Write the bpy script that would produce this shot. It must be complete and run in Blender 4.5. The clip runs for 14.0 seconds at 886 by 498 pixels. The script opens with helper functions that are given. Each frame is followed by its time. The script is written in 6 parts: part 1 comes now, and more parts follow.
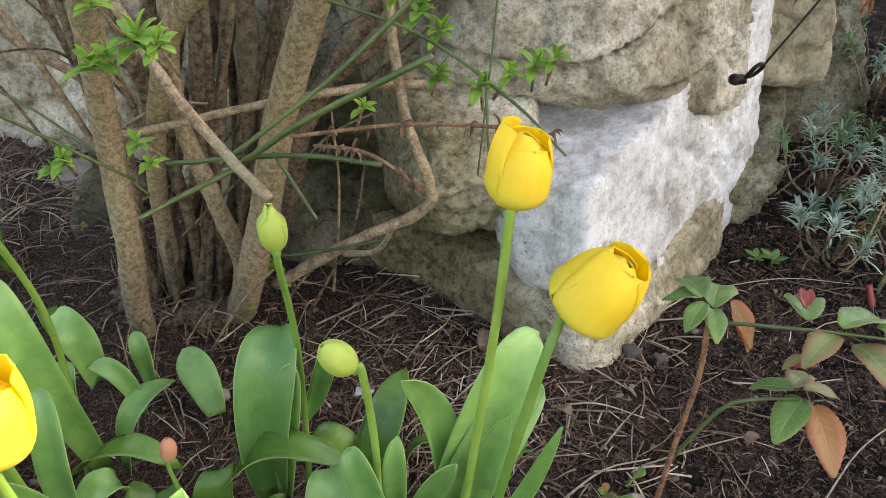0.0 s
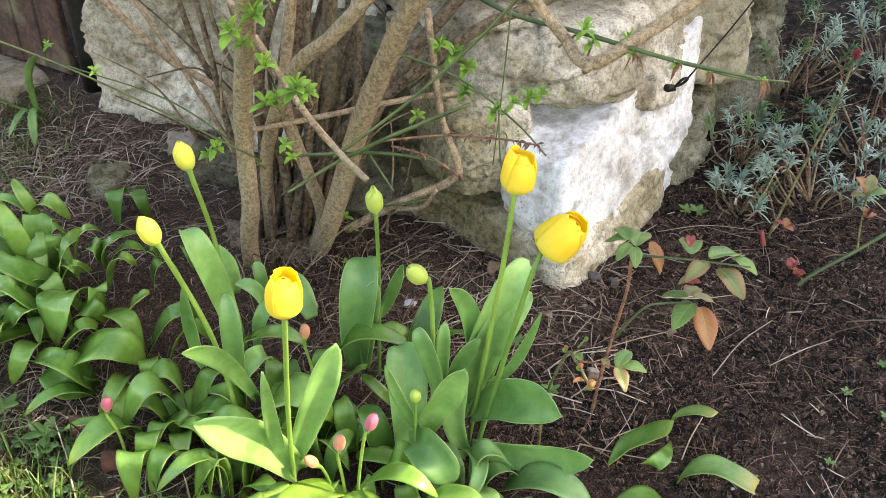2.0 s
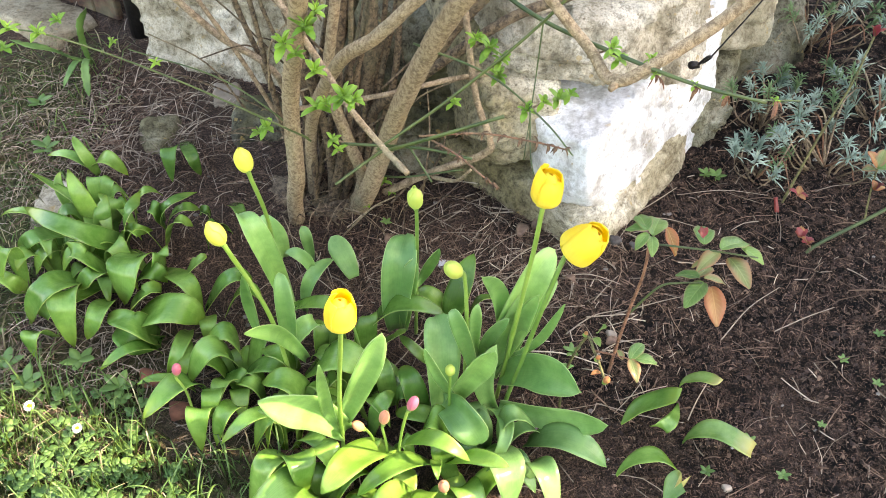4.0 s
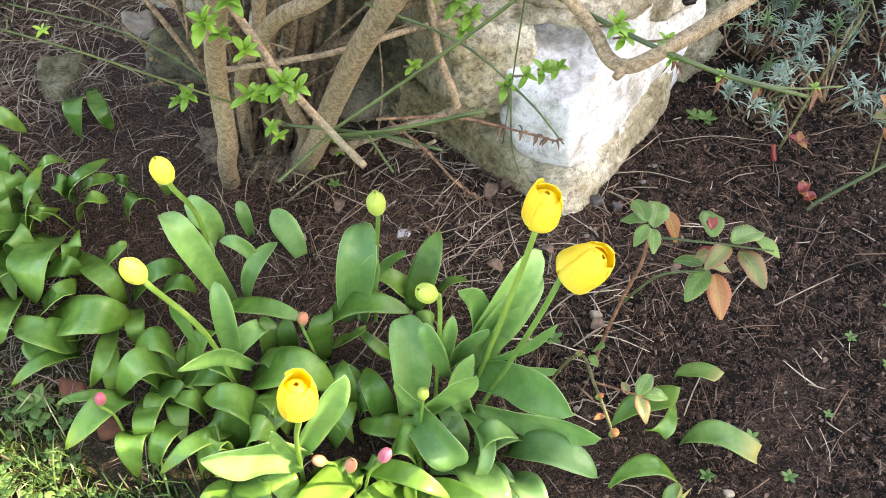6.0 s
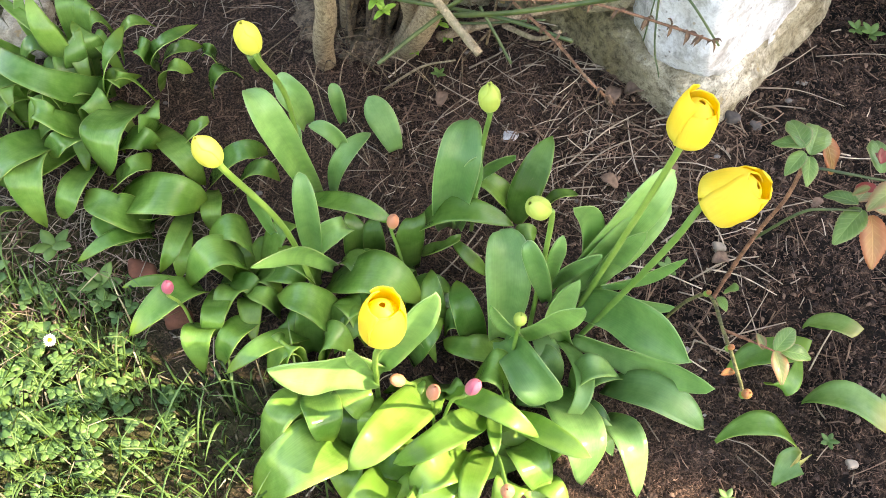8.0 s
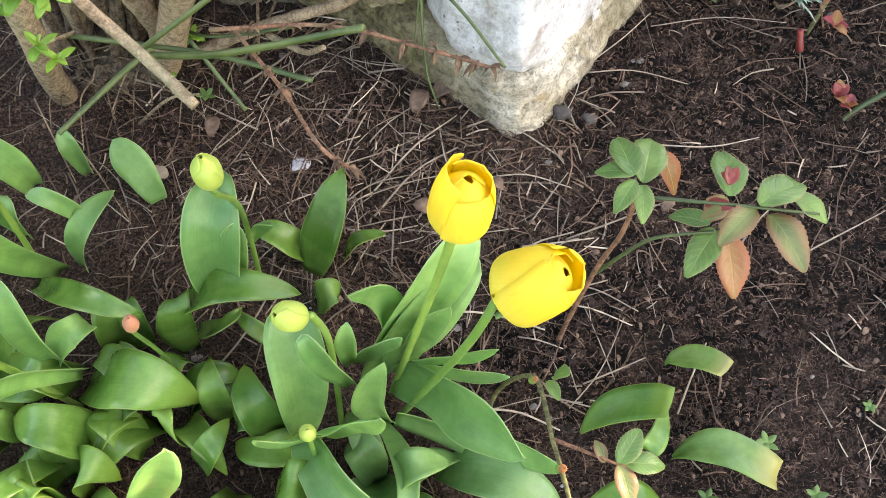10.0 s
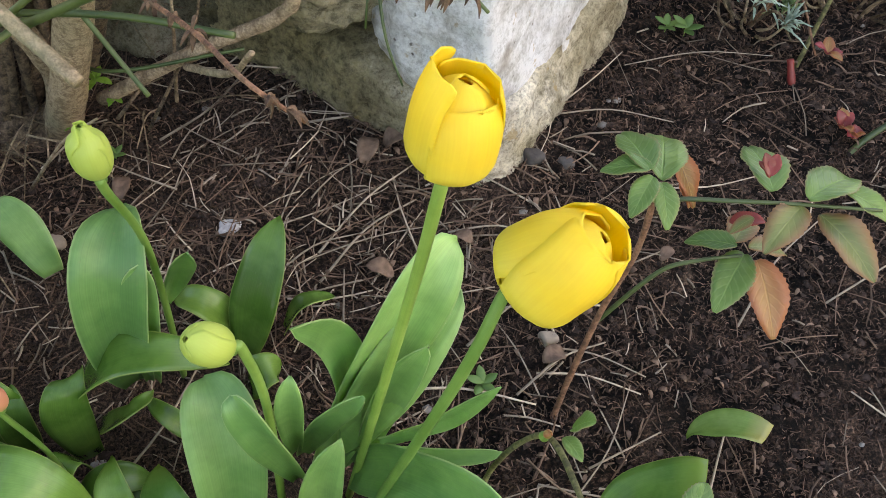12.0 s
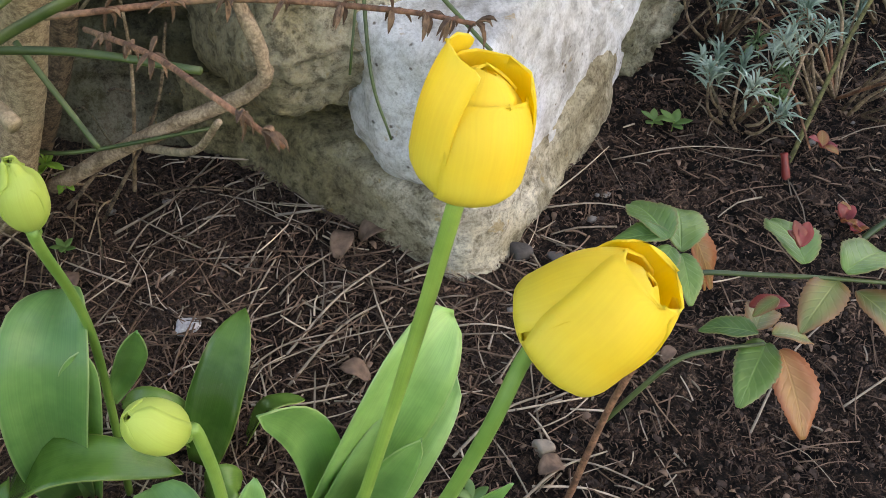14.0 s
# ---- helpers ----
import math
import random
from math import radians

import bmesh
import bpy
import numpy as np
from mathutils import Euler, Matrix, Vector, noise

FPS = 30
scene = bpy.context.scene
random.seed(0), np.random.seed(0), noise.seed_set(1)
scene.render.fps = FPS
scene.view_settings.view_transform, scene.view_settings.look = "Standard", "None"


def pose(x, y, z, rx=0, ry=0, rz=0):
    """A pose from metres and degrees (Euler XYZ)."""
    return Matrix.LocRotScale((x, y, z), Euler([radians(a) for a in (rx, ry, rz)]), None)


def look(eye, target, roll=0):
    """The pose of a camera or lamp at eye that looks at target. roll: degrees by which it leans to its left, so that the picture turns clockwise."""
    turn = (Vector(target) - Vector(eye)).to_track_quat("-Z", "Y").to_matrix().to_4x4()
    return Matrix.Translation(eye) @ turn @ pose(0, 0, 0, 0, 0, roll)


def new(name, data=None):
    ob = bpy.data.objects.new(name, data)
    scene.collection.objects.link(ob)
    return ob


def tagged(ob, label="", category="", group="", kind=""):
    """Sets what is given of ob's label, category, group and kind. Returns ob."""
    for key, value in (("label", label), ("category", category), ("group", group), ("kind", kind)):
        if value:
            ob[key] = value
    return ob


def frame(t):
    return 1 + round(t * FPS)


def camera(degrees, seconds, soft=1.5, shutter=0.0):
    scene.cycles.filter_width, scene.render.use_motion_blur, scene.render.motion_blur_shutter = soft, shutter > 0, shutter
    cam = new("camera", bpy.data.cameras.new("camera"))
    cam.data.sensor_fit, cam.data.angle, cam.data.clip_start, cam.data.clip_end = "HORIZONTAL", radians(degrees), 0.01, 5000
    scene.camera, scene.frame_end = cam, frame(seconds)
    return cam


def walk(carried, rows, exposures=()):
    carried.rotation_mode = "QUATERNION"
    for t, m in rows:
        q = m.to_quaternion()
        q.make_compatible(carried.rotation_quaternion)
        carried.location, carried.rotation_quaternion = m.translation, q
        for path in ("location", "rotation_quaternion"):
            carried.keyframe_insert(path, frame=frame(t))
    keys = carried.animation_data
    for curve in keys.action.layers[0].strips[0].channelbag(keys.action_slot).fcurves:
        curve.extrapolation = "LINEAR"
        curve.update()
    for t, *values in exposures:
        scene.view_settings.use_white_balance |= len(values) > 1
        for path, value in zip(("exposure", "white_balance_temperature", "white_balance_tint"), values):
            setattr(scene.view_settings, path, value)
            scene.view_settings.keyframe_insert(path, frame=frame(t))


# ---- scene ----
cam = camera(50.0, 14.0, 0.9)
PATH = [
    (0, (-0.150, -0.638, 0.854), (-0.055, 0.216, 0.343), 0.1),
    (0.5, (-0.150, -0.633, 0.851), (-0.060, 0.212, 0.323), -0.1),
    (1, (-0.191, -0.648, 0.837), (-0.075, 0.203, 0.324), -0.0),
    (1.2, (-0.197, -0.701, 0.893), (-0.099, 0.134, 0.351), -0.0),
    (1.5, (-0.244, -0.928, 1.044), (-0.142, -0.098, 0.496), 0.6),
    (2, (-0.252, -1.098, 1.176), (-0.156, -0.280, 0.609), 0.4),
    (2.5, (-0.266, -1.259, 1.299), (-0.203, -0.454, 0.710), -0.1),
    (2.7, (-0.293, -1.264, 1.323), (-0.231, -0.466, 0.724), -0.2),
    (4.8, (-0.257, -0.903, 1.413), (-0.127, 0.49, -0.016), -0.2),
    (5, (-0.287, -0.853, 1.412), (-0.105, 0.51, -0.039), 0.5),
    (5.5, (-0.325, -0.778, 1.414), (0.012, 0.492, -0.094), 2.2),
    (6, (-0.278, -0.766, 1.383), (-0.047, 0.479, -0.165), 2.2),
    (6.5, (-0.254, -0.789, 1.365), (-0.231, 0.463, -0.194), 1.3),
    (7, (-0.287, -0.758, 1.337), (-0.266, 0.445, -0.261), 1.1),
    (7.5, (-0.287, -0.713, 1.299), (-0.243, 0.431, -0.341), 0.6),
    (8, (-0.293, -0.657, 1.256), (-0.249, 0.437, -0.418), 1.0),
    (8.5, (-0.243, -0.59, 1.214), (-0.166, 0.446, -0.495), 1.6),
    (9, (-0.157, -0.515, 1.195), (-0.012, 0.478, -0.535), 1.0),
    (9.2, (-0.14, -0.489, 1.18), (0.041, 0.49, -0.554), 1.4),
    (11.3, (-0.128, -0.348, 0.961), (0.183, 0.646, -0.746), 6.1),
    (11.5, (-0.131, -0.357, 0.934), (0.208, 0.706, -0.726), 5.7),
    (12, (-0.141, -0.374, 0.872), (0.278, 0.83, -0.669), 5.3),
    (12.5, (-0.142, -0.366, 0.838), (0.317, 0.919, -0.624), 5.7),
    (13, (-0.143, -0.367, 0.807), (0.371, 0.963, -0.595), 5.9),
    (13.5, (-0.147, -0.368, 0.788), (0.396, 0.992, -0.575), 6.2),
    (14, (-0.146, -0.34, 0.776), (0.391, 1.045, -0.564), 6.6),
]
WARM = (8750, 16)  # white balance: kelvin, tint
EXPOSURE = [(t, stops, *WARM) for t, stops in ((0.0, 2.13), (0.5, 1.85), (1.0, 2.08), (1.5, 2.05), (2.5, 2.85), (5.0, 2.75), (9.2, 2.75), (11.3, 2.52), (12.0, 2.18), (13.0, 1.73), (13.5, 2.08), (14.0, 2.1))]
walk(cam, [(t, look(eye, target, roll)) for t, eye, target, roll in PATH], EXPOSURE)

# ---- light ----
SUN_EL, SUN_AZ = 40.0, 106.0  # degrees; the sun stands to the right, a little to the front, past an added wall's edge
world = bpy.data.worlds.new("sky")
scene.world = world
world.use_nodes = True
wn = world.node_tree.nodes
sky = wn.new("ShaderNodeTexSky")
sky.sky_type = "NISHITA"
sky.sun_disc = False
sky.sun_elevation = radians(SUN_EL)
sky.sun_rotation = radians(SUN_AZ)
world.node_tree.links.new(sky.outputs[0], wn["Background"].inputs[0])
wn["Background"].inputs[1].default_value = 0.15
sun = new("sun", bpy.data.lights.new("sun", "SUN"))
sun.data.energy = 2.45
sun.data.angle = radians(0.6)
sun.data.color = (1.0, 0.94, 0.84)
sun_way = Vector((math.sin(radians(SUN_AZ)) * math.cos(radians(SUN_EL)), math.cos(radians(SUN_AZ)) * math.cos(radians(SUN_EL)), math.sin(radians(SUN_EL))))
sun.matrix_world = look(sun_way * 6, (0, 0, 0))


# ---- materials ----
def nodes_of(name):
    m = bpy.data.materials.new(name)
    m.use_nodes = True
    nt = m.node_tree
    return m, nt, nt.nodes["Principled BSDF"], nt.nodes["Material Output"]


def add(nt, kind, **values):
    n = nt.nodes.new(kind)
    for k, v in values.items():
        n.inputs[k.replace("_", " ")].default_value = v
    return n


def ramp(nt, source, stops):
    r = nt.nodes.new("ShaderNodeValToRGB")
    while len(r.color_ramp.elements) < len(stops):
        r.color_ramp.elements.new(0.5)
    for e, (p, c) in zip(r.color_ramp.elements, stops):
        e.position, e.color = p, (*c, 1)
    nt.links.new(source, r.inputs[0])
    return r.outputs[0]


def noise_of(nt, scale, detail=4.0, rough=0.6, coords=None, stretch=None):
    n = add(nt, "ShaderNodeTexNoise", Scale=scale, Detail=detail, Roughness=rough)
    if coords is not None:
        src = coords
        if stretch:
            mp = add(nt, "ShaderNodeMapping")
            mp.inputs["Scale"].default_value = stretch
            nt.links.new(coords, mp.inputs[0])
            src = mp.outputs[0]
        nt.links.new(src, n.inputs["Vector"])
    return n.outputs[0]


def mix(nt, fac, a, b, blend="MIX"):
    m = nt.nodes.new("ShaderNodeMix")
    m.data_type, m.blend_type = "RGBA", blend
    for sock, v in ((m.inputs[0], fac), (m.inputs[6], a), (m.inputs[7], b)):
        if isinstance(v, (int, float)):
            sock.default_value = v
        elif isinstance(v, tuple):
            sock.default_value = (*v, 1)
        else:
            nt.links.new(v, sock)
    return m.outputs[2]


def bump(nt, bsdf, height, strength, distance):
    b = add(nt, "ShaderNodeBump", Strength=strength, Distance=distance)
    nt.links.new(height, b.inputs["Height"])
    nt.links.new(b.outputs[0], bsdf.inputs["Normal"])
    return b


def place_of(nt):
    return nt.nodes.new("ShaderNodeNewGeometry").outputs["Position"]


def random_of(nt):
    return nt.nodes.new("ShaderNodeObjectInfo").outputs["Random"]


def island_of(nt):
    return nt.nodes.new("ShaderNodeNewGeometry").outputs["Random Per Island"]


def leaf_material(name, dark, light, rough=0.42, glow=0.3, streak=True, per_island=False, tip=None, rim=None, feather=False, edge=(0.86, 0.99)):
    """A living leaf: two greens mottled along the blade, fine lengthwise or feathered veins, light shining through."""
    m, nt, bsdf, out = nodes_of(name)
    p = place_of(nt)
    rnd = island_of(nt) if per_island else random_of(nt)
    base = ramp(nt, noise_of(nt, 16, 4, 0.6, p), [(0.38, dark), (0.62, light)])
    hsv = nt.nodes.new("ShaderNodeHueSaturation")
    mr = add(nt, "ShaderNodeMapRange")
    mr.inputs[3].default_value, mr.inputs[4].default_value = 0.8, 1.2
    nt.links.new(rnd, mr.inputs[0])
    nt.links.new(mr.outputs[0], hsv.inputs["Value"])
    mh = add(nt, "ShaderNodeMapRange")
    mh.inputs[3].default_value, mh.inputs[4].default_value = 0.512, 0.488
    nt.links.new(rnd, mh.inputs[0])
    nt.links.new(mh.outputs[0], hsv.inputs["Hue"])
    nt.links.new(base, hsv.inputs["Color"])
    col = hsv.outputs[0]
    speck = ramp(nt, noise_of(nt, 160, 2, 0.6, p), [(0.66, (0, 0, 0)), (0.74, (1, 1, 1))])
    col = mix(nt, mix(nt, 0.82, speck, (0, 0, 0)), col, (0.25, 0.24, 0.12))
    uv = nt.nodes.new("ShaderNodeUVMap")
    if streak:
        veins = noise_of(nt, 1.0, 2, 0.5, uv.outputs[0], (60, 1.5, 1))
        col = mix(nt, 0.2, col, mix(nt, 1.0, col, ramp(nt, veins, [(0.35, (0.62, 0.66, 0.6)), (0.65, (1.25, 1.22, 1.1))]), "MULTIPLY"))
        bump(nt, bsdf, veins, 0.15, 0.002)
    if rim or feather:
        across = nt.nodes.new("ShaderNodeSeparateXYZ")
        nt.links.new(uv.outputs[0], across.inputs[0])

        def calc(op, a, b):
            n = nt.nodes.new("ShaderNodeMath")
            n.operation = op
            for sock, val in zip(n.inputs, (a, b)):
                if isinstance(val, (int, float)):
                    sock.default_value = val
                else:
                    nt.links.new(val, sock)
            return n.outputs[0]

        out_to = calc("ABSOLUTE", calc("SUBTRACT", calc("MULTIPLY", across.outputs[0], 2.0), 1.0), 0.0)
    if feather:
        ribs = calc("SINE", calc("SUBTRACT", calc("MULTIPLY", across.outputs[1], 46.0), calc("MULTIPLY", out_to, 13.0)), 0.0)
        lines = ramp(nt, ribs, [(0.6, (0, 0, 0)), (1.0, (1, 1, 1))])
        midrib = ramp(nt, out_to, [(0.02, (1, 1, 1)), (0.07, (0, 0, 0))])
        web = mix(nt, 1.0, mix(nt, 0.6, lines, (0, 0, 0)), midrib, "LIGHTEN")
        col = mix(nt, mix(nt, 0.55, web, (0, 0, 0)), col, tuple(min(1.0, c * 1.5 + 0.03) for c in light))
        bump(nt, bsdf, web, 0.5, -0.0016)
    if rim:
        col = mix(nt, ramp(nt, out_to, [(edge[0], (0, 0, 0)), (edge[1], (1, 1, 1))]), col, rim)
    if tip:
        sep = nt.nodes.new("ShaderNodeSeparateXYZ")
        nt.links.new(uv.outputs[0], sep.inputs[0])
        col = mix(nt, ramp(nt, sep.outputs[1], [(0.78, (0, 0, 0)), (0.98, (1, 1, 1))]), col, tip)
    nt.links.new(col, bsdf.inputs["Base Color"])
    bsdf.inputs["Roughness"].default_value = rough
    bsdf.inputs["Specular IOR Level"].default_value = 0.6
    tr = nt.nodes.new("ShaderNodeBsdfTranslucent")
    nt.links.new(mix(nt, 1.0, col, (1.3, 1.3, 0.85), "MULTIPLY"), tr.inputs[0])
    mx = nt.nodes.new("ShaderNodeMixShader")
    mx.inputs[0].default_value = glow
    nt.links.new(bsdf.outputs[0], mx.inputs[1])
    nt.links.new(tr.outputs[0], mx.inputs[2])
    nt.links.new(mx.outputs[0], out.inputs[0])
    return m


def petal_material(name, low, high, glow=0.3):
    m, nt, bsdf, out = nodes_of(name)
    uv = nt.nodes.new("ShaderNodeUVMap")
    sep = nt.nodes.new("ShaderNodeSeparateXYZ")
    nt.links.new(uv.outputs[0], sep.inputs[0])
    veins = noise_of(nt, 1.0, 3, 0.55, uv.outputs[0], (34, 1.2, 1))
    blotch = noise_of(nt, 45, 3, 0.6, place_of(nt))
    col = ramp(nt, sep.outputs[1], [(0.0, low), (0.35, high), (1.0, high)])
    col = mix(nt, 0.2, col, mix(nt, 1.0, col, ramp(nt, veins, [(0.3, (0.86, 0.76, 0.6)), (0.7, (1.08, 1.08, 1.0))]), "MULTIPLY"))
    col = mix(nt, 0.35, col, mix(nt, 1.0, col, ramp(nt, blotch, [(0.3, (0.92, 0.84, 0.7)), (0.7, (1.05, 1.06, 1.1))]), "MULTIPLY"))
    nt.links.new(col, bsdf.inputs["Base Color"])
    bsdf.inputs["Roughness"].default_value = 0.48
    bsdf.inputs["Specular IOR Level"].default_value = 0.35
    bump(nt, bsdf, veins, 0.12, 0.0015)
    tr = nt.nodes.new("ShaderNodeBsdfTranslucent")
    nt.links.new(col, tr.inputs[0])
    mx = nt.nodes.new("ShaderNodeMixShader")
    mx.inputs[0].default_value = glow
    nt.links.new(bsdf.outputs[0], mx.inputs[1])
    nt.links.new(tr.outputs[0], mx.inputs[2])
    nt.links.new(mx.outputs[0], out.inputs[0])
    return m


def bark_material(name, dark, light, scale=60, lumps=0.5, per_object=True):
    m, nt, bsdf, out = nodes_of(name)
    p = place_of(nt)
    n1 = noise_of(nt, scale * 0.8, 6, 0.7, p)
    n2 = noise_of(nt, scale * 4, 4, 0.65, p)
    n3 = noise_of(nt, 9, 2, 0.5, p)
    col = ramp(nt, n1, [(0.4, dark), (0.58, light)])
    col = mix(nt, 0.5, col, mix(nt, 1.0, col, ramp(nt, n2, [(0.4, (0.42, 0.4, 0.37)), (0.6, (1.4, 1.38, 1.32))]), "MULTIPLY"))
    col = mix(nt, mix(nt, 0.6, ramp(nt, n3, [(0.55, (0, 0, 0)), (0.75, (1, 1, 1))]), (0, 0, 0)), col, (0.26, 0.27, 0.16))
    dots = add(nt, "ShaderNodeTexVoronoi", Scale=scale * 1.5)
    nt.links.new(p, dots.inputs["Vector"])
    spot = ramp(nt, dots.outputs["Distance"], [(0.14, (1, 1, 1)), (0.3, (0, 0, 0))])
    col = mix(nt, mix(nt, 0.6, spot, (0, 0, 0)), col, tuple(min(1.0, c * 1.5) for c in light))
    nt.links.new(col, bsdf.inputs["Base Color"])
    bsdf.inputs["Roughness"].default_value = 0.85
    bump(nt, bsdf, mix(nt, 0.4, mix(nt, 0.5, n1, n2), spot), lumps, 0.006)
    return m


def stone_material(name, dark, mid, light, moss=0.3, white=0.5, moss_from=None, speck=0.55):
    """Weathered limestone: pale crust on the outer faces, grey-beige hollows, pits, ochre and green lichen."""
    m, nt, bsdf, out = nodes_of(name)
    p = place_of(nt)
    big = noise_of(nt, 4.5, 6, 0.6, p)
    patch = noise_of(nt, 16, 6, 0.68, p)
    fine = noise_of(nt, 75, 8, 0.75, p)
    grit = noise_of(nt, 260, 5, 0.75, p)
    col = ramp(nt, big, [(0.34, dark), (0.48, mid), (0.48 + 0.2 * (1.2 - white), light)])
    col = mix(nt, 0.8, col, mix(nt, 1.0, col, ramp(nt, patch, [(0.38, (0.55, 0.52, 0.46)), (0.5, (1.0, 0.99, 0.97)), (0.62, (1.2, 1.21, 1.22))]), "MULTIPLY"))
    col = mix(nt, speck, col, mix(nt, 1.0, col, ramp(nt, fine, [(0.4, (0.42, 0.39, 0.34)), (0.48, (0.96, 0.96, 0.95)), (0.58, (1.22, 1.22, 1.22))]), "MULTIPLY"))
    col = mix(nt, speck * 0.75, col, mix(nt, 1.0, col, ramp(nt, grit, [(0.4, (0.45, 0.43, 0.4)), (0.48, (1.0, 1.0, 1.0)), (0.58, (1.22, 1.22, 1.22))]), "MULTIPLY"))
    pits = add(nt, "ShaderNodeTexVoronoi", Scale=70.0)
    nt.links.new(p, pits.inputs["Vector"])
    hole = ramp(nt, pits.outputs["Distance"], [(0.06, (0.3, 0.26, 0.22)), (0.16, (1, 1, 1))])
    gate = ramp(nt, noise_of(nt, 11, 3, 0.6, p), [(0.48, (0, 0, 0)), (0.58, (1, 1, 1))])
    col = mix(nt, gate, col, mix(nt, 1.0, col, hole, "MULTIPLY"))
    ochre = ramp(nt, noise_of(nt, 30, 4, 0.65, p), [(0.64, (0, 0, 0)), (0.68, (1, 1, 1))])
    col = mix(nt, mix(nt, 0.45, ochre, (0, 0, 0)), col, (0.46, 0.3, 0.1))
    stain = ramp(nt, noise_of(nt, 9, 3, 0.55, p), [(0.6, (0, 0, 0)), (0.78, (1, 1, 1))])
    col = mix(nt, mix(nt, 0.6, stain, (0, 0, 0)), col, (0.62, 0.47, 0.34))
    growth = noise_of(nt, 8, 10, 0.78, p)
    green = ramp(nt, growth, [(0.62 - moss * 0.3, (0, 0, 0)), (0.72 - moss * 0.2, (1, 1, 1))])
    col = mix(nt, mix(nt, 1.0 - moss, green, (0, 0, 0)), col, (0.15, 0.135, 0.055))
    if moss_from is not None:  # the mossy brown tint thickens towards the stone's left end
        sep = nt.nodes.new("ShaderNodeSeparateXYZ")
        nt.links.new(p, sep.inputs[0])
        along = add(nt, "ShaderNodeMapRange")
        along.inputs[1].default_value, along.inputs[2].default_value = moss_from, moss_from - 0.22
        along.inputs[3].default_value, along.inputs[4].default_value = -0.25, 0.16
        nt.links.new(sep.outputs[0], along.inputs[0])
        total = nt.nodes.new("ShaderNodeMath")
        nt.links.new(along.outputs[0], total.inputs[0])
        nt.links.new(growth, total.inputs[1])
        col = mix(nt, mix(nt, 0.25, ramp(nt, total.outputs[0], [(0.46, (0, 0, 0)), (0.6, (1, 1, 1))]), (0, 0, 0)), col, mix(nt, 1.0, (0.21, 0.18, 0.095), ramp(nt, fine, [(0.4, (0.35, 0.35, 0.3)), (0.6, (1.5, 1.45, 1.3))]), "MULTIPLY"))
    nt.links.new(col, bsdf.inputs["Base Color"])
    bsdf.inputs["Roughness"].default_value = 0.9
    bsdf.inputs["Specular IOR Level"].default_value = 0.25
    coarse = bump(nt, bsdf, mix(nt, 0.45, mix(nt, 0.5, patch, fine), mix(nt, gate, (1.0, 1.0, 1.0), hole)), 1.0, 0.02)
    close = bump(nt, bsdf, grit, 0.8, 0.004)
    nt.links.new(coarse.outputs[0], close.inputs["Normal"])
    return m


def plain_material(name, colour, rough=0.7, vary=0.35, scale=80, island=False, metal=0.0, top=2.0):
    m, nt, bsdf, out = nodes_of(name)
    p = place_of(nt)
    n = noise_of(nt, scale, 5, 0.65, p)
    lo, hi = tuple(c * (1 - vary) for c in colour), tuple(min(1, c * (1 + vary)) for c in colour)
    col = ramp(nt, n, [(0.3, lo), (0.7, hi)])
    r = island_of(nt) if island else random_of(nt)
    mr = ramp(nt, r, [(0.0, (0.38, 0.36, 0.34)), (0.75, (1.2, 1.2, 1.2)), (1.0, (top, top, top))] if island else [(0.0, (0.6, 0.58, 0.56)), (1.0, (1.35, 1.36, 1.38))])
    col = mix(nt, 0.8, col, mix(nt, 1.0, col, mr, "MULTIPLY"))
    nt.links.new(col, bsdf.inputs["Base Color"])
    bsdf.inputs["Roughness"].default_value = rough
    bsdf.inputs["Metallic"].default_value = metal
    bump(nt, bsdf, n, 0.4, 0.003)
    return m


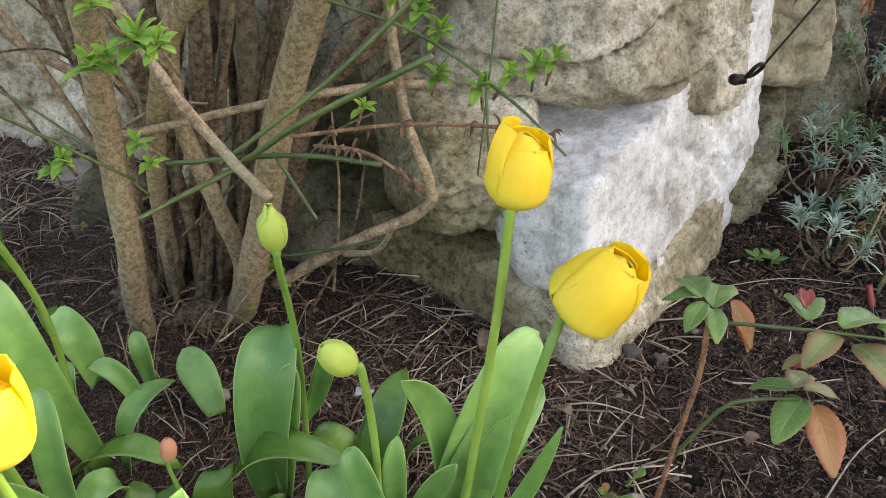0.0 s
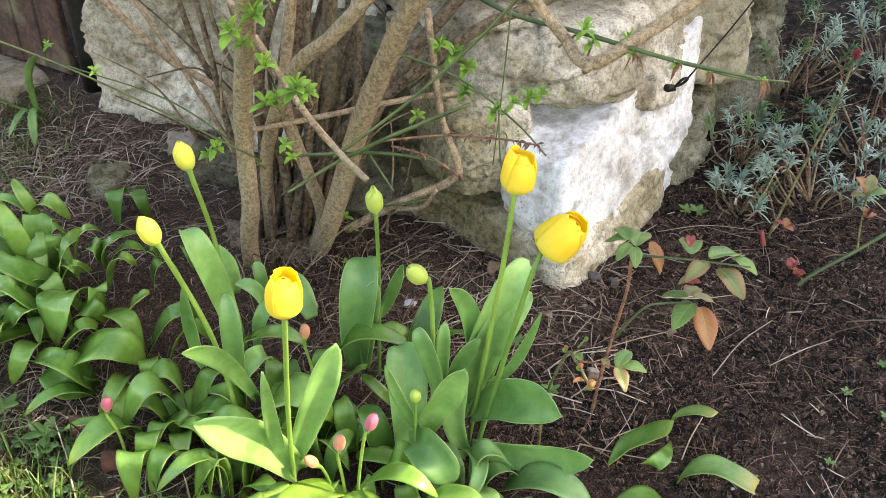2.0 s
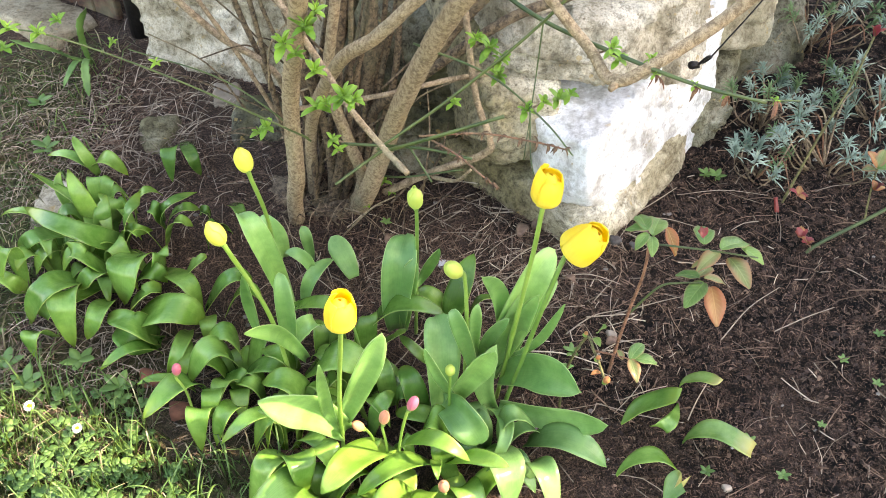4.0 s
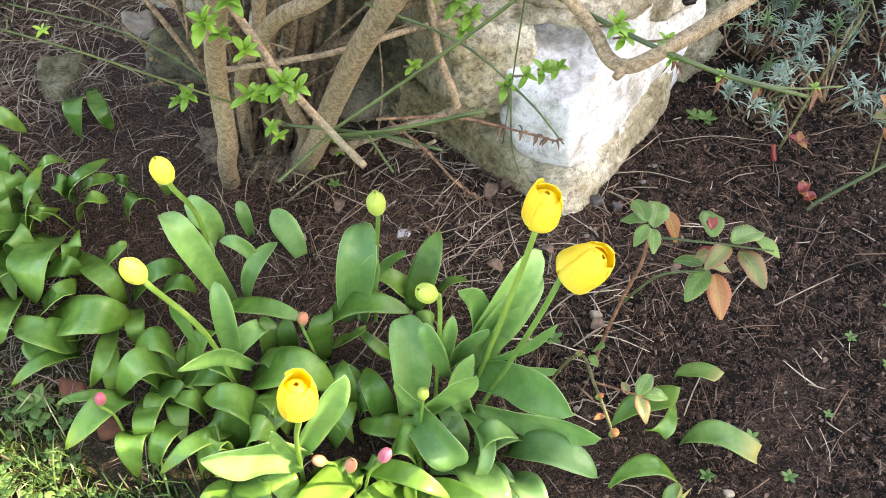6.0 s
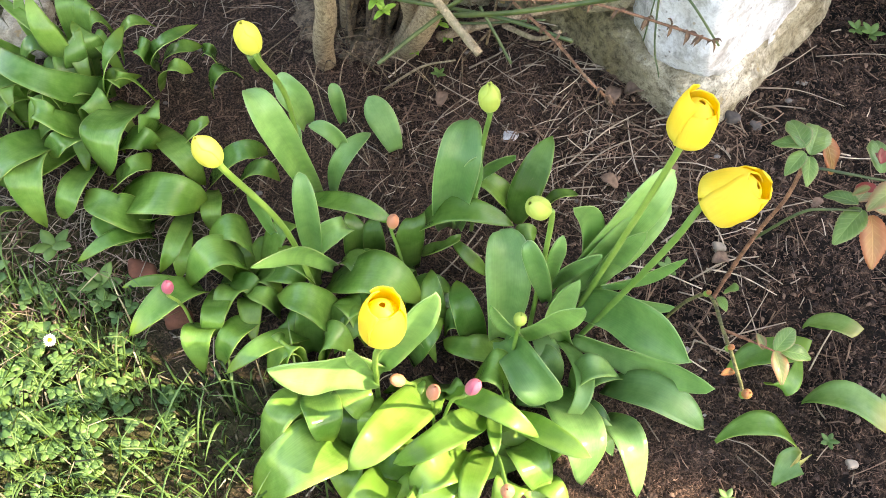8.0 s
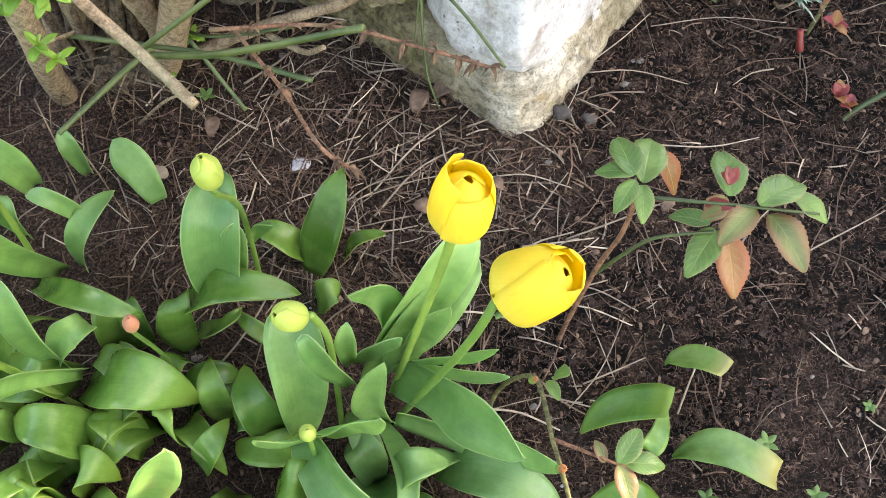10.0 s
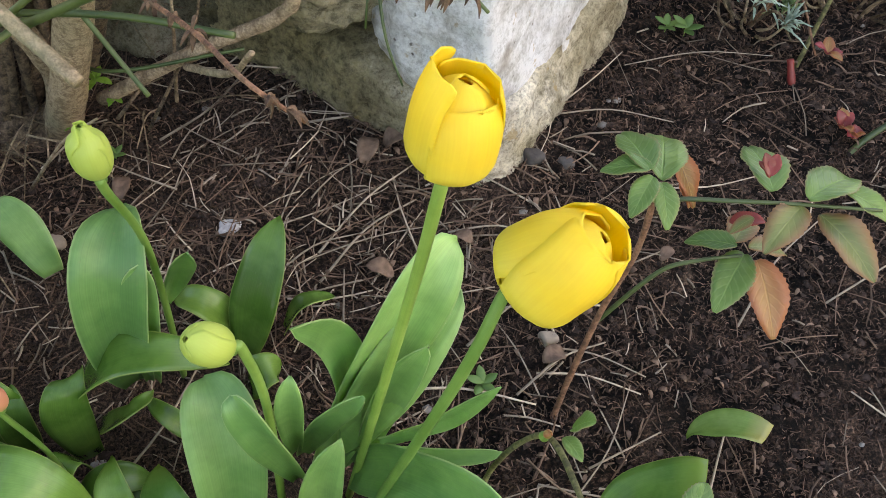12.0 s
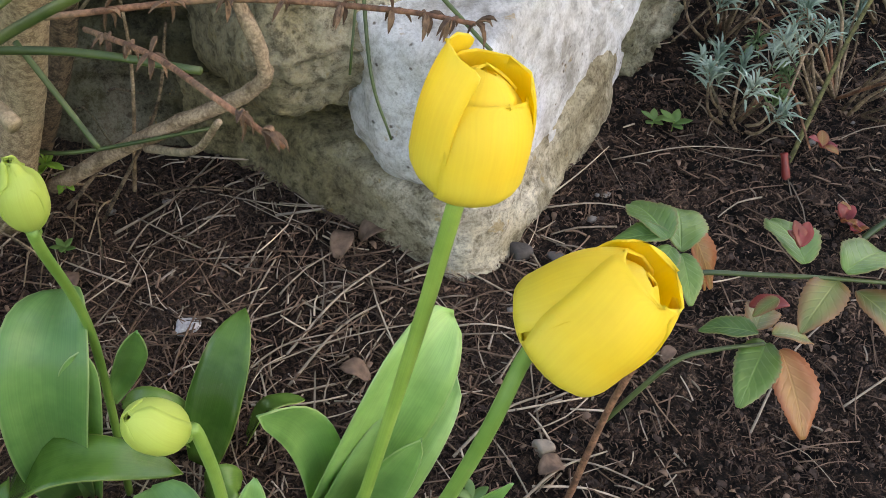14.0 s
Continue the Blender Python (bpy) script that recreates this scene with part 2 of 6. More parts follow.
def soil_material():
    m, nt, bsdf, out = nodes_of("garden_soil")
    p = place_of(nt)
    big = noise_of(nt, 3.2, 4, 0.6, p)
    mid = noise_of(nt, 38, 6, 0.7, p)
    grit = noise_of(nt, 300, 5, 0.75, p)
    col = ramp(nt, mid, [(0.4, (0.0018, 0.0011, 0.0008)), (0.49, (0.0095, 0.0056, 0.004)), (0.57, (0.034, 0.0215, 0.016)), (0.68, (0.125, 0.086, 0.064))])
    sep = nt.nodes.new("ShaderNodeSeparateXYZ")  # the bed is drier towards the shrub, moist to the right
    nt.links.new(p, sep.inputs[0])
    damp = nt.nodes.new("ShaderNodeMath")
    damp.operation = "MULTIPLY_ADD"
    nt.links.new(sep.outputs[0], damp.inputs[0])
    damp.inputs[1].default_value = -0.4
    nt.links.new(big, damp.inputs[2])
    dry = ramp(nt, damp.outputs[0], [(0.4, (0, 0, 0)), (0.64, (1, 1, 1))])
    col = mix(nt, mix(nt, 0.72, dry, (0, 0, 0)), col, (0.185, 0.128, 0.098))
    col = mix(nt, 0.75, col, mix(nt, 1.0, col, ramp(nt, grit, [(0.4, (0.12, 0.11, 0.1)), (0.5, (0.85, 0.83, 0.8)), (0.6, (3.3, 3.0, 2.75))]), "MULTIPLY"))
    turf = nt.nodes.new("ShaderNodeAttribute")
    turf.attribute_name = "turf"
    under = ramp(nt, noise_of(nt, 55, 5, 0.7, p), [(0.38, (0.035, 0.035, 0.016)), (0.52, (0.075, 0.085, 0.03)), (0.66, (0.16, 0.15, 0.075))])
    col = mix(nt, turf.outputs["Fac"], col, under)
    nt.links.new(col, bsdf.inputs["Base Color"])
    bsdf.inputs["Roughness"].default_value = 0.95
    bsdf.inputs["Specular IOR Level"].default_value = 0.2
    bump(nt, bsdf, mix(nt, 0.5, mid, grit), 1.0, 0.012)
    return m


SOIL = soil_material()
CRUMB = plain_material("soil_crumb", (0.046, 0.028, 0.0205), 0.98, 0.7, 220, True, 0.0, 1.5)
FIBRE = plain_material("peat_fibre", (0.085, 0.051, 0.035), 0.9, 0.6, 200, True, 0.0, 3.4)
STRAW = plain_material("dry_straw", (0.33, 0.265, 0.2), 0.8, 0.35, 60, True)
LITTER = plain_material("leaf_litter", (0.175, 0.11, 0.075), 0.85, 0.4, 90, True, 0.0, 1.5)
PEBBLE = plain_material("grey_pebble", (0.22, 0.2, 0.18), 0.85, 0.35, 120, True)
TULIP_LEAF = leaf_material("tulip_leaf", (0.165, 0.355, 0.105), (0.28, 0.505, 0.17), 0.34, 0.32, rim=(0.34, 0.5, 0.2), edge=(0.95, 1.0))
STRAP_LEAF = leaf_material("strap_leaf", (0.115, 0.265, 0.045), (0.225, 0.42, 0.095), 0.2, 0.28, tip=(0.2, 0.33, 0.05), rim=(0.3, 0.42, 0.11), edge=(0.96, 1.0))
DARK_STRAP = leaf_material("dark_strap_leaf", (0.075, 0.18, 0.03), (0.15, 0.3, 0.06), 0.18, 0.25, rim=(0.25, 0.35, 0.1), edge=(0.95, 1.0))
BLUE_STRAP = leaf_material("blue_strap_leaf", (0.12, 0.27, 0.085), (0.2, 0.38, 0.13), 0.25, 0.28, rim=(0.3, 0.45, 0.16), edge=(0.95, 1.0))
HUSK = plain_material("brown_husk", (0.14, 0.08, 0.045), 0.8, 0.5, 300, True)
# lighter copy of the strap green: some of the sunlight is in the colour
SUN_TINT_LEAF = leaf_material("sun_tint_leaf", (0.15, 0.32, 0.05), (0.26, 0.45, 0.1), 0.3, 0.38)
CUT_LEAF = leaf_material("cut_leaf", (0.12, 0.25, 0.055), (0.22, 0.38, 0.11), 0.25, 0.3, tip=(0.42, 0.4, 0.14))
STEM = leaf_material("tulip_stem", (0.15, 0.29, 0.05), (0.22, 0.38, 0.08), 0.5, 0.1)
PETAL = petal_material("yellow_petal", (0.84, 0.78, 0.14), (0.97, 0.79, 0.085), 0.45)
BUD = petal_material("green_bud", (0.36, 0.48, 0.1), (0.48, 0.62, 0.14))
YELLOW_BUD = petal_material("yellow_bud", (0.5, 0.6, 0.1), (0.82, 0.8, 0.14))
PINK = petal_material("pink_bud", (0.5, 0.3, 0.2), (0.66, 0.17, 0.25))
PEACH = petal_material("peach_bud", (0.5, 0.42, 0.16), (0.7, 0.32, 0.2))
BARK = bark_material("shrub_bark", (0.2, 0.14, 0.08), (0.43, 0.325, 0.205), 170, 1.0)
# darker copy of the shrub bark; shade among the stems is in its colour
DARK_BARK = bark_material("dark_bark", (0.045, 0.03, 0.018), (0.21, 0.148, 0.092), 120, 0.9)
TWIG = bark_material("dry_twig", (0.16, 0.11, 0.065), (0.34, 0.25, 0.165), 90, 0.4)
RED_TWIG = bark_material("red_twig", (0.12, 0.055, 0.03), (0.27, 0.13, 0.075), 90, 0.2)
GREEN_STEM = leaf_material("green_shoot", (0.03, 0.06, 0.012), (0.08, 0.115, 0.03), 0.5, 0.05, False)
YOUNG_LEAF = leaf_material("young_leaf", (0.17, 0.36, 0.035), (0.31, 0.5, 0.08), 0.4, 0.4, False)
ROSE_LEAF = leaf_material("rose_leaf", (0.09, 0.19, 0.04), (0.17, 0.3, 0.07), 0.4, 0.28, False, feather=True, rim=(0.25, 0.26, 0.1), edge=(0.85, 1.0))
ROSE_RED = leaf_material("bronze_rose_leaf", (0.12, 0.16, 0.045), (0.22, 0.25, 0.08), 0.4, 0.28, False, feather=True, rim=(0.33, 0.17, 0.08), edge=(0.3, 1.0))
ROSE_COPPER = leaf_material("copper_rose_leaf", (0.34, 0.15, 0.05), (0.4, 0.24, 0.08), 0.4, 0.3, False, feather=True, rim=(0.42, 0.14, 0.06), edge=(0.3, 1.0))
SHOOT_RED = leaf_material("dark_red_shoot", (0.16, 0.02, 0.02), (0.3, 0.045, 0.035), 0.4, 0.25, False)
SILVER = leaf_material("silver_leaf", (0.13, 0.22, 0.16), (0.37, 0.47, 0.395), 0.65, 0.15, False, True)
LAVENDER_GREEN = leaf_material("green_lavender_leaf", (0.08, 0.17, 0.06), (0.19, 0.31, 0.14), 0.6, 0.2, False, True)
CANE = bark_material("olive_cane", (0.06, 0.06, 0.022), (0.16, 0.15, 0.055), 90, 0.3)
GRASS = leaf_material("lawn_grass", (0.085, 0.18, 0.04), (0.165, 0.28, 0.075), 0.45, 0.35, False, True)
CLOVER = leaf_material("clover_leaf", (0.09, 0.2, 0.05), (0.17, 0.31, 0.085), 0.5, 0.3, False, True)
DRY_GRASS = plain_material("dry_grass", (0.3, 0.26, 0.15), 0.8, 0.3, 50, True)
LIMESTONE = stone_material("limestone", (0.16, 0.14, 0.09), (0.34, 0.3, 0.21), (0.56, 0.51, 0.41), 0.36, 0.5)
PALE_STONE = stone_material("pale_limestone", (0.66, 0.64, 0.61), (0.78, 0.775, 0.775), (0.88, 0.885, 0.895), 0.02, 0.9, speck=0.34)
BEIGE_STONE = stone_material("beige_limestone", (0.22, 0.185, 0.125), (0.42, 0.37, 0.28), (0.64, 0.59, 0.5), 0.2, 0.55, speck=0.7)
SLAB_STONE = stone_material("mossy_slab_limestone", (0.22, 0.18, 0.105), (0.47, 0.41, 0.29), (0.76, 0.71, 0.6), 0.26, 0.62, moss_from=0.19, speck=0.75)
# mossy stone, darkened further: the shade it stands in is part of the colour
SHADED_MOSSY_STONE = stone_material("mossy_stone", (0.03, 0.028, 0.018), (0.085, 0.08, 0.052), (0.24, 0.23, 0.18), 0.5, 0.35, speck=0.95)
LICHEN_STONE = stone_material("lichen_stone", (0.06, 0.055, 0.03), (0.17, 0.15, 0.085), (0.36, 0.34, 0.25), 0.45, 0.4, speck=0.9)
# pale so that the added shade wall bounces light onto the stones
BOUNCE_WHITE = plain_material("bounce_white", (0.72, 0.69, 0.63), 0.9, 0.08, 6)
CONCRETE = stone_material("kerb_concrete", (0.17, 0.13, 0.085), (0.3, 0.245, 0.165), (0.42, 0.36, 0.26), 0.3, 0.5)
BOARD = bark_material("gate_board", (0.03, 0.013, 0.008), (0.075, 0.034, 0.02), 25, 0.25)
IRON = plain_material("black_iron", (0.02, 0.018, 0.017), 0.45, 0.3, 90, False, 0.7)
WHITE_PETAL = plain_material("white_petal", (0.8, 0.78, 0.78), 0.6, 0.05)
DAISY_EYE = plain_material("daisy_eye", (0.65, 0.34, 0.01), 0.8, 0.2, 300)
DARK_PEBBLE = plain_material("dark_pebble", (0.085, 0.075, 0.07), 0.85, 0.4, 90)
FLECK = plain_material("chalk_fleck", (0.5, 0.49, 0.5), 0.8, 0.4, 200)
SHELL = plain_material("pale_shell", (0.32, 0.26, 0.2), 0.6, 0.2, 90)
BRICK = plain_material("broken_brick", (0.22, 0.085, 0.05), 0.9, 0.35, 60)


# ---- building helpers ----
def mesh_of(name, verts, faces, material, smooth=True, uvs=None):
    me = bpy.data.meshes.new(name)
    me.from_pydata([tuple(v) for v in verts], [], faces)
    if uvs is not None:
        layer = me.uv_layers.new(name="UVMap")
        flat = np.array(uvs, dtype=float)[np.array([l.vertex_index for l in me.loops])]
        layer.data.foreach_set("uv", flat.ravel())
    me.materials.append(material)
    if smooth:
        # the thin rim of a blade stays crisp against its two faces
        crisp = [bool(uvs) and len(f) == 4 and uvs[f[0]] == uvs[f[3]] and uvs[f[1]] == uvs[f[2]] and uvs[f[0]] != uvs[f[1]] for f in faces]
        me.polygons.foreach_set("use_smooth", [not c for c in crisp])
    me.update()
    return me


def part(name, me, parent, label=""):
    ob = new(name, me)
    if parent is not None:
        ob.parent = parent
        if parent.parent is None:
            ob.matrix_parent_inverse = Matrix.Translation(-parent.location)
    if label:
        ob["label"] = label
    return ob


def thing(name, at, label, category, group="", kind=""):
    ob = new(name)
    ob.location = at
    ob.empty_display_size = 0.05
    return tagged(ob, label, category, group, kind)


def single(name, me, label, category, group="", kind=""):
    return tagged(new(name, me), label, category, group, kind)


def rise(x, y):
    """Height of the ground: the bed climbs gently towards the wall and to the right; the lawn lies a little higher."""
    cx, cy = min(max(x, -1.6), 1.6), min(max(y, -1.6), 1.6)
    z = 0.14 * cy + 0.07 * cx
    z += 0.05 * (0.5 - 0.5 * math.tanh((x + 0.72) * 7)) * (0.5 - 0.5 * math.tanh((y - 0.55) * 3))
    z += 0.014 * noise.noise((x * 3.1, y * 3.1, 0.3)) + 0.008 * noise.noise((x * 9, y * 9, 2.0))
    return z


def sheet(fn, nu, nv, thick):
    """A curved blade with real thickness: fn(u, v) gives a place, u along (0..1), v across (-1..1)."""
    top = np.array([[fn(i / nu, 2 * j / nv - 1) for j in range(nv + 1)] for i in range(nu + 1)])
    du, dv = np.gradient(top, axis=0), np.gradient(top, axis=1)
    n = np.cross(du, dv)
    n /= np.linalg.norm(n, axis=2, keepdims=True) + 1e-12
    low = top - n * thick
    w, k = nv + 1, (nu + 1) * (nv + 1)
    verts = np.concatenate([top.reshape(-1, 3), low.reshape(-1, 3)])
    uv = [((j / nv), i / nu) for i in range(nu + 1) for j in range(nv + 1)] * 2
    faces = []
    for i in range(nu):
        for j in range(nv):
            a = i * w + j
            faces.append((a, a + w, a + w + 1, a + 1))
            faces.append((k + a, k + a + 1, k + a + w + 1, k + a + w))
    rim = [i * w for i in range(nu + 1)] + [nu * w + j for j in range(1, w)] + [i * w + nv for i in range(nu - 1, -1, -1)] + [j for j in range(nv - 1, 0, -1)]
    for a, b in zip(rim, rim[1:] + rim[:1]):
        faces.append((b, a, k + a, k + b))
    return verts, faces, uv


def blade_mesh(base, mid, tip, width, material, fold=0.25, shape="tulip", nu=12, nv=4, twist=0.0, wave=0.0, name="leaf", thick=0.0011, face=None):
    """An arching leaf from base through mid to tip; fold: how deeply it is channelled; twist in degrees at the tip."""
    b, m, t = (np.array(p, float) for p in (base, mid, tip))
    c = 2 * m - 0.5 * (b + t)
    seed = random.random() * 50
    uneven, hook = (random.uniform(-0.7, 0.7), random.uniform(-0.25, 0.4)) if shape == "tulip" else (0.0, 0.0)
    chord = t - b
    flat = np.array([chord[0], chord[1], 0.0])
    if np.linalg.norm(flat) < 0.25 * np.linalg.norm(chord):
        flat = np.array([m[0] - b[0], m[1] - b[1], 0.0]) + flat * 0.2 + 1e-4
    side0 = np.cross(flat / (np.linalg.norm(flat) + 1e-9), (0, 0, 1.0))
    if face is not None:
        side0 = np.cross(chord / np.linalg.norm(chord), np.array(face, float))
        side0 /= np.linalg.norm(side0) + 1e-9

    def profile(u):
        if shape == "tulip":
            return max(0.02, (0.42 + 0.58 * math.sin(math.pi * min(u / 0.9, 1) ** 0.8 * 0.5 + 0.0)) * (1 - u**4.5) ** 0.62)
        if shape == "strap":
            return max(0.02, (0.5 + 0.5 * math.sin(math.pi * min(u * 1.25, 0.5))) * (1 - u**3.2) ** 0.72)
        if shape == "toothed":
            return max(0.02, (0.25 + 0.75 * u**0.6) * (1 - u**6) ** 0.6 * (0.72 + 0.28 * (1 - (u * 8) % 1.0)))
        if shape == "rose":
            return max(0.02, math.sin(math.pi * min(1, u**0.85 * 0.95 + 0.03)) ** 0.8 * (1 + 0.07 * (2 * ((u * 13) % 1.0) - 1)))
        if shape == "cut":
            return 0.12 + 0.88 * math.sin(math.pi * min(u * 0.85, 0.5)) - 0.15 * max(0, u - 0.9) * 10
        return max(0.02, math.sin(math.pi * min(1, u * 0.93 + 0.06)) ** 0.75)

    def fn(u, v):
        p = (1 - u) ** 2 * b + 2 * u * (1 - u) * c + u * u * t
        d = 2 * (1 - u) * (c - b) + 2 * u * (t - c)
        d /= np.linalg.norm(d) + 1e-9
        s = side0 - d * (side0 @ d)
        s /= np.linalg.norm(s) + 1e-9
        n = np.cross(s, d)
        a = radians(twist) * u
        s, n = s * math.cos(a) + n * math.sin(a), n * math.cos(a) - s * math.sin(a)
        w = 0.5 * width * profile(u)
        ripple = wave * width * math.sin(u * 11 + seed + v) * v
        return p + s * v * w + n * (fold * (1 + uneven * (1 if v > 0 else -1)) * w * (abs(v) ** 1.5) * (1 - 0.45 * u) + ripple - hook * width * u**5)

    v, f, uv = sheet(fn, nu, nv, thick)
    return mesh_of(name, v, f, material, True, uv)


def leaf(parent, base, mid, tip, width, material=None, label="", name="leaf", **kw):
    if material is None:  # tulip leaves stand up and turn their faces outwards, to the open side of the bed
        kw = {"face": (0.0, -0.8, 0.6), "wave": 0.045, "nu": 18, "nv": 6, "twist": random.uniform(-18, 18), **kw}
        width *= 1.14
        kw["fold"] = kw.get("fold", 0.25) * 2.0 + 0.12
    return part(name, blade_mesh(base, mid, tip, width, material or TULIP_LEAF, name=name, **kw), parent, label)


def smooth_line(points, n):
    """Catmull-Rom line through the points."""
    p = [np.array(q, float) for q in points]
    p = [2 * p[0] - p[1], *p, 2 * p[-1] - p[-2]]
    out = []
    for i in range(1, len(p) - 2):
        for k in range(n):
            t = k / n
            out.append(0.5 * (2 * p[i] + (p[i + 1] - p[i - 1]) * t + (2 * p[i - 1] - 5 * p[i] + 4 * p[i + 1] - p[i + 2]) * t * t + (3 * p[i] - p[i - 1] - 3 * p[i + 1] + p[i + 2]) * t**3))
    out.append(p[-2])
    return out


def tube_data(points, r0, r1, sides=8, n=6, rough=0.0, freq=40.0):
    line = smooth_line(points, n)
    verts, faces, uv = [], [], []
    ref = np.array([0.31, 0.52, 0.79])
    for i, p in enumerate(line):
        d = line[min(i + 1, len(line) - 1)] - line[max(i - 1, 0)]
        d = d / (np.linalg.norm(d) + 1e-9)
        a = np.cross(d, ref)
        a /= np.linalg.norm(a) + 1e-9
        b = np.cross(d, a)
        u = i / (len(line) - 1)
        r = r0 + (r1 - r0) * u
        for k in range(sides):
            th = 2 * math.pi * k / sides
            o = a * math.cos(th) + b * math.sin(th)
            q = p + o * r
            rr = r * (1 + rough * noise.noise(Vector(q) * freq) + 0.5 * rough * noise.noise(Vector(q) * freq * 2.7)) if rough else r
            verts.append(p + o * rr)
            uv.append((k / sides, u))
    for i in range(len(line) - 1):
        for k in range(sides):
            k2 = (k + 1) % sides
            faces.append((i * sides + k, i * sides + k2, (i + 1) * sides + k2, (i + 1) * sides + k))
    faces.append(tuple(range(sides))[::-1])
    faces.append(tuple(range((len(line) - 1) * sides, len(line) * sides)))
    return verts, faces, uv


def tube(name, points, r0, r1, material, parent=None, sides=8, n=6, rough=0.0, freq=40.0, label=""):
    v, f, uv = tube_data(points, r0, r1, sides, n, rough, freq)
    return part(name, mesh_of(name, v, f, material, True, uv), parent, label)


def joined(pieces):
    verts, faces, uvs, k = [], [], [], 0
    for v, f, uv in pieces:
        verts.extend(v)
        faces.extend([tuple(i + k for i in q) for q in f])
        uvs.extend(uv)
        k += len(v)
    return verts, faces, uvs


_ico = {}


def ico(level):
    if level not in _ico:
        bm = bmesh.new()
        bmesh.ops.create_icosphere(bm, subdivisions=level, radius=1.0)
        _ico[level] = ([v.co.copy() for v in bm.verts], [tuple(v.index for v in f.verts) for f in bm.faces])
        bm.free()
    return _ico[level]


def rock_mesh(name, centre, cuts, material, level=5, sharp=16, lump=0.02, grain=0.006, seed=0.0, strata=0.0):
    """A broken stone: the space inside a few cut faces (place, normal), edges worn round, surface lumpy and pitted."""
    dirs, faces = ico(level)
    c = Vector(centre)
    planes = []
    for at, n in cuts:
        n = Vector(n).normalized()
        planes.append((n, max(0.005, (Vector(at) - c).dot(n))))
    verts = []
    off = Vector((seed, seed * 1.7, seed * 0.6))
    for d in dirs:
        s = 0.0
        for n, dist in planes:
            k = n.dot(d)
            if k > 1e-4:
                s += (k / dist) ** sharp
        r = s ** (-1 / sharp)
        p = c + d * r
        q = p + off
        h = lump * (noise.noise(q * 7) + 0.6 * noise.noise(q * 15) + 0.5 * noise.noise((q.x * 4, q.y * 4, q.z * 26)))
        h -= 1.2 * lump * max(0.0, 0.12 - abs(noise.noise(q * 5.0 + Vector((3, 1, 2))))) * 4
        if strata:  # worn bedding layers: each juts out above the one below
            layer = p.z * 13 + 1.1 * noise.noise(q * 2.6) + 0.35 * noise.noise(q * 8)
            part_of = layer - math.floor(layer)
            h += strata * (min(part_of / 0.14, 1.0) * (1 - 0.4 * part_of) - 0.6) * (0.55 + 0.9 * noise.noise((q.x * 3, q.y * 3, math.floor(layer) * 1.7)))
        h += grain * (noise.noise(q * 38) + 0.7 * noise.noise(q * 85) + 0.4 * noise.noise(q * 190))
        verts.append(p + d * h)
    return mesh_of(name, verts, faces, material)


# ---- ground ----
def build_ground():
    fx = np.concatenate([np.arange(-1.9, -1.2, 0.016), np.arange(-1.2, 1.05, 0.0065), np.arange(1.05, 1.5, 0.016)])
    fy = np.concatenate([np.arange(-1.0, -0.6, 0.016), np.arange(-0.6, 1.15, 0.0065), np.arange(1.15, 1.6, 0.016)])
    far = np.geomspace(0.08, 60, 18)
    xs = np.concatenate([fx[0] - far[::-1], fx, fx[-1] + far])
    ys = np.concatenate([fy[0] - far[::-1], fy, fy[-1] + far])
    verts, turf = [], []
    for y in ys:
        for x in xs:
            z = rise(x, y)
            if -2 < x < 1.6 and -1.1 < y < 1.7:
                q = Vector((x, y, 0.0))
                clod = max(0.0, noise.noise(q * 34 + Vector((5, 2, 1))))
                z += 0.005 * noise.noise(q * 24) + 0.011 * clod * clod + 0.0035 * noise.noise(q * 72) + 0.0025 * noise.noise(q * 125)
            verts.append((x, y, z))
            lawn = 0.5 - 0.9 * (x + 0.62 + 0.25 * (y + 0.2)) * 4 + 0.8 * noise.noise((x * 5, y * 5, 4.0))
            edge = (0.3 - y) * 5 if x > -1.0 else (1.3 - y) * 5
            turf.append(min(1, max(0, min(lawn, edge))))
    w = len(xs)
    faces = [(j * w + i, j * w + i + 1, (j + 1) * w + i + 1, (j + 1) * w + i) for j in range(len(ys) - 1) for i in range(w - 1)]
    me = mesh_of("ground", verts, faces, SOIL)
    at = me.attributes.new("turf", "FLOAT", "POINT")
    at.data.foreach_set("value", turf)
    single("ground", me, "dark crumbly garden soil running into mossy lawn", "ground", kind="structure")


build_ground()

# ---- stones ----
GREY = "weathered grey-beige limestone"


def stone(name, label, centre, cuts, material, **kw):
    return single(name, rock_mesh(name, centre, cuts, material, **kw), label, "stone", "stones at the foot of the wall")


# low slab: its nose points at the bed, its left flank runs back under the shrub
stone("limestone_boulder", "weathered beige limestone slab lying on the soil", (0.1, 0.64, 0.05),
      [((0.265, 0.42, 0.08), (0.7, -0.71, 0.1)), ((0.13, 0.338, 0.06), (0.05, -1, 0.1)), ((0.03, 0.462, 0.08), (-0.75, -0.66, 0.0)), ((0.12, 0.42, 0.165), (-0.1, -0.12, 0.98)), ((0.1, 0.6, -0.1), (0, 0, -1)),
       ((0.42, 0.8, 0.1), (1, 0.1, 0)), ((0.1, 1.0, 0.1), (0, 1, 0)), ((-0.32, 0.66, 0.1), (-1, -0.3, 0.1))], SLAB_STONE, level=7, sharp=20, lump=0.012, grain=0.004, seed=1.0)
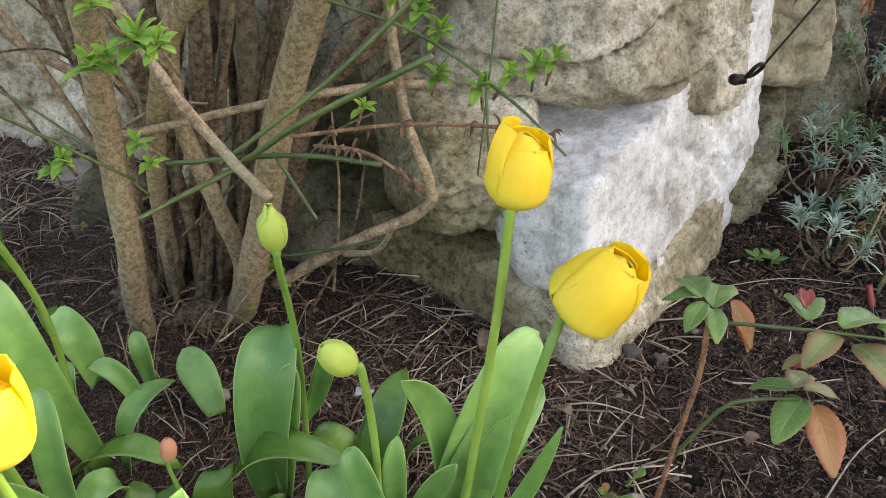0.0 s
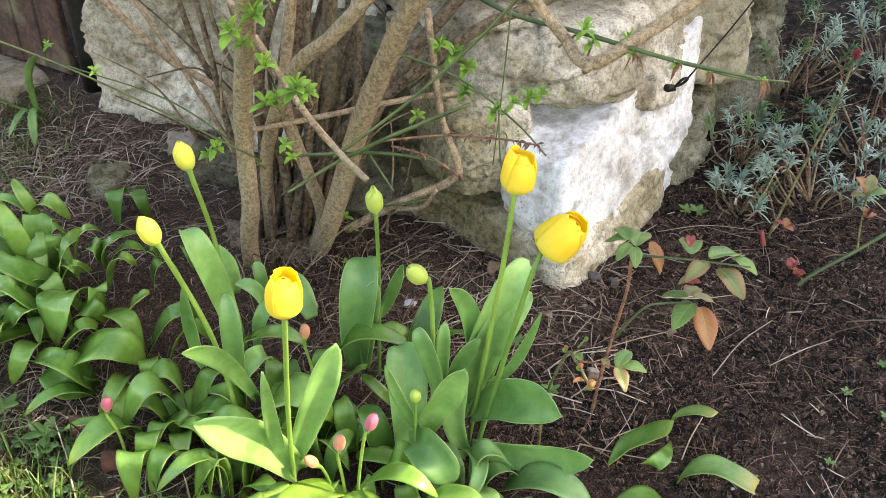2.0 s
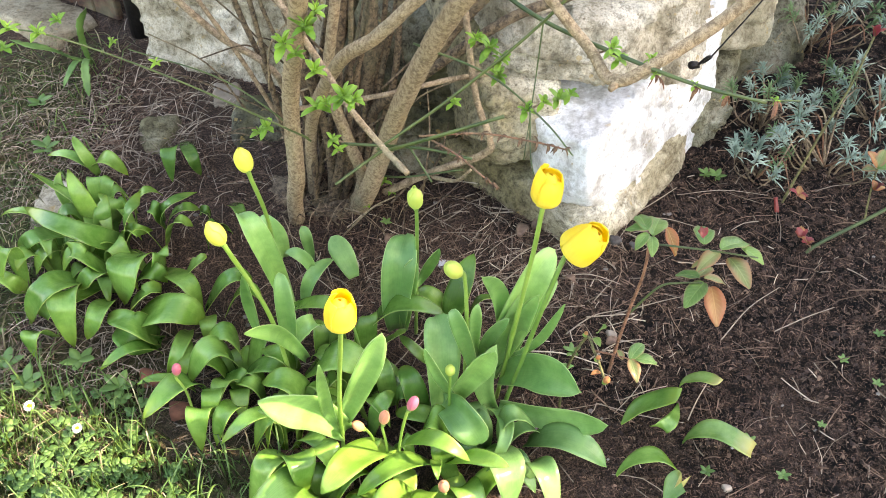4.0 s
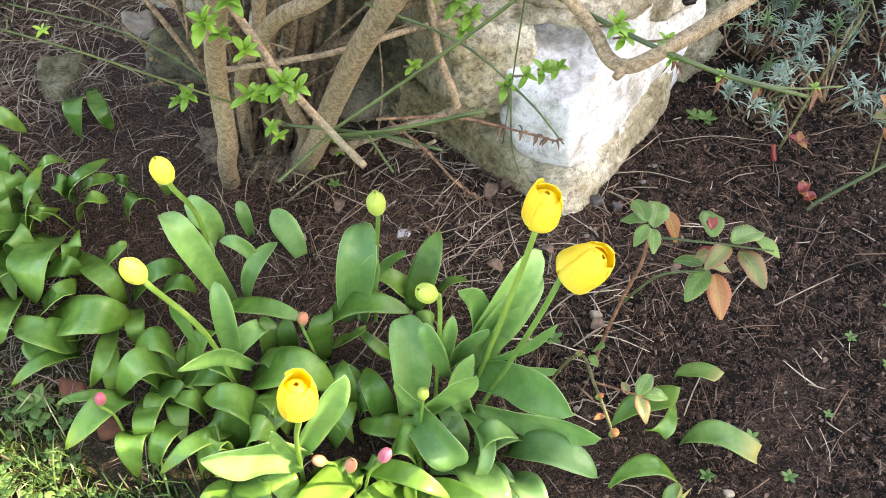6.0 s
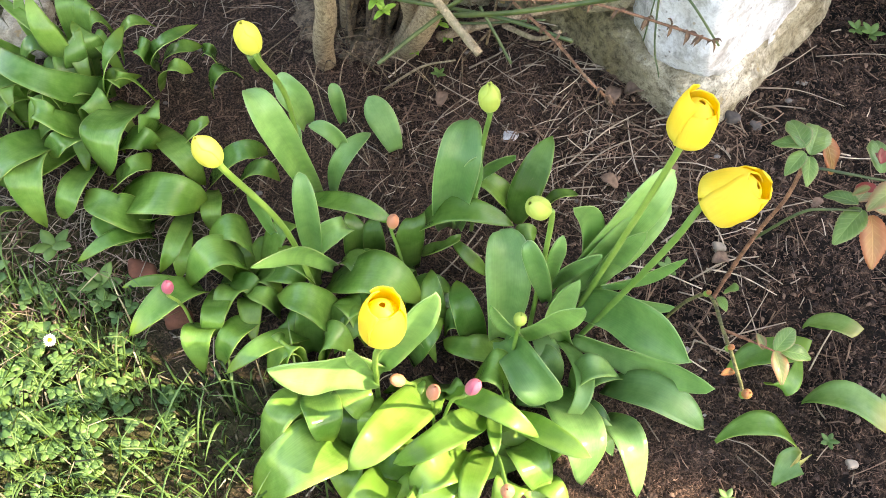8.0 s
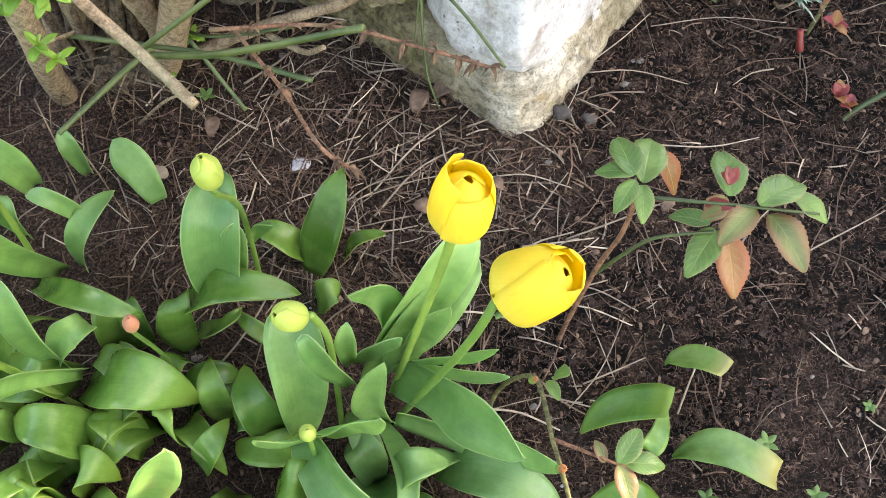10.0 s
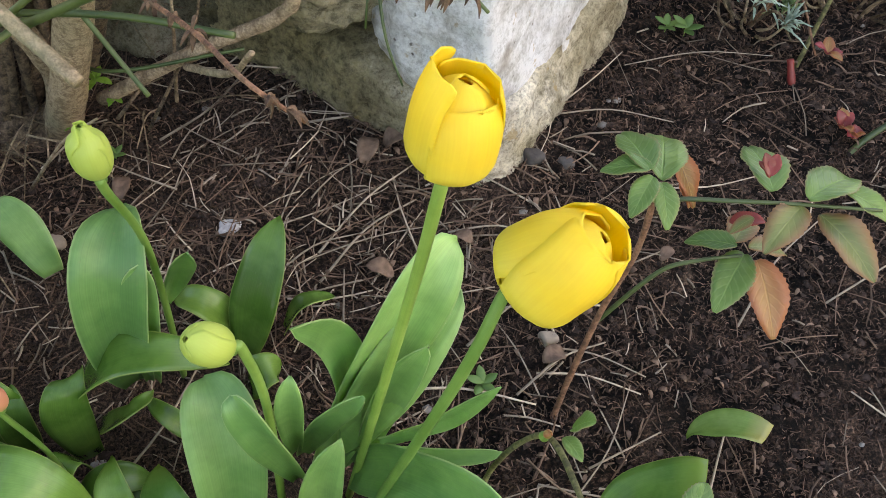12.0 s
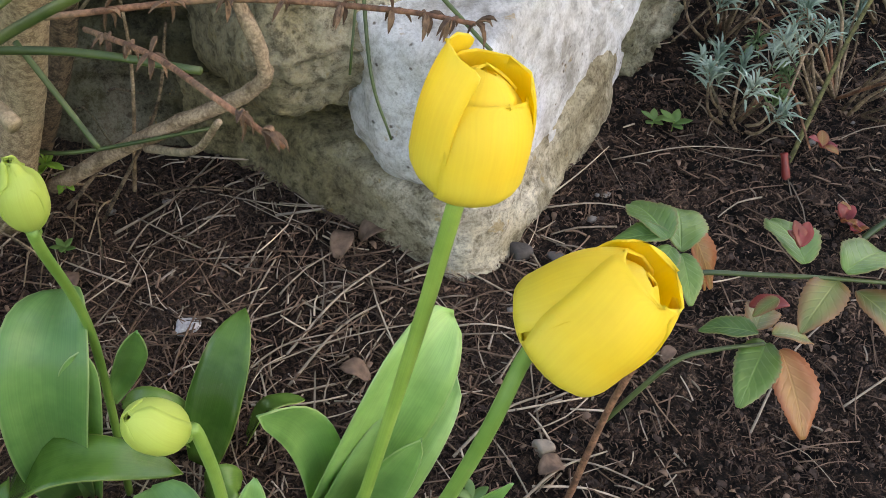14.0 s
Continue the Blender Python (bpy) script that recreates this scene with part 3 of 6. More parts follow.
stone("limestone_boulder", "mossy beige limestone slab running back under the shrub", (-0.06, 0.72, 0.07),
      [((-0.06, 0.6, 0.1), (-0.6, -0.8, 0.0)), ((0.1, 0.54, 0.1), (0.7, -0.7, 0)), ((-0.06, 0.64, 0.15), (0.0, -0.15, 0.98)), ((-0.06, 0.6, -0.1), (0, 0, -1)), ((0.2, 0.8, 0.1), (1, 0.1, 0)), ((0.1, 1.0, 0.1), (0, 1, 0)), ((-0.32, 0.66, 0.1), (-1, -0.3, 0.1))], SLAB_STONE, level=6, sharp=18, lump=0.014, seed=2.0)
# main block with the white face
stone("white_boulder", "pale white limestone block with a pitted broken face", (0.27, 0.62, 0.27),
      [((0.165, 0.357, 0.25), (0.69, -0.72, 0.06)), ((0.1, 0.383, 0.2), (-0.7, -0.71, -0.12)), ((0.14, 0.343, 0.178), (-0.1, -0.42, -0.9)), ((0.157, 0.375, 0.352), (-0.22, -0.12, 0.97)),
       ((0.49, 0.68, 0.3), (1, -0.15, 0)), ((0.2, 0.95, 0.3), (0, 1, 0)), ((0.045, 0.45, 0.3), (-1, 0.05, -0.1))], PALE_STONE, level=7, sharp=26, lump=0.010, grain=0.0035, seed=4.0, strata=0.008)
stone("limestone_boulder", "beige limestone block overhanging the white one", (0.2, 0.75, 0.5),
      [((0.1, 0.47, 0.47), (-0.3, -0.93, 0.2)), ((0.24, 0.475, 0.47), (0.62, -0.76, 0.2)), ((0.12, 0.47, 0.405), (-0.1, -0.35, -0.93)), ((0.2, 0.6, 0.565), (0, -0.2, 1)),
       ((0.44, 0.75, 0.5), (1, 0, 0)), ((0.2, 1.1, 0.5), (0, 1, 0)), ((-0.08, 0.7, 0.5), (-1, -0.4, 0))], BEIGE_STONE, level=7, sharp=18, lump=0.014, seed=7.0, strata=0.06)
stone("limestone_boulder", "pale limestone block high in the pile", (0.18, 0.88, 0.75),
      [((0.1, 0.54, 0.66), (-0.25, -0.95, 0.2)), ((0.3, 0.56, 0.66), (0.6, -0.78, 0.15)), ((0.1, 0.6, 0.585), (-0.1, -0.25, -0.96)), ((0.2, 0.7, 1.0), (0, 0, 1)), ((0.52, 0.8, 0.7), (1, 0, 0)), ((0.2, 1.2, 0.7), (0, 1, 0)), ((-0.2, 0.8, 0.7), (-1, -0.3, 0))], PALE_STONE, level=6, sharp=20, seed=11.0, strata=0.058)
stone("limestone_boulder", "pale limestone block leaning at the end of the pile", (0.52, 0.9, 0.5),
      [((0.48, 0.7, 0.5), (0.45, -0.88, 0.15)), ((0.62, 0.8, 0.5), (1, -0.3, 0.1)), ((0.4, 0.75, 0.5), (-1, -0.2, 0)), ((0.5, 0.8, 0.75), (0, -0.2, 1)), ((0.5, 0.8, 0.3), (0, -0.2, -1)), ((0.5, 1.2, 0.5), (0, 1, 0))], LIMESTONE, level=6, sharp=14, seed=12.0, strata=0.03)
stone("limestone_boulder", "rounded grey limestone lump in the hollow", (0.0, 0.55, 0.31),
      [((0.0, 0.435, 0.33), (-0.15, -1, -0.1)), ((-0.065, 0.5, 0.31), (-1, -0.3, -0.1)), ((0, 0.5, 0.405), (0, -0.3, 1)), ((0, 0.5, 0.215), (0, -0.4, -1)), ((0.1, 0.6, 0.3), (1, 0, 0)), ((0, 0.8, 0.3), (0, 1, 0))], SLAB_STONE, level=6, sharp=8, seed=13.0, strata=0.015)
stone("limestone_boulder", "grey limestone under the shrub, its shade darkened into the colour", (-0.14, 0.78, 0.22),
      [((-0.12, 0.66, 0.25), (-0.3, -1, 0.2)), ((-0.3, 0.72, 0.2), (-1, -0.3, 0.1)), ((-0.1, 0.7, 0.42), (0, -0.3, 1)), ((0, 0.7, 0.0), (0, 0, -1)), ((0.1, 0.7, 0.2), (1, 0, 0)), ((0, 1.0, 0.2), (0, 1, 0))], SHADED_MOSSY_STONE, level=6, sharp=9, seed=17.0, strata=0.03)
stone("mossy_stone", "lichen-grown dark stone at the end of the block", (0.47, 0.72, 0.13),
      [((0.46, 0.622, 0.14), (0.1, -1, 0.15)), ((0.532, 0.66, 0.14), (1, -0.35, -0.1)), ((0.5, 0.65, 0.235), (0.1, -0.25, 1)), ((0.5, 0.7, 0.0), (0, 0, -1)), ((0.4, 0.7, 0.1), (-1, 0, 0)), ((0.5, 0.9, 0.1), (0, 1, 0))], LICHEN_STONE, level=6, sharp=6, lump=0.022, grain=0.012, seed=19.0)
# limestone in the dark mossy colour, which carries the shade at the wall's end
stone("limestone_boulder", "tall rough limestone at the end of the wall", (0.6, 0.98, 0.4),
      [((0.55, 0.82, 0.4), (0.3, -0.95, 0.15)), ((0.78, 0.95, 0.4), (1, -0.25, 0.1)), ((0.6, 0.9, 0.8), (0, 0, 1)), ((0.6, 0.9, 0.05), (0, 0, -1)), ((0.35, 0.9, 0.4), (-1, 0, 0)), ((0.6, 1.3, 0.4), (0, 1, 0))], SHADED_MOSSY_STONE, level=6, lump=0.03, grain=0.012, seed=23.0, strata=0.03)
# wall stones behind the shrub, left of the pile
stone("wall_stone", GREY + " bedded in old mortar", (-0.62, 1.2, 0.3),
      [((-0.66, 1.06, 0.2), (-0.45, -0.88, 0.12)), ((-0.86, 1.2, 0.3), (-1, 0.15, 0)), ((-0.6, 1.2, 0.52), (0, -0.1, 1)), ((-0.6, 1.2, 0.0), (0, 0, -1)), ((-0.42, 1.1, 0.3), (1, 0, 0)), ((-0.6, 1.5, 0.3), (0, 1, 0))], BEIGE_STONE, level=6, lump=0.02, grain=0.01, seed=29.0, strata=0.02)
stone("wall_stone", GREY + " with a cracked face", (-0.33, 1.05, 0.28),
      [((-0.36, 0.86, 0.2), (-0.4, -0.9, 0.1)), ((-0.47, 1.0, 0.3), (-1, 0, 0)), ((-0.3, 1.0, 0.5), (0, -0.15, 1)), ((-0.3, 1.0, 0.0), (0, 0, -1)), ((-0.14, 1.0, 0.3), (1, 0, 0)), ((-0.3, 1.4, 0.3), (0, 1, 0))], BEIGE_STONE, level=6, lump=0.02, grain=0.01, seed=31.0, strata=0.02)
stone("wall_stone", "bright limestone higher in the wall", (-0.5, 1.2, 0.72),
      [((-0.5, 1.0, 0.6), (-0.3, -0.95, 0.15)), ((-0.84, 1.2, 0.7), (-1, 0, 0)), ((-0.5, 1.2, 1.0), (0, 0, 1)), ((-0.5, 1.2, 0.52), (0, -0.1, -1)), ((-0.15, 1.1, 0.7), (1, 0, 0)), ((-0.5, 1.5, 0.7), (0, 1, 0))], PALE_STONE, level=5, lump=0.018, seed=37.0)
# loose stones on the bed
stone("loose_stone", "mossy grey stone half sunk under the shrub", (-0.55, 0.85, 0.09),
      [((-0.55, 0.8, 0.1), (-0.1, -1, 0.5)), ((-0.61, 0.85, 0.1), (-1, 0, 0.2)), ((-0.55, 0.85, 0.128), (0, -0.25, 1)), ((-0.55, 0.85, 0.0), (0, 0, -1)), ((-0.495, 0.83, 0.1), (1, 0, 0.2)), ((-0.55, 0.91, 0.1), (0, 1, 0))], SHADED_MOSSY_STONE, level=4, sharp=7, lump=0.012, seed=41.0)
stone("loose_stone", "flat brown mossy stone on the soil", (-0.795, 0.835, 0.06),
      [((-0.79, 0.785, 0.08), (0, -1, 0.5)), ((-0.835, 0.82, 0.07), (-1, -0.3, 0.4)), ((-0.795, 0.835, 0.092), (0.1, -0.2, 1)), ((-0.8, 0.8, 0.0), (0, 0, -1)), ((-0.757, 0.82, 0.07), (1, -0.3, 0.4)), ((-0.8, 0.9, 0.08), (0, 1, 0.2))], LICHEN_STONE, level=4, sharp=7, lump=0.012, seed=43.0)
stone("loose_stone", "small pinkish flat stone on the soil", (-0.636, 0.965, 0.1),
      [((-0.64, 0.94, 0.1), (0, -1, 0.3)), ((-0.672, 0.96, 0.1), (-1, 0, 0.2)), ((-0.64, 0.96, 0.118), (0, -0.1, 1)), ((-0.64, 0.96, 0.05), (0, 0, -1)), ((-0.6, 0.96, 0.1), (1, 0, 0.2)), ((-0.64, 0.99, 0.1), (0, 1, 0))], SHELL, level=4, sharp=8, lump=0.008, seed=47.0)
stone("loose_stone", "pale stone among the strap leaves", (-1.0, 0.62, 0.04),
      [((-1.0, 0.57, 0.05), (0, -1, 0.5)), ((-1.045, 0.62, 0.05), (-1, 0, 0.3)), ((-1.0, 0.62, 0.075), (0, -0.1, 1)), ((-1, 0.6, 0.0), (0, 0, -1)), ((-0.95, 0.62, 0.05), (1, 0, 0)), ((-1.0, 0.68, 0.05), (0, 1, 0))], LIMESTONE, level=4, sharp=7, lump=0.01, seed=53.0)

# plain added walls: one closes the bed behind, one is an unseen sun blocker
def wall(name, x0, y0, x1, y1, z0, z1, thick, material):
    d = Vector((x1 - x0, y1 - y0, 0)).normalized()
    n = Vector((-d.y, d.x, 0))
    nx, nz = 40, 22
    verts, faces = [], []
    for face in (0, 1):
        for j in range(nz + 1):
            for i in range(nx + 1):
                p = Vector((x0 + (x1 - x0) * i / nx, y0 + (y1 - y0) * i / nx, z0 + (z1 - z0) * j / nz))
                p += n * (thick * face + (0.02 if not face else 0) * noise.noise(p * 3))
                verts.append(p)
    w, k = nx + 1, (nx + 1) * (nz + 1)
    for j in range(nz):
        for i in range(nx):
            a = j * w + i
            faces += [(a, a + 1, a + w + 1, a + w), (k + a, k + a + w, k + a + w + 1, k + a + 1)]
    rim = list(range(w)) + [j * w + nx for j in range(1, nz + 1)] + [nz * w + i for i in range(nx - 1, -1, -1)] + [j * w for j in range(nz - 1, 0, -1)]
    for a, b in zip(rim, rim[1:] + rim[:1]):
        faces.append((b, a, k + a, k + b))
    single(name, mesh_of(name, verts, faces, material), "rough added wall: grey stone at the back, pale on the right", "wall", kind="structure")


WALL_TOP = 1.15
SHADE_EDGE = -1.34
wall("wall_north", -0.82, 1.5, 0.75, 1.5, 0.0, WALL_TOP, 0.35, LIMESTONE)
# unseen wall added on the right; its shade covers the back of the bed
wall("wall_east", 4.0, 0.9, 4.0, SHADE_EDGE, -0.3, 5.8, 0.3, BOUNCE_WHITE)


# ---- gate and kerb, far left ----
def build_gate():
    gate = thing("wooden_gate", (-0.93, 1.3, 0.13), "dark reddish-brown wooden gate of upright boards", "gate")
    d = Vector((-0.66, 0.54, 0)).normalized()
    n = Vector((-d.y, d.x, 0))
    a = Vector((-0.93, 1.3, 0.125))
    for i in range(11):
        p = a + d * (0.02 + 0.098 * i)
        b = bmesh.new()
        bmesh.ops.create_cube(b, size=1.0)
        bmesh.ops.scale(b, vec=(0.094, 0.022, 1.9), verts=b.verts)
        bmesh.ops.bevel(b, geom=b.edges[:], offset=0.004, segments=1, affect="EDGES")
        ang = math.atan2(d.y, d.x)
        bmesh.ops.transform(b, matrix=Matrix.Translation(p + d * 0.047 + Vector((0, 0, 0.95 + random.uniform(-0.01, 0.01)))) @ Matrix.Rotation(ang, 4, "Z"), verts=b.verts)
        me = bpy.data.meshes.new("board")
        b.to_mesh(me)
        b.free()
        me.materials.append(BOARD)
        part("board", me, gate)
    for z in (0.5, 1.6):
        b = bmesh.new()
        bmesh.ops.create_cube(b, size=1.0)
        bmesh.ops.scale(b, vec=(1.1, 0.03, 0.09), verts=b.verts)
        bmesh.ops.bevel(b, geom=b.edges[:], offset=0.004, segments=1, affect="EDGES")
        bmesh.ops.transform(b, matrix=Matrix.Translation(a + d * 0.55 - n * -0.028 + Vector((0, 0, z))) @ Matrix.Rotation(math.atan2(d.y, d.x), 4, "Z"), verts=b.verts)
        me = bpy.data.meshes.new("rail")
        b.to_mesh(me)
        b.free()
        me.materials.append(BOARD)
        part("rail", me, gate)
    tube("hinge_post", [(-0.885, 1.27, 0.08), (-0.885, 1.27, 1.0), (-0.885, 1.27, 2.0)], 0.033, 0.033, IRON, gate, 12, label="black iron hinge post")
    single("kerb", rock_mesh("kerb", (-1.42, 1.55, 0.08),
                  [((-1.42, 1.475, 0.1), (-0.63, -0.77, 0.25)), ((-1.42, 1.68, 0.1), (0.63, 0.77, 0)), ((-1.42, 1.5, 0.135), (0, 0, 1)), ((-1.4, 1.5, -0.05), (0, 0, -1)), ((-1.06, 1.28, 0.1), (0.77, -0.63, 0.1)), ((-2.2, 2.2, 0.1), (-0.77, 0.63, 0))], CONCRETE, level=6, sharp=20, lump=0.016, grain=0.008, seed=59.0),
                  "grey concrete kerb with yellow lichen under the gate", "kerb", kind="structure")


build_gate()


# ---- shrub ----
def rosette(parent, at, size, count=9, up=(0.1, -0.55, 0.8), material=None, droop=0.35):
    """A tuft of young leaves at a shoot's tip."""
    at, up = Vector(at), Vector(up).normalized()
    side = up.orthogonal().normalized()
    pieces = []
    for k in range(count):
        h = k / count
        th = (k // 2) * 1.57 + (k % 2) * math.pi + random.uniform(-0.35, 0.35)
        o = (Matrix.Rotation(th, 3, up) @ side) * (1.0 - 0.55 * h) + up * (0.15 + 0.75 * h)
        o.normalize()
        ln = size * random.uniform(0.6, 0.95) * (1 - 0.35 * h)
        b = at + up * size * (-0.4 + 0.55 * h)
        m = b + o * ln * 0.52 + up * ln * 0.1
        t = b + o * ln - up * ln * droop * 0.5 * (1 - h)
        pieces.append(raw_leaf(b, m, t, ln * random.uniform(0.42, 0.54), 0.35, 7, 4))
    v, f, uv = joined(pieces)
    return part("leaf_tuft", mesh_of("leaf_tuft", v, f, material or YOUNG_LEAF, True, uv), parent, "tuft of fresh light green leaves")


def raw_leaf(b, m, t, width, fold=0.25, nu=6, nv=2, thick=0.0006):
    b, m, t = (np.array(p, float) for p in (b, m, t))
    c = 2 * m - 0.5 * (b + t)
    d0 = t - b
    s = np.cross(d0, (0.05, 0.02, 1.0))
    s /= np.linalg.norm(s) + 1e-9
    n = np.cross(s, d0 / (np.linalg.norm(d0) + 1e-9))

    def fn(u, v):
        p = (1 - u) ** 2 * b + 2 * u * (1 - u) * c + u * u * t
        w = 0.5 * width * max(0.04, math.sin(math.pi * min(1, u * 0.92 + 0.07)) ** 0.65)
        return p + s * v * w + n * fold * w * abs(v)

    return sheet(fn, nu, nv, thick)


def build_shrub():
    sh = thing("shrub", (-0.42, 0.55, 0.04), "old multi-stemmed shrub with tan bark and fresh green leaf tufts", "shrub")
    tube("trunk", [(-0.458, 0.545, 0.0), (-0.452, 0.5, 0.12), (-0.436, 0.456, 0.226), (-0.427, 0.42, 0.408), (-0.4, 0.324, 0.581), (-0.378, 0.22, 0.706), (-0.36, 0.14, 0.85)], 0.0185, 0.0145, BARK, sh, 20, 22, 0.07, 30)
    tube("trunk", [(-0.325, 0.56, 0.03), (-0.292, 0.49, 0.15), (-0.257, 0.446, 0.281), (-0.227, 0.375, 0.418), (-0.184, 0.315, 0.556), (-0.14, 0.239, 0.686), (-0.06, 0.14, 0.85)], 0.021, 0.0165, BARK, sh, 20, 22, 0.07, 30)
    # stems behind the two trunks, mostly darkened for the shade inside the shrub
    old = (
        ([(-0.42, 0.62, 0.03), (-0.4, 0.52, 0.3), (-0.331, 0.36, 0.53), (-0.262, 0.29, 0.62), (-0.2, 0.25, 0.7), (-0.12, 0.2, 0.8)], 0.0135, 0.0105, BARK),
        ([(-0.3, 0.64, 0.03), (-0.228, 0.55, 0.258), (-0.203, 0.5, 0.366), (-0.121, 0.5, 0.501), (-0.044, 0.48, 0.604), (0.05, 0.45, 0.75)], 0.014, 0.012, DARK_BARK),
        ([(-0.35, 0.63, 0.03), (-0.28, 0.58, 0.27), (-0.202, 0.5, 0.392), (-0.027, 0.44, 0.556), (0.101, 0.42, 0.619), (0.22, 0.4, 0.7)], 0.011, 0.009, DARK_BARK),
        ([(-0.36, 0.62, 0.02), (-0.302, 0.6, 0.247), (-0.276, 0.58, 0.394), (-0.262, 0.55, 0.592), (-0.25, 0.52, 0.8)], 0.016, 0.012, DARK_BARK),
        ([(-0.37, 0.6, 0.02), (-0.334, 0.59, 0.13), (-0.347, 0.58, 0.319), (-0.319, 0.56, 0.574), (-0.3, 0.54, 0.8)], 0.013, 0.010, DARK_BARK),
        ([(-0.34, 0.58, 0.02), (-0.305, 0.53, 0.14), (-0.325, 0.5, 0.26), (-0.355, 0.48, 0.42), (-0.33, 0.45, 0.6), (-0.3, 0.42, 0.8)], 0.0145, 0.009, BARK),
        ([(-0.44, 0.63, 0.03), (-0.415, 0.6, 0.25), (-0.4, 0.57, 0.45), (-0.34, 0.52, 0.65), (-0.28, 0.5, 0.85)], 0.011, 0.008, DARK_BARK),
        ([(-0.38, 0.6, 0.02), (-0.37, 0.55, 0.2), (-0.385, 0.5, 0.38), (-0.42, 0.45, 0.6), (-0.45, 0.42, 0.8)], 0.010, 0.007, DARK_BARK),
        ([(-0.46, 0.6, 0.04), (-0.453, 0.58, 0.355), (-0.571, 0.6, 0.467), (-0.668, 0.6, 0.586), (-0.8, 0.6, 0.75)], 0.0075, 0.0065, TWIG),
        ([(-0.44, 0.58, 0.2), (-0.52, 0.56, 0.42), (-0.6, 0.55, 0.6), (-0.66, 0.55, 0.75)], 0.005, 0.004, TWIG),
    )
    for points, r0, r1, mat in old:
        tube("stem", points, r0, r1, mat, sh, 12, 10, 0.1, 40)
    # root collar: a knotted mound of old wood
    part("root_collar", rock_mesh("root_collar", (-0.42, 0.575, 0.03), [((-0.44, 0.515, 0.03), (-0.1, -1, 0.4)), ((-0.52, 0.57, 0.03), (-1, -0.1, 0.4)), ((-0.3, 0.6, 0.03), (1, -0.1, 0.35)), ((-0.43, 0.6, 0.065), (0, 0, 1)), ((-0.43, 0.6, -0.05), (0, 0, -1)), ((-0.42, 0.72, 0.03), (0, 1, 0.3))], DARK_BARK, level=5, sharp=5, lump=0.035, grain=0.02, seed=3.0), sh, "knotted earthy root collar")
    # thin dark stems that fill the shrub's shaded inside
    for k in range(22):
        a = k * 2.4
        x0, y0 = -0.38 + 0.07 * math.cos(a), 0.62 + 0.05 * math.sin(a)
        x2, y2 = x0 + random.uniform(-0.12, 0.2), y0 - random.uniform(-0.02, 0.12)
        z0, r = rise(x0, y0) - 0.02, random.uniform(0.004, 0.008)
        tube("stem", [(x0, y0, z0), ((x0 + x2) / 2 + random.uniform(-0.03, 0.03), (y0 + y2) / 2, z0 + 0.32), (x2, y2, z0 + 0.62), (x2 + random.uniform(-0.1, 0.2), y2 - 0.04, z0 + 0.95)], r, r * 0.65, DARK_BARK, sh, 8, 7, 0.22, 70)
    # crossing dead branches
    tube("branch", [(-0.222, 0.142, 0.45), (-0.259, 0.183, 0.474), (-0.31, 0.22, 0.53), (-0.36, 0.27, 0.6), (-0.45, 0.36, 0.72)], 0.0052, 0.0058, TWIG, sh, 10, 8, 0.12, 80, label="pale broken dead branch")
    tube("branch", [(-0.43, 0.44, 0.39), (-0.375, 0.43, 0.402), (-0.249, 0.403, 0.437), (-0.128, 0.439, 0.44), (-0.05, 0.47, 0.43)], 0.0048, 0.0055, TWIG, sh, 9, 8, 0.12, 80)
    tube("branch", [(-0.05, 0.18, 0.8), (0.007, 0.151, 0.73), (0.055, 0.115, 0.678), (0.07, 0.08, 0.658), (0.09, 0.056, 0.664), (0.13, 0.053, 0.69), (0.191, 0.062, 0.726), (0.25, 0.07, 0.77), (0.36, 0.07, 0.88)], 0.008, 0.0098, BARK, sh, 14, 12, 0.06, 40, label="thick bare branch bent like a hook")
    tube("branch", [(0.085, 0.066, 0.664), (0.078, 0.055, 0.658), (0.07, 0.048, 0.655)], 0.007, 0.005, BARK, sh, 10, 4, 0.1, 60, label="short broken stub")
    tube("branch", [(-0.259, 0.5, 0.13), (-0.161, 0.45, 0.215), (-0.06, 0.41, 0.285), (-0.052, 0.4, 0.33), (-0.08, 0.42, 0.42), (-0.1, 0.45, 0.6)], 0.0085, 0.006, TWIG, sh, 10, 9, 0.3, 70, label="pale crooked dead branch")
    tube("branch", [(-0.16, 0.44, 0.21), (-0.12, 0.36, 0.26), (-0.1, 0.3, 0.33)], 0.0045, 0.003, TWIG, sh, 8, 8, 0.2, 70)
    for k in range(26):
        x, y = random.uniform(-0.55, -0.08), random.uniform(0.45, 0.75)
        h = random.uniform(0.05, 0.45)
        e = (x + random.uniform(-0.22, 0.22), y - random.uniform(0, 0.15), h + random.uniform(0.0, 0.25) + 0.05)
        tube("twig", [(x, y, h), ((x + e[0]) / 2 + random.uniform(-0.03, 0.03), (y + e[1]) / 2, (h + e[2]) / 2 + 0.02), e], 0.0024, 0.0013, random.choice((TWIG, DARK_BARK, DARK_BARK)), sh, 6, 5)
    # fine dry rootlets and fallen twigs heaped at the foot
    for k in range(40):
        x, y = random.gauss(-0.36, 0.09), random.gauss(0.52, 0.05)
        a, ln = random.uniform(0, 6.28), random.uniform(0.04, 0.13)
        e = (x + ln * math.cos(a), y + ln * math.sin(a))
        tube("twig", [(x, y, rise(x, y) + random.uniform(0.005, 0.06)), ((x + e[0]) / 2, (y + e[1]) / 2, rise(x, y) + random.uniform(0.02, 0.06)), (*e, rise(*e) + 0.006)], 0.0013, 0.0008, random.choice((TWIG, DARK_BARK)), sh, 5, 4)
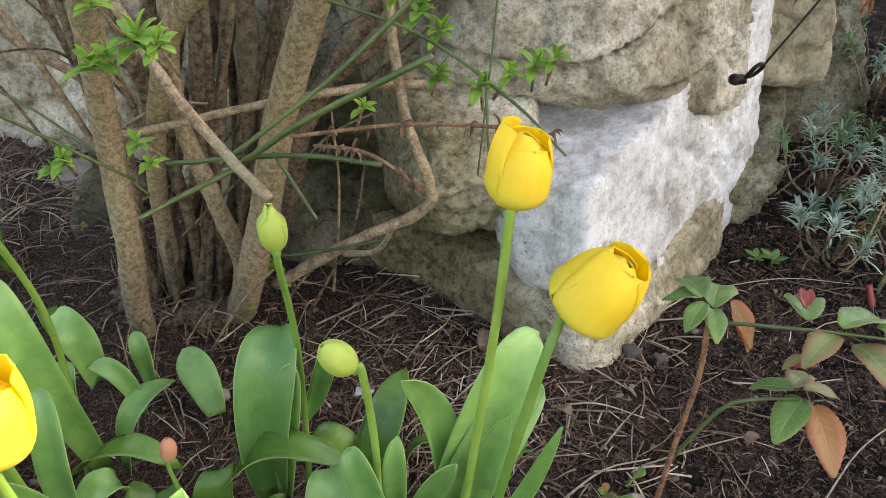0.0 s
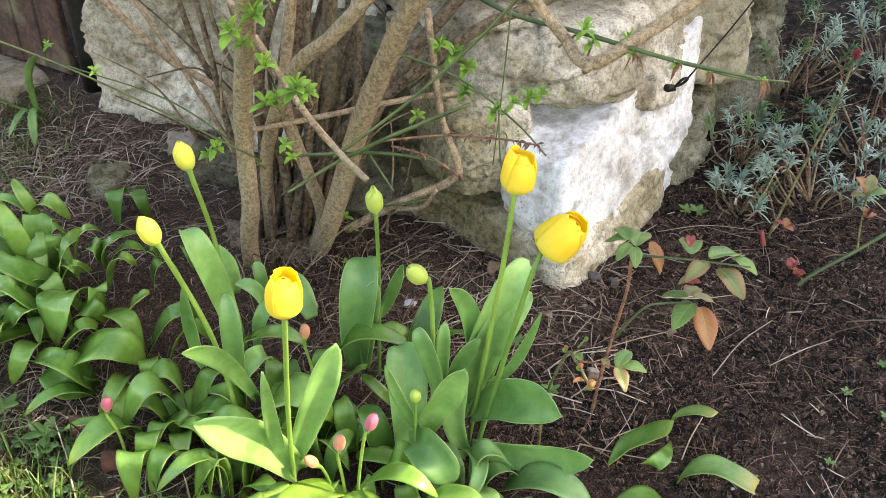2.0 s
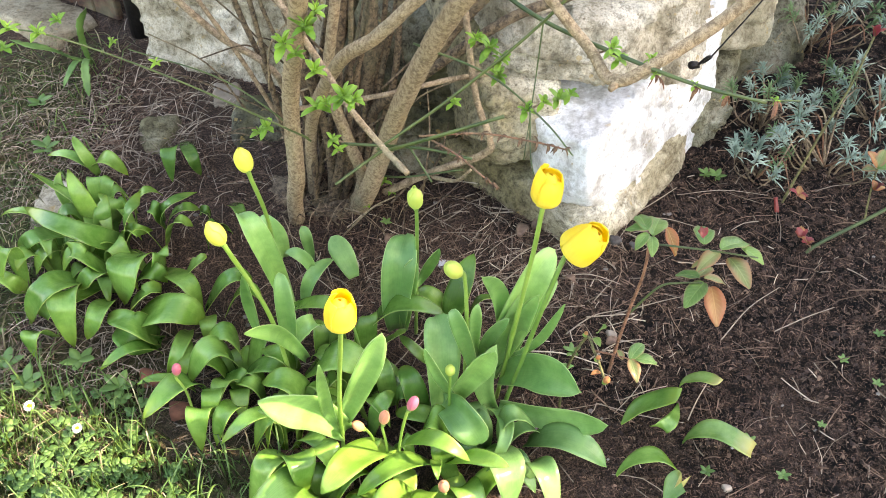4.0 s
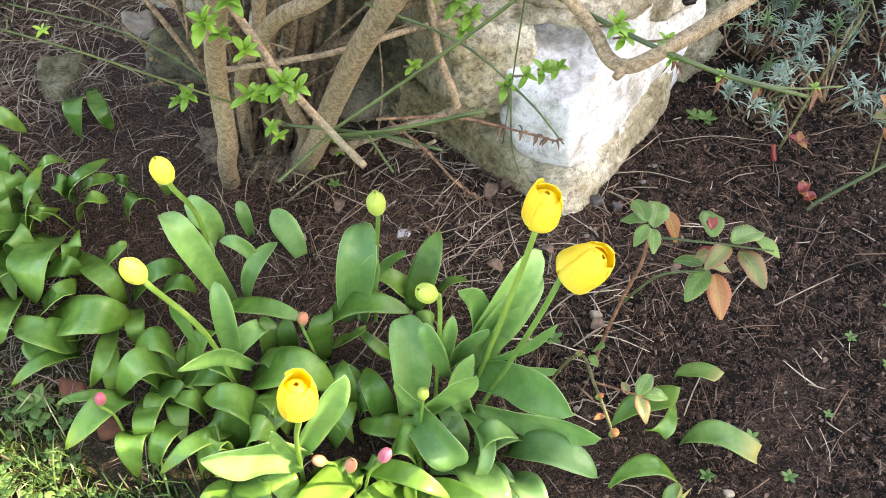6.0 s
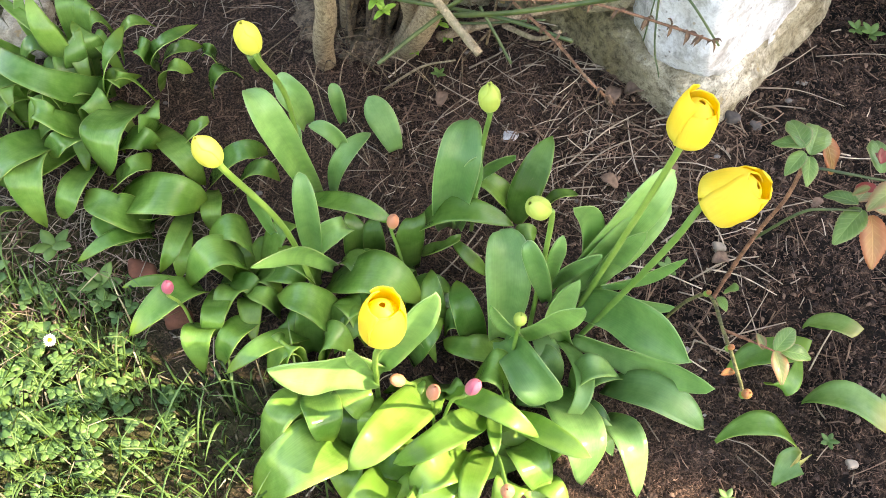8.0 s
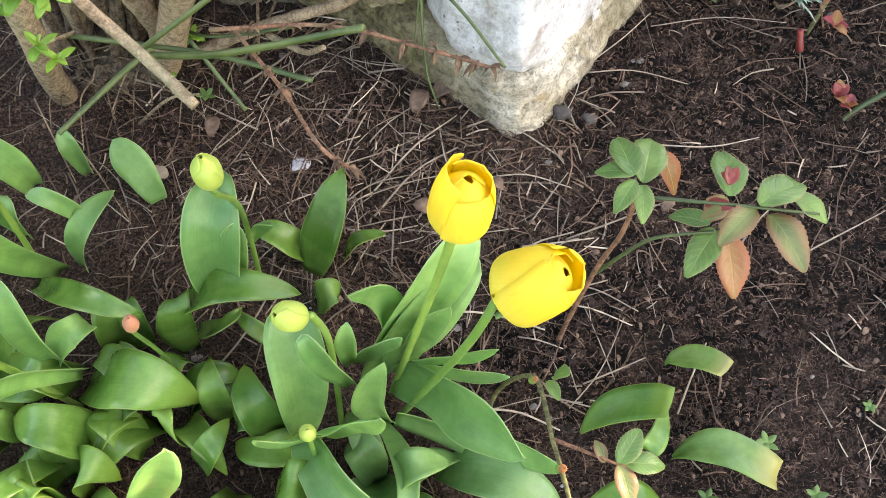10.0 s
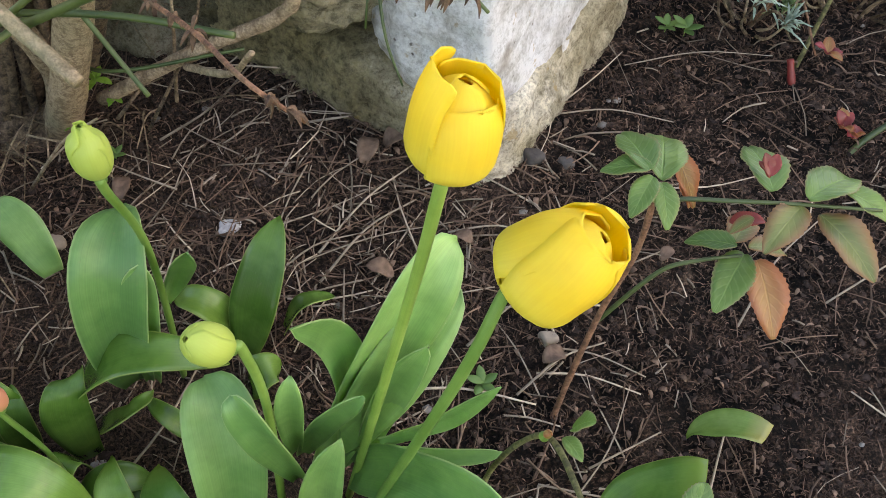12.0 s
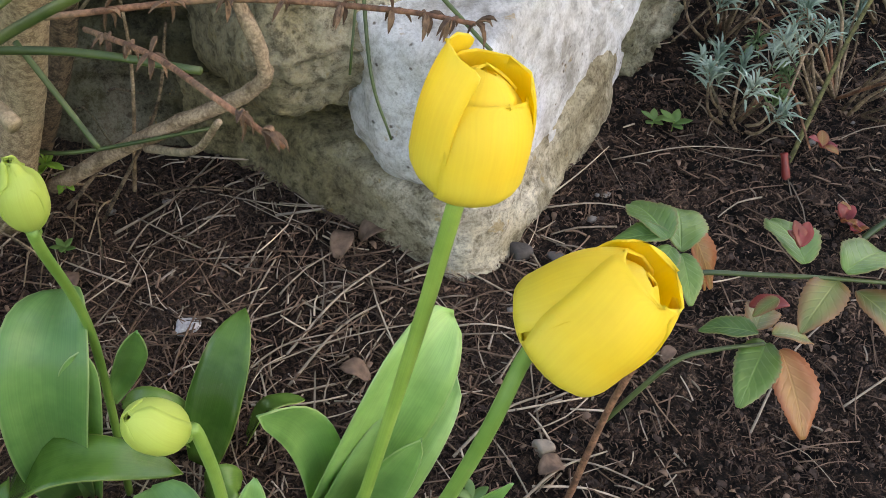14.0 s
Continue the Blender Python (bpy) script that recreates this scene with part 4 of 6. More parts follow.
    # tufts of young leaves
    for at, size, n in (((-0.367, 0.195, 0.697), 0.034, 8), ((-0.35, 0.2, 0.72), 0.026, 7), ((-0.4, 0.177, 0.682), 0.034, 8), ((-0.385, 0.18, 0.66), 0.024, 6), ((-0.359, 0.191, 0.622), 0.03, 8), ((-0.36, 0.16, 0.578), 0.03, 8), ((-0.345, 0.15, 0.59), 0.022, 6), ((-0.317, 0.146, 0.604), 0.036, 9),
                        ((-0.3, 0.14, 0.6), 0.026, 7), ((-0.04, 0.4, 0.469), 0.03, 7), ((-0.066, 0.345, 0.561), 0.036, 8), ((-0.045, 0.34, 0.54), 0.03, 7), ((-0.09, 0.35, 0.575), 0.026, 7), ((0.028, 0.189, 0.553), 0.026, 7), ((0.045, 0.185, 0.56), 0.022, 6), ((0.005, 0.19, 0.545), 0.022, 6),
                        ((-0.025, 0.179, 0.539), 0.024, 7), ((0.078, 0.093, 0.697), 0.026, 7), ((0.09, 0.09, 0.68), 0.022, 6), ((0.128, 0.06, 0.695), 0.018, 6), ((-0.342, 0.194, 0.49), 0.024, 6), ((-0.335, 0.2, 0.465), 0.02, 6), ((-0.474, 0.391, 0.386), 0.03, 8), ((-0.49, 0.4, 0.37), 0.026, 7), ((-0.26, 0.5, 0.16), 0.022, 7), ((-0.245, 0.49, 0.14), 0.018, 6), ((-0.3, 0.5, 0.1), 0.016, 6), ((-0.13, 0.33, 0.46), 0.02, 6)):
        twig = tube("twig", [at, (at[0] + random.uniform(-0.02, 0.02), at[1] + 0.06, at[2] - 0.05)], 0.0014, 0.002, TWIG, sh, 5, 4)
        rosette(twig, at, size * 1.1, n + 2)
    return sh


build_shrub()


def build_jasmine():
    js = thing("climbing_jasmine", (-0.25, 0.5, 0.1), "straggling green-stemmed climber with dry brown seed husks", "climber")
    lines = [([(-0.256, 0.2, 0.456), (-0.186, 0.123, 0.532), (-0.081, 0.062, 0.608)], 0.005, 0.0045), ([(-0.33, 0.25, 0.44), (-0.2, 0.17, 0.48), (-0.12, 0.12, 0.49)], 0.004, 0.004),
             ([(-0.27, 0.2, 0.46), (-0.14, 0.2, 0.56), (0.0, 0.16, 0.72), (0.1, 0.1, 0.9)], 0.004, 0.004), ([(-0.255, 0.222, 0.446), (-0.3, 0.18, 0.442), (-0.341, 0.141, 0.437)], 0.0045, 0.004), ([(-0.22, 0.2, 0.47), (-0.2, 0.175, 0.445), (-0.182, 0.155, 0.42)], 0.003, 0.003),
             ([(-0.1, 0.36, 0.7), (-0.006, 0.247, 0.668), (0.084, 0.089, 0.689), (0.178, 0.01, 0.682), (0.27, -0.03, 0.672)], 0.0062, 0.004), ([(0.18, 0.01, 0.682), (0.26, 0.0, 0.66), (0.34, 0.01, 0.645)], 0.0028, 0.002),
             ([(-0.2, 0.3, 0.6), (-0.08, 0.24, 0.57), (0.0, 0.16, 0.53), (0.04, 0.1, 0.5)], 0.0032, 0.002), ([(0.0, 0.22, 0.68), (-0.01, 0.2, 0.58), (-0.03, 0.15, 0.46)], 0.0022, 0.0014), ([(-0.02, 0.18, 0.55), (-0.02, 0.14, 0.47), (-0.01, 0.12, 0.43)], 0.0022, 0.0012),
             ([(-0.3, 0.56, 0.16), (-0.24, 0.46, 0.2), (-0.1, 0.42, 0.24)], 0.004, 0.003), ([(-0.4, 0.46, 0.3), (-0.55, 0.5, 0.42), (-0.72, 0.5, 0.5)], 0.003, 0.002), ([(-0.4, 0.4, 0.35), (-0.62, 0.36, 0.52), (-0.78, 0.32, 0.63), (-0.86, 0.3, 0.66)], 0.003, 0.002)]
    for pts, a, b in lines:
        tube("stem", pts, a * 0.68, b * 0.62, GREEN_STEM, js, 7, 7, 0.05, 60, "dark green ridged stem")
    dry = [([(-0.2, 0.19, 0.49), (-0.1, 0.16, 0.51), (-0.02, 0.1, 0.53), (0.019, 0.076, 0.532)], 0.0021), ([(-0.18, 0.2, 0.475), (-0.145, 0.09, 0.52), (-0.122, 0.01, 0.545), (-0.095, -0.005, 0.526)], 0.0019)]
    for pts, r in dry:
        dry_stem = tube("dry_stem", pts, r, r * 0.7, RED_TWIG, js, 6, 7, 0.1, 80, "reddish dry stem")
        for q in smooth_line(pts, 3)[1:]:
            if random.random() < 0.75:
                pcs = []
                for k in range(5):
                    o = Vector((random.uniform(-1, 1), random.uniform(-1, 0.3), random.uniform(-1.6, 0.4))).normalized() * random.uniform(0.004, 0.015)
                    b = Vector(q)
                    pcs.append(raw_leaf(b, b + o * 0.5 + Vector((0.001, 0, 0.002)), b + o, 0.0035, 0.9, 4, 2))
                v, f, uv = joined(pcs)
                part("husk", mesh_of("husk", v, f, HUSK, True, uv), dry_stem, "brown papery husk")
    for at, s in (((0.13, 0.04, 0.682), 0.014), ((0.18, 0.01, 0.68), 0.016), ((0.22, -0.005, 0.672), 0.012), ((0.3, 0.005, 0.652), 0.012)):
        rosette(js, at, s, 6)
        pcs = []
        for k in range(4):
            o = Vector((random.uniform(-1, 1), random.uniform(-1, 0.3), random.uniform(-2, -0.4))).normalized() * random.uniform(0.012, 0.03)
            b = Vector(at)
            pcs.append(raw_leaf(b, b + o * 0.5 + Vector((0.002, 0, 0.002)), b + o, 0.005, 0.5, 4, 2))
        v, f, uv = joined(pcs)
        part("husk", mesh_of("husk", v, f, RED_TWIG, True, uv), js)
    for at, s in (((-0.80, 0.31, 0.645), 0.03), ((-0.84, 0.30, 0.66), 0.028), ((-0.86, 0.31, 0.62), 0.026), ((-0.77, 0.33, 0.655), 0.022), ((-0.70, 0.35, 0.6), 0.016), ((-0.64, 0.36, 0.55), 0.018)):
        rosette(js, at, s, 8)


build_jasmine()


# ---- tulips ----
def flower(parent, base, axis, height, radius, material, top=0.55, spread=64, turn=0.0, flick=0.0, name="petal", rims=(1.0, 1.0, 1.0), pinch=0.0, belly=0.62, taper=0.0):
    """Three broad outer petals round three inner ones that fold over the heart, on the end of a stem."""
    z = np.array(Vector(axis).normalized())
    x = np.array((0.0, -1.0, 0.0)) - z * -z[1]
    x /= np.linalg.norm(x)
    y = np.cross(z, x)
    o = np.array(base, float)
    # the pale receptacle carries the petals
    v, f, uv = tube_data([o - z * 0.003, o + z * 0.004], 0.004, radius * 0.35, 10, 2)
    head = part("flower_head", mesh_of("flower_head", v, f, STEM, True, uv), parent)
    for k in range(6):
        outer = k % 2 == 0
        a0 = radians(60 * k + turn + random.uniform(-5, 5))
        rr = radius * (1.0 if outer else 0.9) * random.uniform(0.98, 1.02)
        hh = height * (rims[k // 2] if outer else 0.97) * random.uniform(0.98, 1.02)
        lean, lift = random.uniform(-0.06, 0.06), flick * (random.uniform(0.2, 1.0) if outer else 0.0)
        close = top if outer else 0.16
        kink = random.uniform(0, 6)
        full = 0.88 if flick and outer else 0.78  # open flowers have square-shouldered petals

        def fn(u, v):
            u = 1 - (1 - u) ** 1.5
            bowl = math.sin(math.pi / 2 * min(1.0, u / (0.68 * belly))) ** belly
            fall = max(0.0, (u - 0.5) / 0.5)
            r = bowl * (1 - (1 - close) * fall**2.2) + lift * fall**3
            r *= 1 - taper * max(0.0, u - 0.2)
            r *= 1 - pinch * math.exp(-(((u - 0.84) / 0.1) ** 2))
            blunt = max(0.0, 1 - (max(0.0, u - full) / (1 - full)) ** 3.2) ** 0.5
            arc = radians(spread) * (0.7 + 0.3 * math.sin(math.pi / 2 * min(1.0, u / 0.45))) * blunt
            w = min(arc / max(0.45, r), radians(100))
            th = a0 + v * w + lean * u
            fold = 1 + 0.025 * (1 - abs(v)) ** 2 * math.sin(math.pi * u) + (0.012 * math.sin(v * 5 + kink) * u if flick else 0.0) + (0.02 if outer else -0.02) * abs(v) ** 3
            h = hh * (u**1.08 - (1 - close) * 0.1 * fall**2.4) + (0.018 * height * fall * math.sin(v * 3.2 + kink) - 0.03 * height * fall**4 * math.exp(-((v / 0.2) ** 2)) if outer and flick else 0.0)
            return o + (x * math.cos(th) + y * math.sin(th)) * rr * r * fold + z * h

        v, f, uv = sheet(fn, 18, 12, -0.0009)
        part(name, mesh_of(name, v, f, material, True, uv), head)


def tulip(label, root, mid, head, axis, height, radius, material, stem=0.0036, top=0.55, turn=0.0, flick=0.0, spread=64, category="tulip", group="tulips in the bed", rims=(1.0, 1.0, 1.0), pinch=0.0, belly=0.62, taper=0.0):
    root = (root[0], root[1], rise(root[0], root[1]) - 0.01)
    t = thing("tulip", root, label, category, group)
    end = Vector(head) - Vector(axis).normalized() * 0.012
    tube("stem", [root, mid, end, head], stem * 1.15, stem, STEM, t, 10, 8)
    flower(t, head, axis, height, radius, material, top, spread, turn, flick, rims=rims, pinch=pinch, belly=belly, taper=taper)
    return t


A = tulip("open yellow tulip on a tall upright green stem", (-0.075, 0.03), (-0.046, -0.045, 0.4), (-0.04, -0.075, 0.547), (0.16, 0.1, 1), 0.059, 0.0222, PETAL, 0.0034, 0.66, 12, 0.1, 62, rims=(0.8, 0.95, 1.05), belly=0.5)
for row in (
    ((-0.097, 0.045, 0.030), (-0.040, 0.014, 0.281), (0.010, 0.035, 0.357), 0.052), ((-0.082, 0.047, 0.051), (-0.044, 0.008, 0.238), (0.018, 0.022, 0.314), 0.049),
    ((-0.080, 0.033, 0.059), (-0.074, 0.027, 0.242), (-0.118, -0.011, 0.358), 0.032), ((-0.112, 0.042, 0.078), (-0.095, 0.004, 0.194), (-0.067, -0.018, 0.263), 0.025),
    ((-0.081, -0.014, 0.012), (-0.108, -0.019, 0.110), (-0.087, -0.019, 0.191), 0.037),
):
    leaf(A, *row)
B = tulip("large yellow tulip nodding on a leaning stem", (-0.07, 0.0), (-0.027, -0.088, 0.365), (0.003, -0.092, 0.469), (0.56, -0.2, 0.74), 0.066, 0.0295, PETAL, 0.0036, 0.62, -12, 0.06, 66, rims=(0.94, 1.0, 0.92), belly=0.33, taper=0.22)
for row in (
    ((-0.061, 0.032, 0.060), (-0.045, 0.001, 0.217), (-0.026, -0.029, 0.314), 0.028), ((-0.052, -0.001, 0.156), (-0.018, -0.029, 0.215), (0.001, -0.094, 0.358), 0.016),
    ((-0.069, 0.028, 0.099), (-0.002, -0.014, 0.128), (0.048, -0.034, 0.149), 0.015), ((-0.068, 0.018, 0.078), (-0.014, -0.061, 0.174), (0.021, -0.151, 0.220), 0.064),
    ((-0.075, -0.015, 0.033), (0.017, -0.065, 0.045), (0.102, -0.127, 0.099), 0.047),
):
    leaf(B, *row)
C = tulip("slim green tulip bud on a straight stem", (-0.215, 0.19), (-0.21, 0.155, 0.253), (-0.214, 0.062, 0.441), (-0.05, -0.05, 1), 0.05, 0.0122, BUD, 0.003, 0.16, 0, 0.06, 70, pinch=0.3)
for row in (
    ((-0.253, 0.169, 0.056), (-0.245, 0.131, 0.237), (-0.224, 0.196, 0.266), 0.059), ((-0.239, 0.161, 0.066), (-0.228, 0.137, 0.203), (-0.218, 0.141, 0.264), 0.031),
    ((-0.211, 0.177, 0.160), (-0.190, 0.161, 0.219), (-0.174, 0.083, 0.335), 0.021),
):
    leaf(C, *row)
D = tulip("closed green tulip bud nodding on a bent stem", (-0.14, 0.0), (-0.138, -0.01, 0.24), (-0.154, -0.051, 0.399), (-0.55, -0.22, 0.75), 0.043, 0.0128, BUD, 0.0032, 0.15, 0, 0.0, 70)
for row in (
    ((-0.184, -0.012, 0.035), (-0.176, 0.021, 0.150), (-0.185, 0.078, 0.189), 0.063), ((-0.122, 0.002, 0.112), (-0.148, -0.022, 0.237), (-0.165, -0.013, 0.287), 0.028),
    ((-0.120, 0.026, 0.115), (-0.123, -0.004, 0.231), (-0.121, -0.015, 0.289), 0.022),
):
    leaf(D, *row)
E_ = tulip("small green tulip bud low among its leaves", (-0.17, -0.06), (-0.172, -0.07, 0.1), (-0.172, -0.083, 0.205), (0, -0.1, 1), 0.026, 0.0085, BUD, 0.0026, 0.12)
for row in (
    ((-0.164, -0.036, 0.083), (-0.130, -0.072, 0.191), (-0.105, -0.106, 0.282), 0.044), ((-0.180, -0.043, 0.081), (-0.154, -0.119, 0.133), (-0.121, -0.157, 0.089), 0.057),
    ((-0.160, -0.047, 0.102), (-0.190, -0.080, 0.195), (-0.214, -0.123, 0.305), 0.018),
):
    leaf(E_, *row)
F = tulip("yellow tulip with half-open petals on a straight stem", (-0.36, -0.08), (-0.352, -0.14, 0.22), (-0.329, -0.27, 0.525), (0.05, 0.12, 1), 0.054, 0.02, PETAL, 0.0032, 0.62, 25, 0.12, 62, rims=(0.88, 1.03, 0.95), belly=0.5)
for row in (
    ((-0.350, -0.103, 0.133), (-0.311, -0.122, 0.263), (-0.280, -0.132, 0.366), 0.043), ((-0.352, -0.095, 0.092), (-0.406, -0.149, 0.226), (-0.458, -0.196, 0.287), 0.060),
    ((-0.361, -0.096, 0.102), (-0.373, -0.130, 0.196), (-0.369, -0.214, 0.402), 0.021),
):
    leaf(F, *row)
L1 = tulip("greenish yellow tulip bud on a leaning stem", (-0.475, 0.23), (-0.47, 0.22, 0.27), (-0.469, 0.083, 0.515), (-0.15, -0.1, 1), 0.053, 0.0138, YELLOW_BUD, 0.0034, 0.14, 0, 0, 70, pinch=0.15)
for row in (
    ((-0.457, 0.246, 0.043), (-0.474, 0.149, 0.301), (-0.513, 0.182, 0.365), 0.040), ((-0.471, 0.329, 0.114), (-0.478, 0.316, 0.192), (-0.512, 0.335, 0.213), 0.041),
    ((-0.479, 0.264, 0.105), (-0.480, 0.248, 0.173), (-0.473, 0.251, 0.203), 0.028), ((-0.431, 0.250, 0.036), (-0.411, 0.241, 0.135), (-0.370, 0.285, 0.134), 0.029),
    ((-0.408, 0.265, 0.109), (-0.422, 0.255, 0.177), (-0.456, 0.267, 0.177), 0.024), ((-0.419, 0.375, 0.064), (-0.424, 0.369, 0.123), (-0.431, 0.384, 0.144), 0.024),
):
    leaf(L1, *row)
L2 = tulip("closed yellow tulip bud on a stem leaning outwards", (-0.45, 0.08), (-0.465, 0.03, 0.25), (-0.503, -0.036, 0.474), (-0.35, -0.05, 1), 0.053, 0.0138, YELLOW_BUD, 0.0036, 0.14, 0, 0, 70, pinch=0.15)
for row in (
    ((-0.454, 0.118, 0.026), (-0.445, 0.076, 0.209), (-0.449, 0.097, 0.291), 0.033), ((-0.422, 0.083, 0.083), (-0.460, 0.009, 0.236), (-0.492, -0.058, 0.302), 0.030),
    ((-0.503, 0.111, 0.132), (-0.506, 0.089, 0.219), (-0.490, 0.016, 0.370), 0.023), ((-0.450, 0.102, 0.084), (-0.420, 0.097, 0.155), (-0.399, 0.103, 0.137), 0.034),
):
    leaf(L2, *row)
lone = thing("tulip_leaf", (-0.335, 0.325, 0.03), "single broad blue-green tulip leaf standing alone", "leaf")
leaf(lone, (-0.333, 0.325, 0.05), (-0.352, 0.352, 0.09), (-0.376, 0.382, 0.115), 0.046, fold=0.02, twist=0)

# short pink tulips
for root, head, axis, mat, label in (((-0.31, 0.06), (-0.332, 0.052, 0.226), (0.1, -0.1, 1), PEACH, "small pale pink tulip bud among leaves"), ((-0.63, 0.02), (-0.636, 0.004, 0.15), (0.2, -0.1, 1), PINK, "small bright pink tulip bud at the lawn's edge"),
                                     ((-0.275, -0.13), (-0.245, -0.213, 0.284), (0.4, 0, 1), PINK, "pink and mauve tulip bud just colouring"), ((-0.28, -0.13), (-0.285, -0.195, 0.232), (0.15, 0, 1), PEACH, "peach and cream tulip bud"),
                                     ((-0.29, -0.1), (-0.319, -0.13, 0.138), (-0.5, -0.2, 0.8), PEACH, "tiny salmon tulip bud leaning out"), ((-0.2, -0.16), (-0.2, -0.3, 0.2), (-0.1, -0.2, 1), PEACH, "yellow and pink tulip bud in the sunlit clump")):
    tulip(label, root, ((root[0] + head[0]) / 2, (root[1] + head[1]) / 2 + 0.01, head[2] * 0.5), head, axis, 0.033, 0.008, mat, 0.0022, 0.14, random.uniform(0, 60), 0, 70, "tulip bud", "short pink tulips")


# ---- strap-leaved clumps ----
def clump(label, at, rows, material=None, shape="strap", name="bulb_plant", fold=0.3):
    c = thing(name, (at[0], at[1], rise(*at)), label, "plant", "strap-leaved bulb plants")
    for base, mid, tip, w in rows:
        leaf(c, base, mid, tip, w * 1.32, material or STRAP_LEAF, fold=fold * random.uniform(0.3, 1.4), shape=shape, twist=random.uniform(-28, 28), wave=0.03, nu=16, nv=6)
    return c
clump("dark arching strap leaves in the heart of the bed", (-0.369, 0.040), [
    ((-0.437, 0.097, 0.004), (-0.358, 0.040, 0.131), (-0.297, 0.029, 0.063), 0.055), ((-0.414, 0.032, -0.024), (-0.446, 0.010, 0.101), (-0.504, 0.047, 0.064), 0.046),
    ((-0.375, 0.008, -0.005), (-0.390, 0.016, 0.075), (-0.426, 0.050, 0.038), 0.038), ((-0.450, 0.116, 0.006), (-0.465, 0.075, 0.099), (-0.506, 0.130, 0.065), 0.037),
    ((-0.324, 0.013, -0.021), (-0.336, -0.000, 0.077), (-0.329, 0.031, 0.082), 0.030), ((-0.312, -0.021, -0.025), (-0.291, -0.035, 0.075), (-0.265, 0.004, 0.062), 0.027),
    ((-0.271, 0.035, -0.014), (-0.279, 0.033, 0.075), (-0.281, 0.080, 0.072), 0.028),
], STRAP_LEAF)
clump("broad arching strap leaves before the yellow tulip", (-0.412, -0.078), [
    ((-0.457, -0.072, -0.021), (-0.482, -0.144, 0.078), (-0.525, -0.157, -0.036), 0.041), ((-0.457, -0.060, -0.019), (-0.425, -0.156, 0.099), (-0.428, -0.162, 0.008), 0.042),
    ((-0.424, -0.058, -0.007), (-0.385, -0.127, 0.086), (-0.375, -0.131, 0.026), 0.038), ((-0.411, -0.144, -0.018), (-0.453, -0.206, 0.071), (-0.531, -0.214, -0.024), 0.072),
    ((-0.345, -0.068, -0.033), (-0.307, -0.102, 0.064), (-0.339, -0.126, 0.039), 0.029), ((-0.376, -0.066, -0.035), (-0.366, -0.135, 0.056), (-0.382, -0.153, 0.002), 0.033),
], STRAP_LEAF)
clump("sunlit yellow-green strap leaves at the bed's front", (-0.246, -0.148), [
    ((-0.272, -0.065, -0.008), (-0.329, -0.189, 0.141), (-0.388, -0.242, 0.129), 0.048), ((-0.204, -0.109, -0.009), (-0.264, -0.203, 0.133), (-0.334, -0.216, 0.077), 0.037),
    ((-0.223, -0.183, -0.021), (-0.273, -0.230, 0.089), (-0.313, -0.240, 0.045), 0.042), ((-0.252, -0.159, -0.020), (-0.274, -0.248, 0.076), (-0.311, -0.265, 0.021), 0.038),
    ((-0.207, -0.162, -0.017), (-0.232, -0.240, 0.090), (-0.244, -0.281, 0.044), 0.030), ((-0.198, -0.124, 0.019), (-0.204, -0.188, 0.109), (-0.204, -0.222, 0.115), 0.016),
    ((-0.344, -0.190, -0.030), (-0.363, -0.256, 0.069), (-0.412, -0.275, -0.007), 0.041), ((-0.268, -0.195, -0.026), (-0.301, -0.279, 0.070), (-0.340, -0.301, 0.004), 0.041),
], SUN_TINT_LEAF)
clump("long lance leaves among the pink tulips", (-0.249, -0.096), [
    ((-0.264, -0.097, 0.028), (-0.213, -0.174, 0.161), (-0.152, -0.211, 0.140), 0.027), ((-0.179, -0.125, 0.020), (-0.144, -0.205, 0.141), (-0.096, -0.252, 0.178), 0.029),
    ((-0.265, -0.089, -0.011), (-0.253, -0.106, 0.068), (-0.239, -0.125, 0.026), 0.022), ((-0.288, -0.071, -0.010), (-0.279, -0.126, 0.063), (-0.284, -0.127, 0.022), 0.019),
], SUN_TINT_LEAF)
clump("curling strap leaves below the nodding bud", (-0.186, -0.065), [
    ((-0.178, -0.101, -0.027), (-0.198, -0.100, 0.112), (-0.225, -0.088, 0.022), 0.044), ((-0.163, -0.143, -0.031), (-0.192, -0.132, 0.068), (-0.175, -0.107, 0.043), 0.029),
    ((-0.163, -0.150, -0.032), (-0.153, -0.211, 0.060), (-0.133, -0.232, -0.012), 0.042), ((-0.171, -0.005, -0.013), (-0.223, -0.038, 0.049), (-0.264, -0.014, 0.030), 0.037),
    ((-0.211, 0.005, -0.014), (-0.234, 0.004, 0.084), (-0.242, 0.067, 0.062), 0.036), ((-0.231, 0.006, -0.015), (-0.249, 0.003, 0.063), (-0.262, 0.003, 0.012), 0.031),
], STRAP_LEAF)
clump("strap leaves spreading over bare soil", (-0.072, -0.081), [
    ((-0.031, -0.077, -0.003), (0.033, -0.118, 0.051), (0.095, -0.152, 0.012), 0.046), ((-0.077, -0.090, -0.018), (-0.075, -0.103, 0.110), (-0.023, -0.089, 0.056), 0.033),
    ((-0.100, -0.004, 0.012), (-0.078, -0.119, 0.098), (-0.118, -0.158, 0.030), 0.021), ((-0.108, -0.076, -0.018), (-0.091, -0.189, 0.097), (-0.083, -0.227, 0.012), 0.053),
    ((-0.037, -0.120, -0.019), (-0.025, -0.190, 0.072), (-0.005, -0.237, -0.014), 0.037), ((-0.080, -0.117, -0.022), (-0.059, -0.163, 0.053), (-0.034, -0.162, 0.005), 0.025),
], BLUE_STRAP)
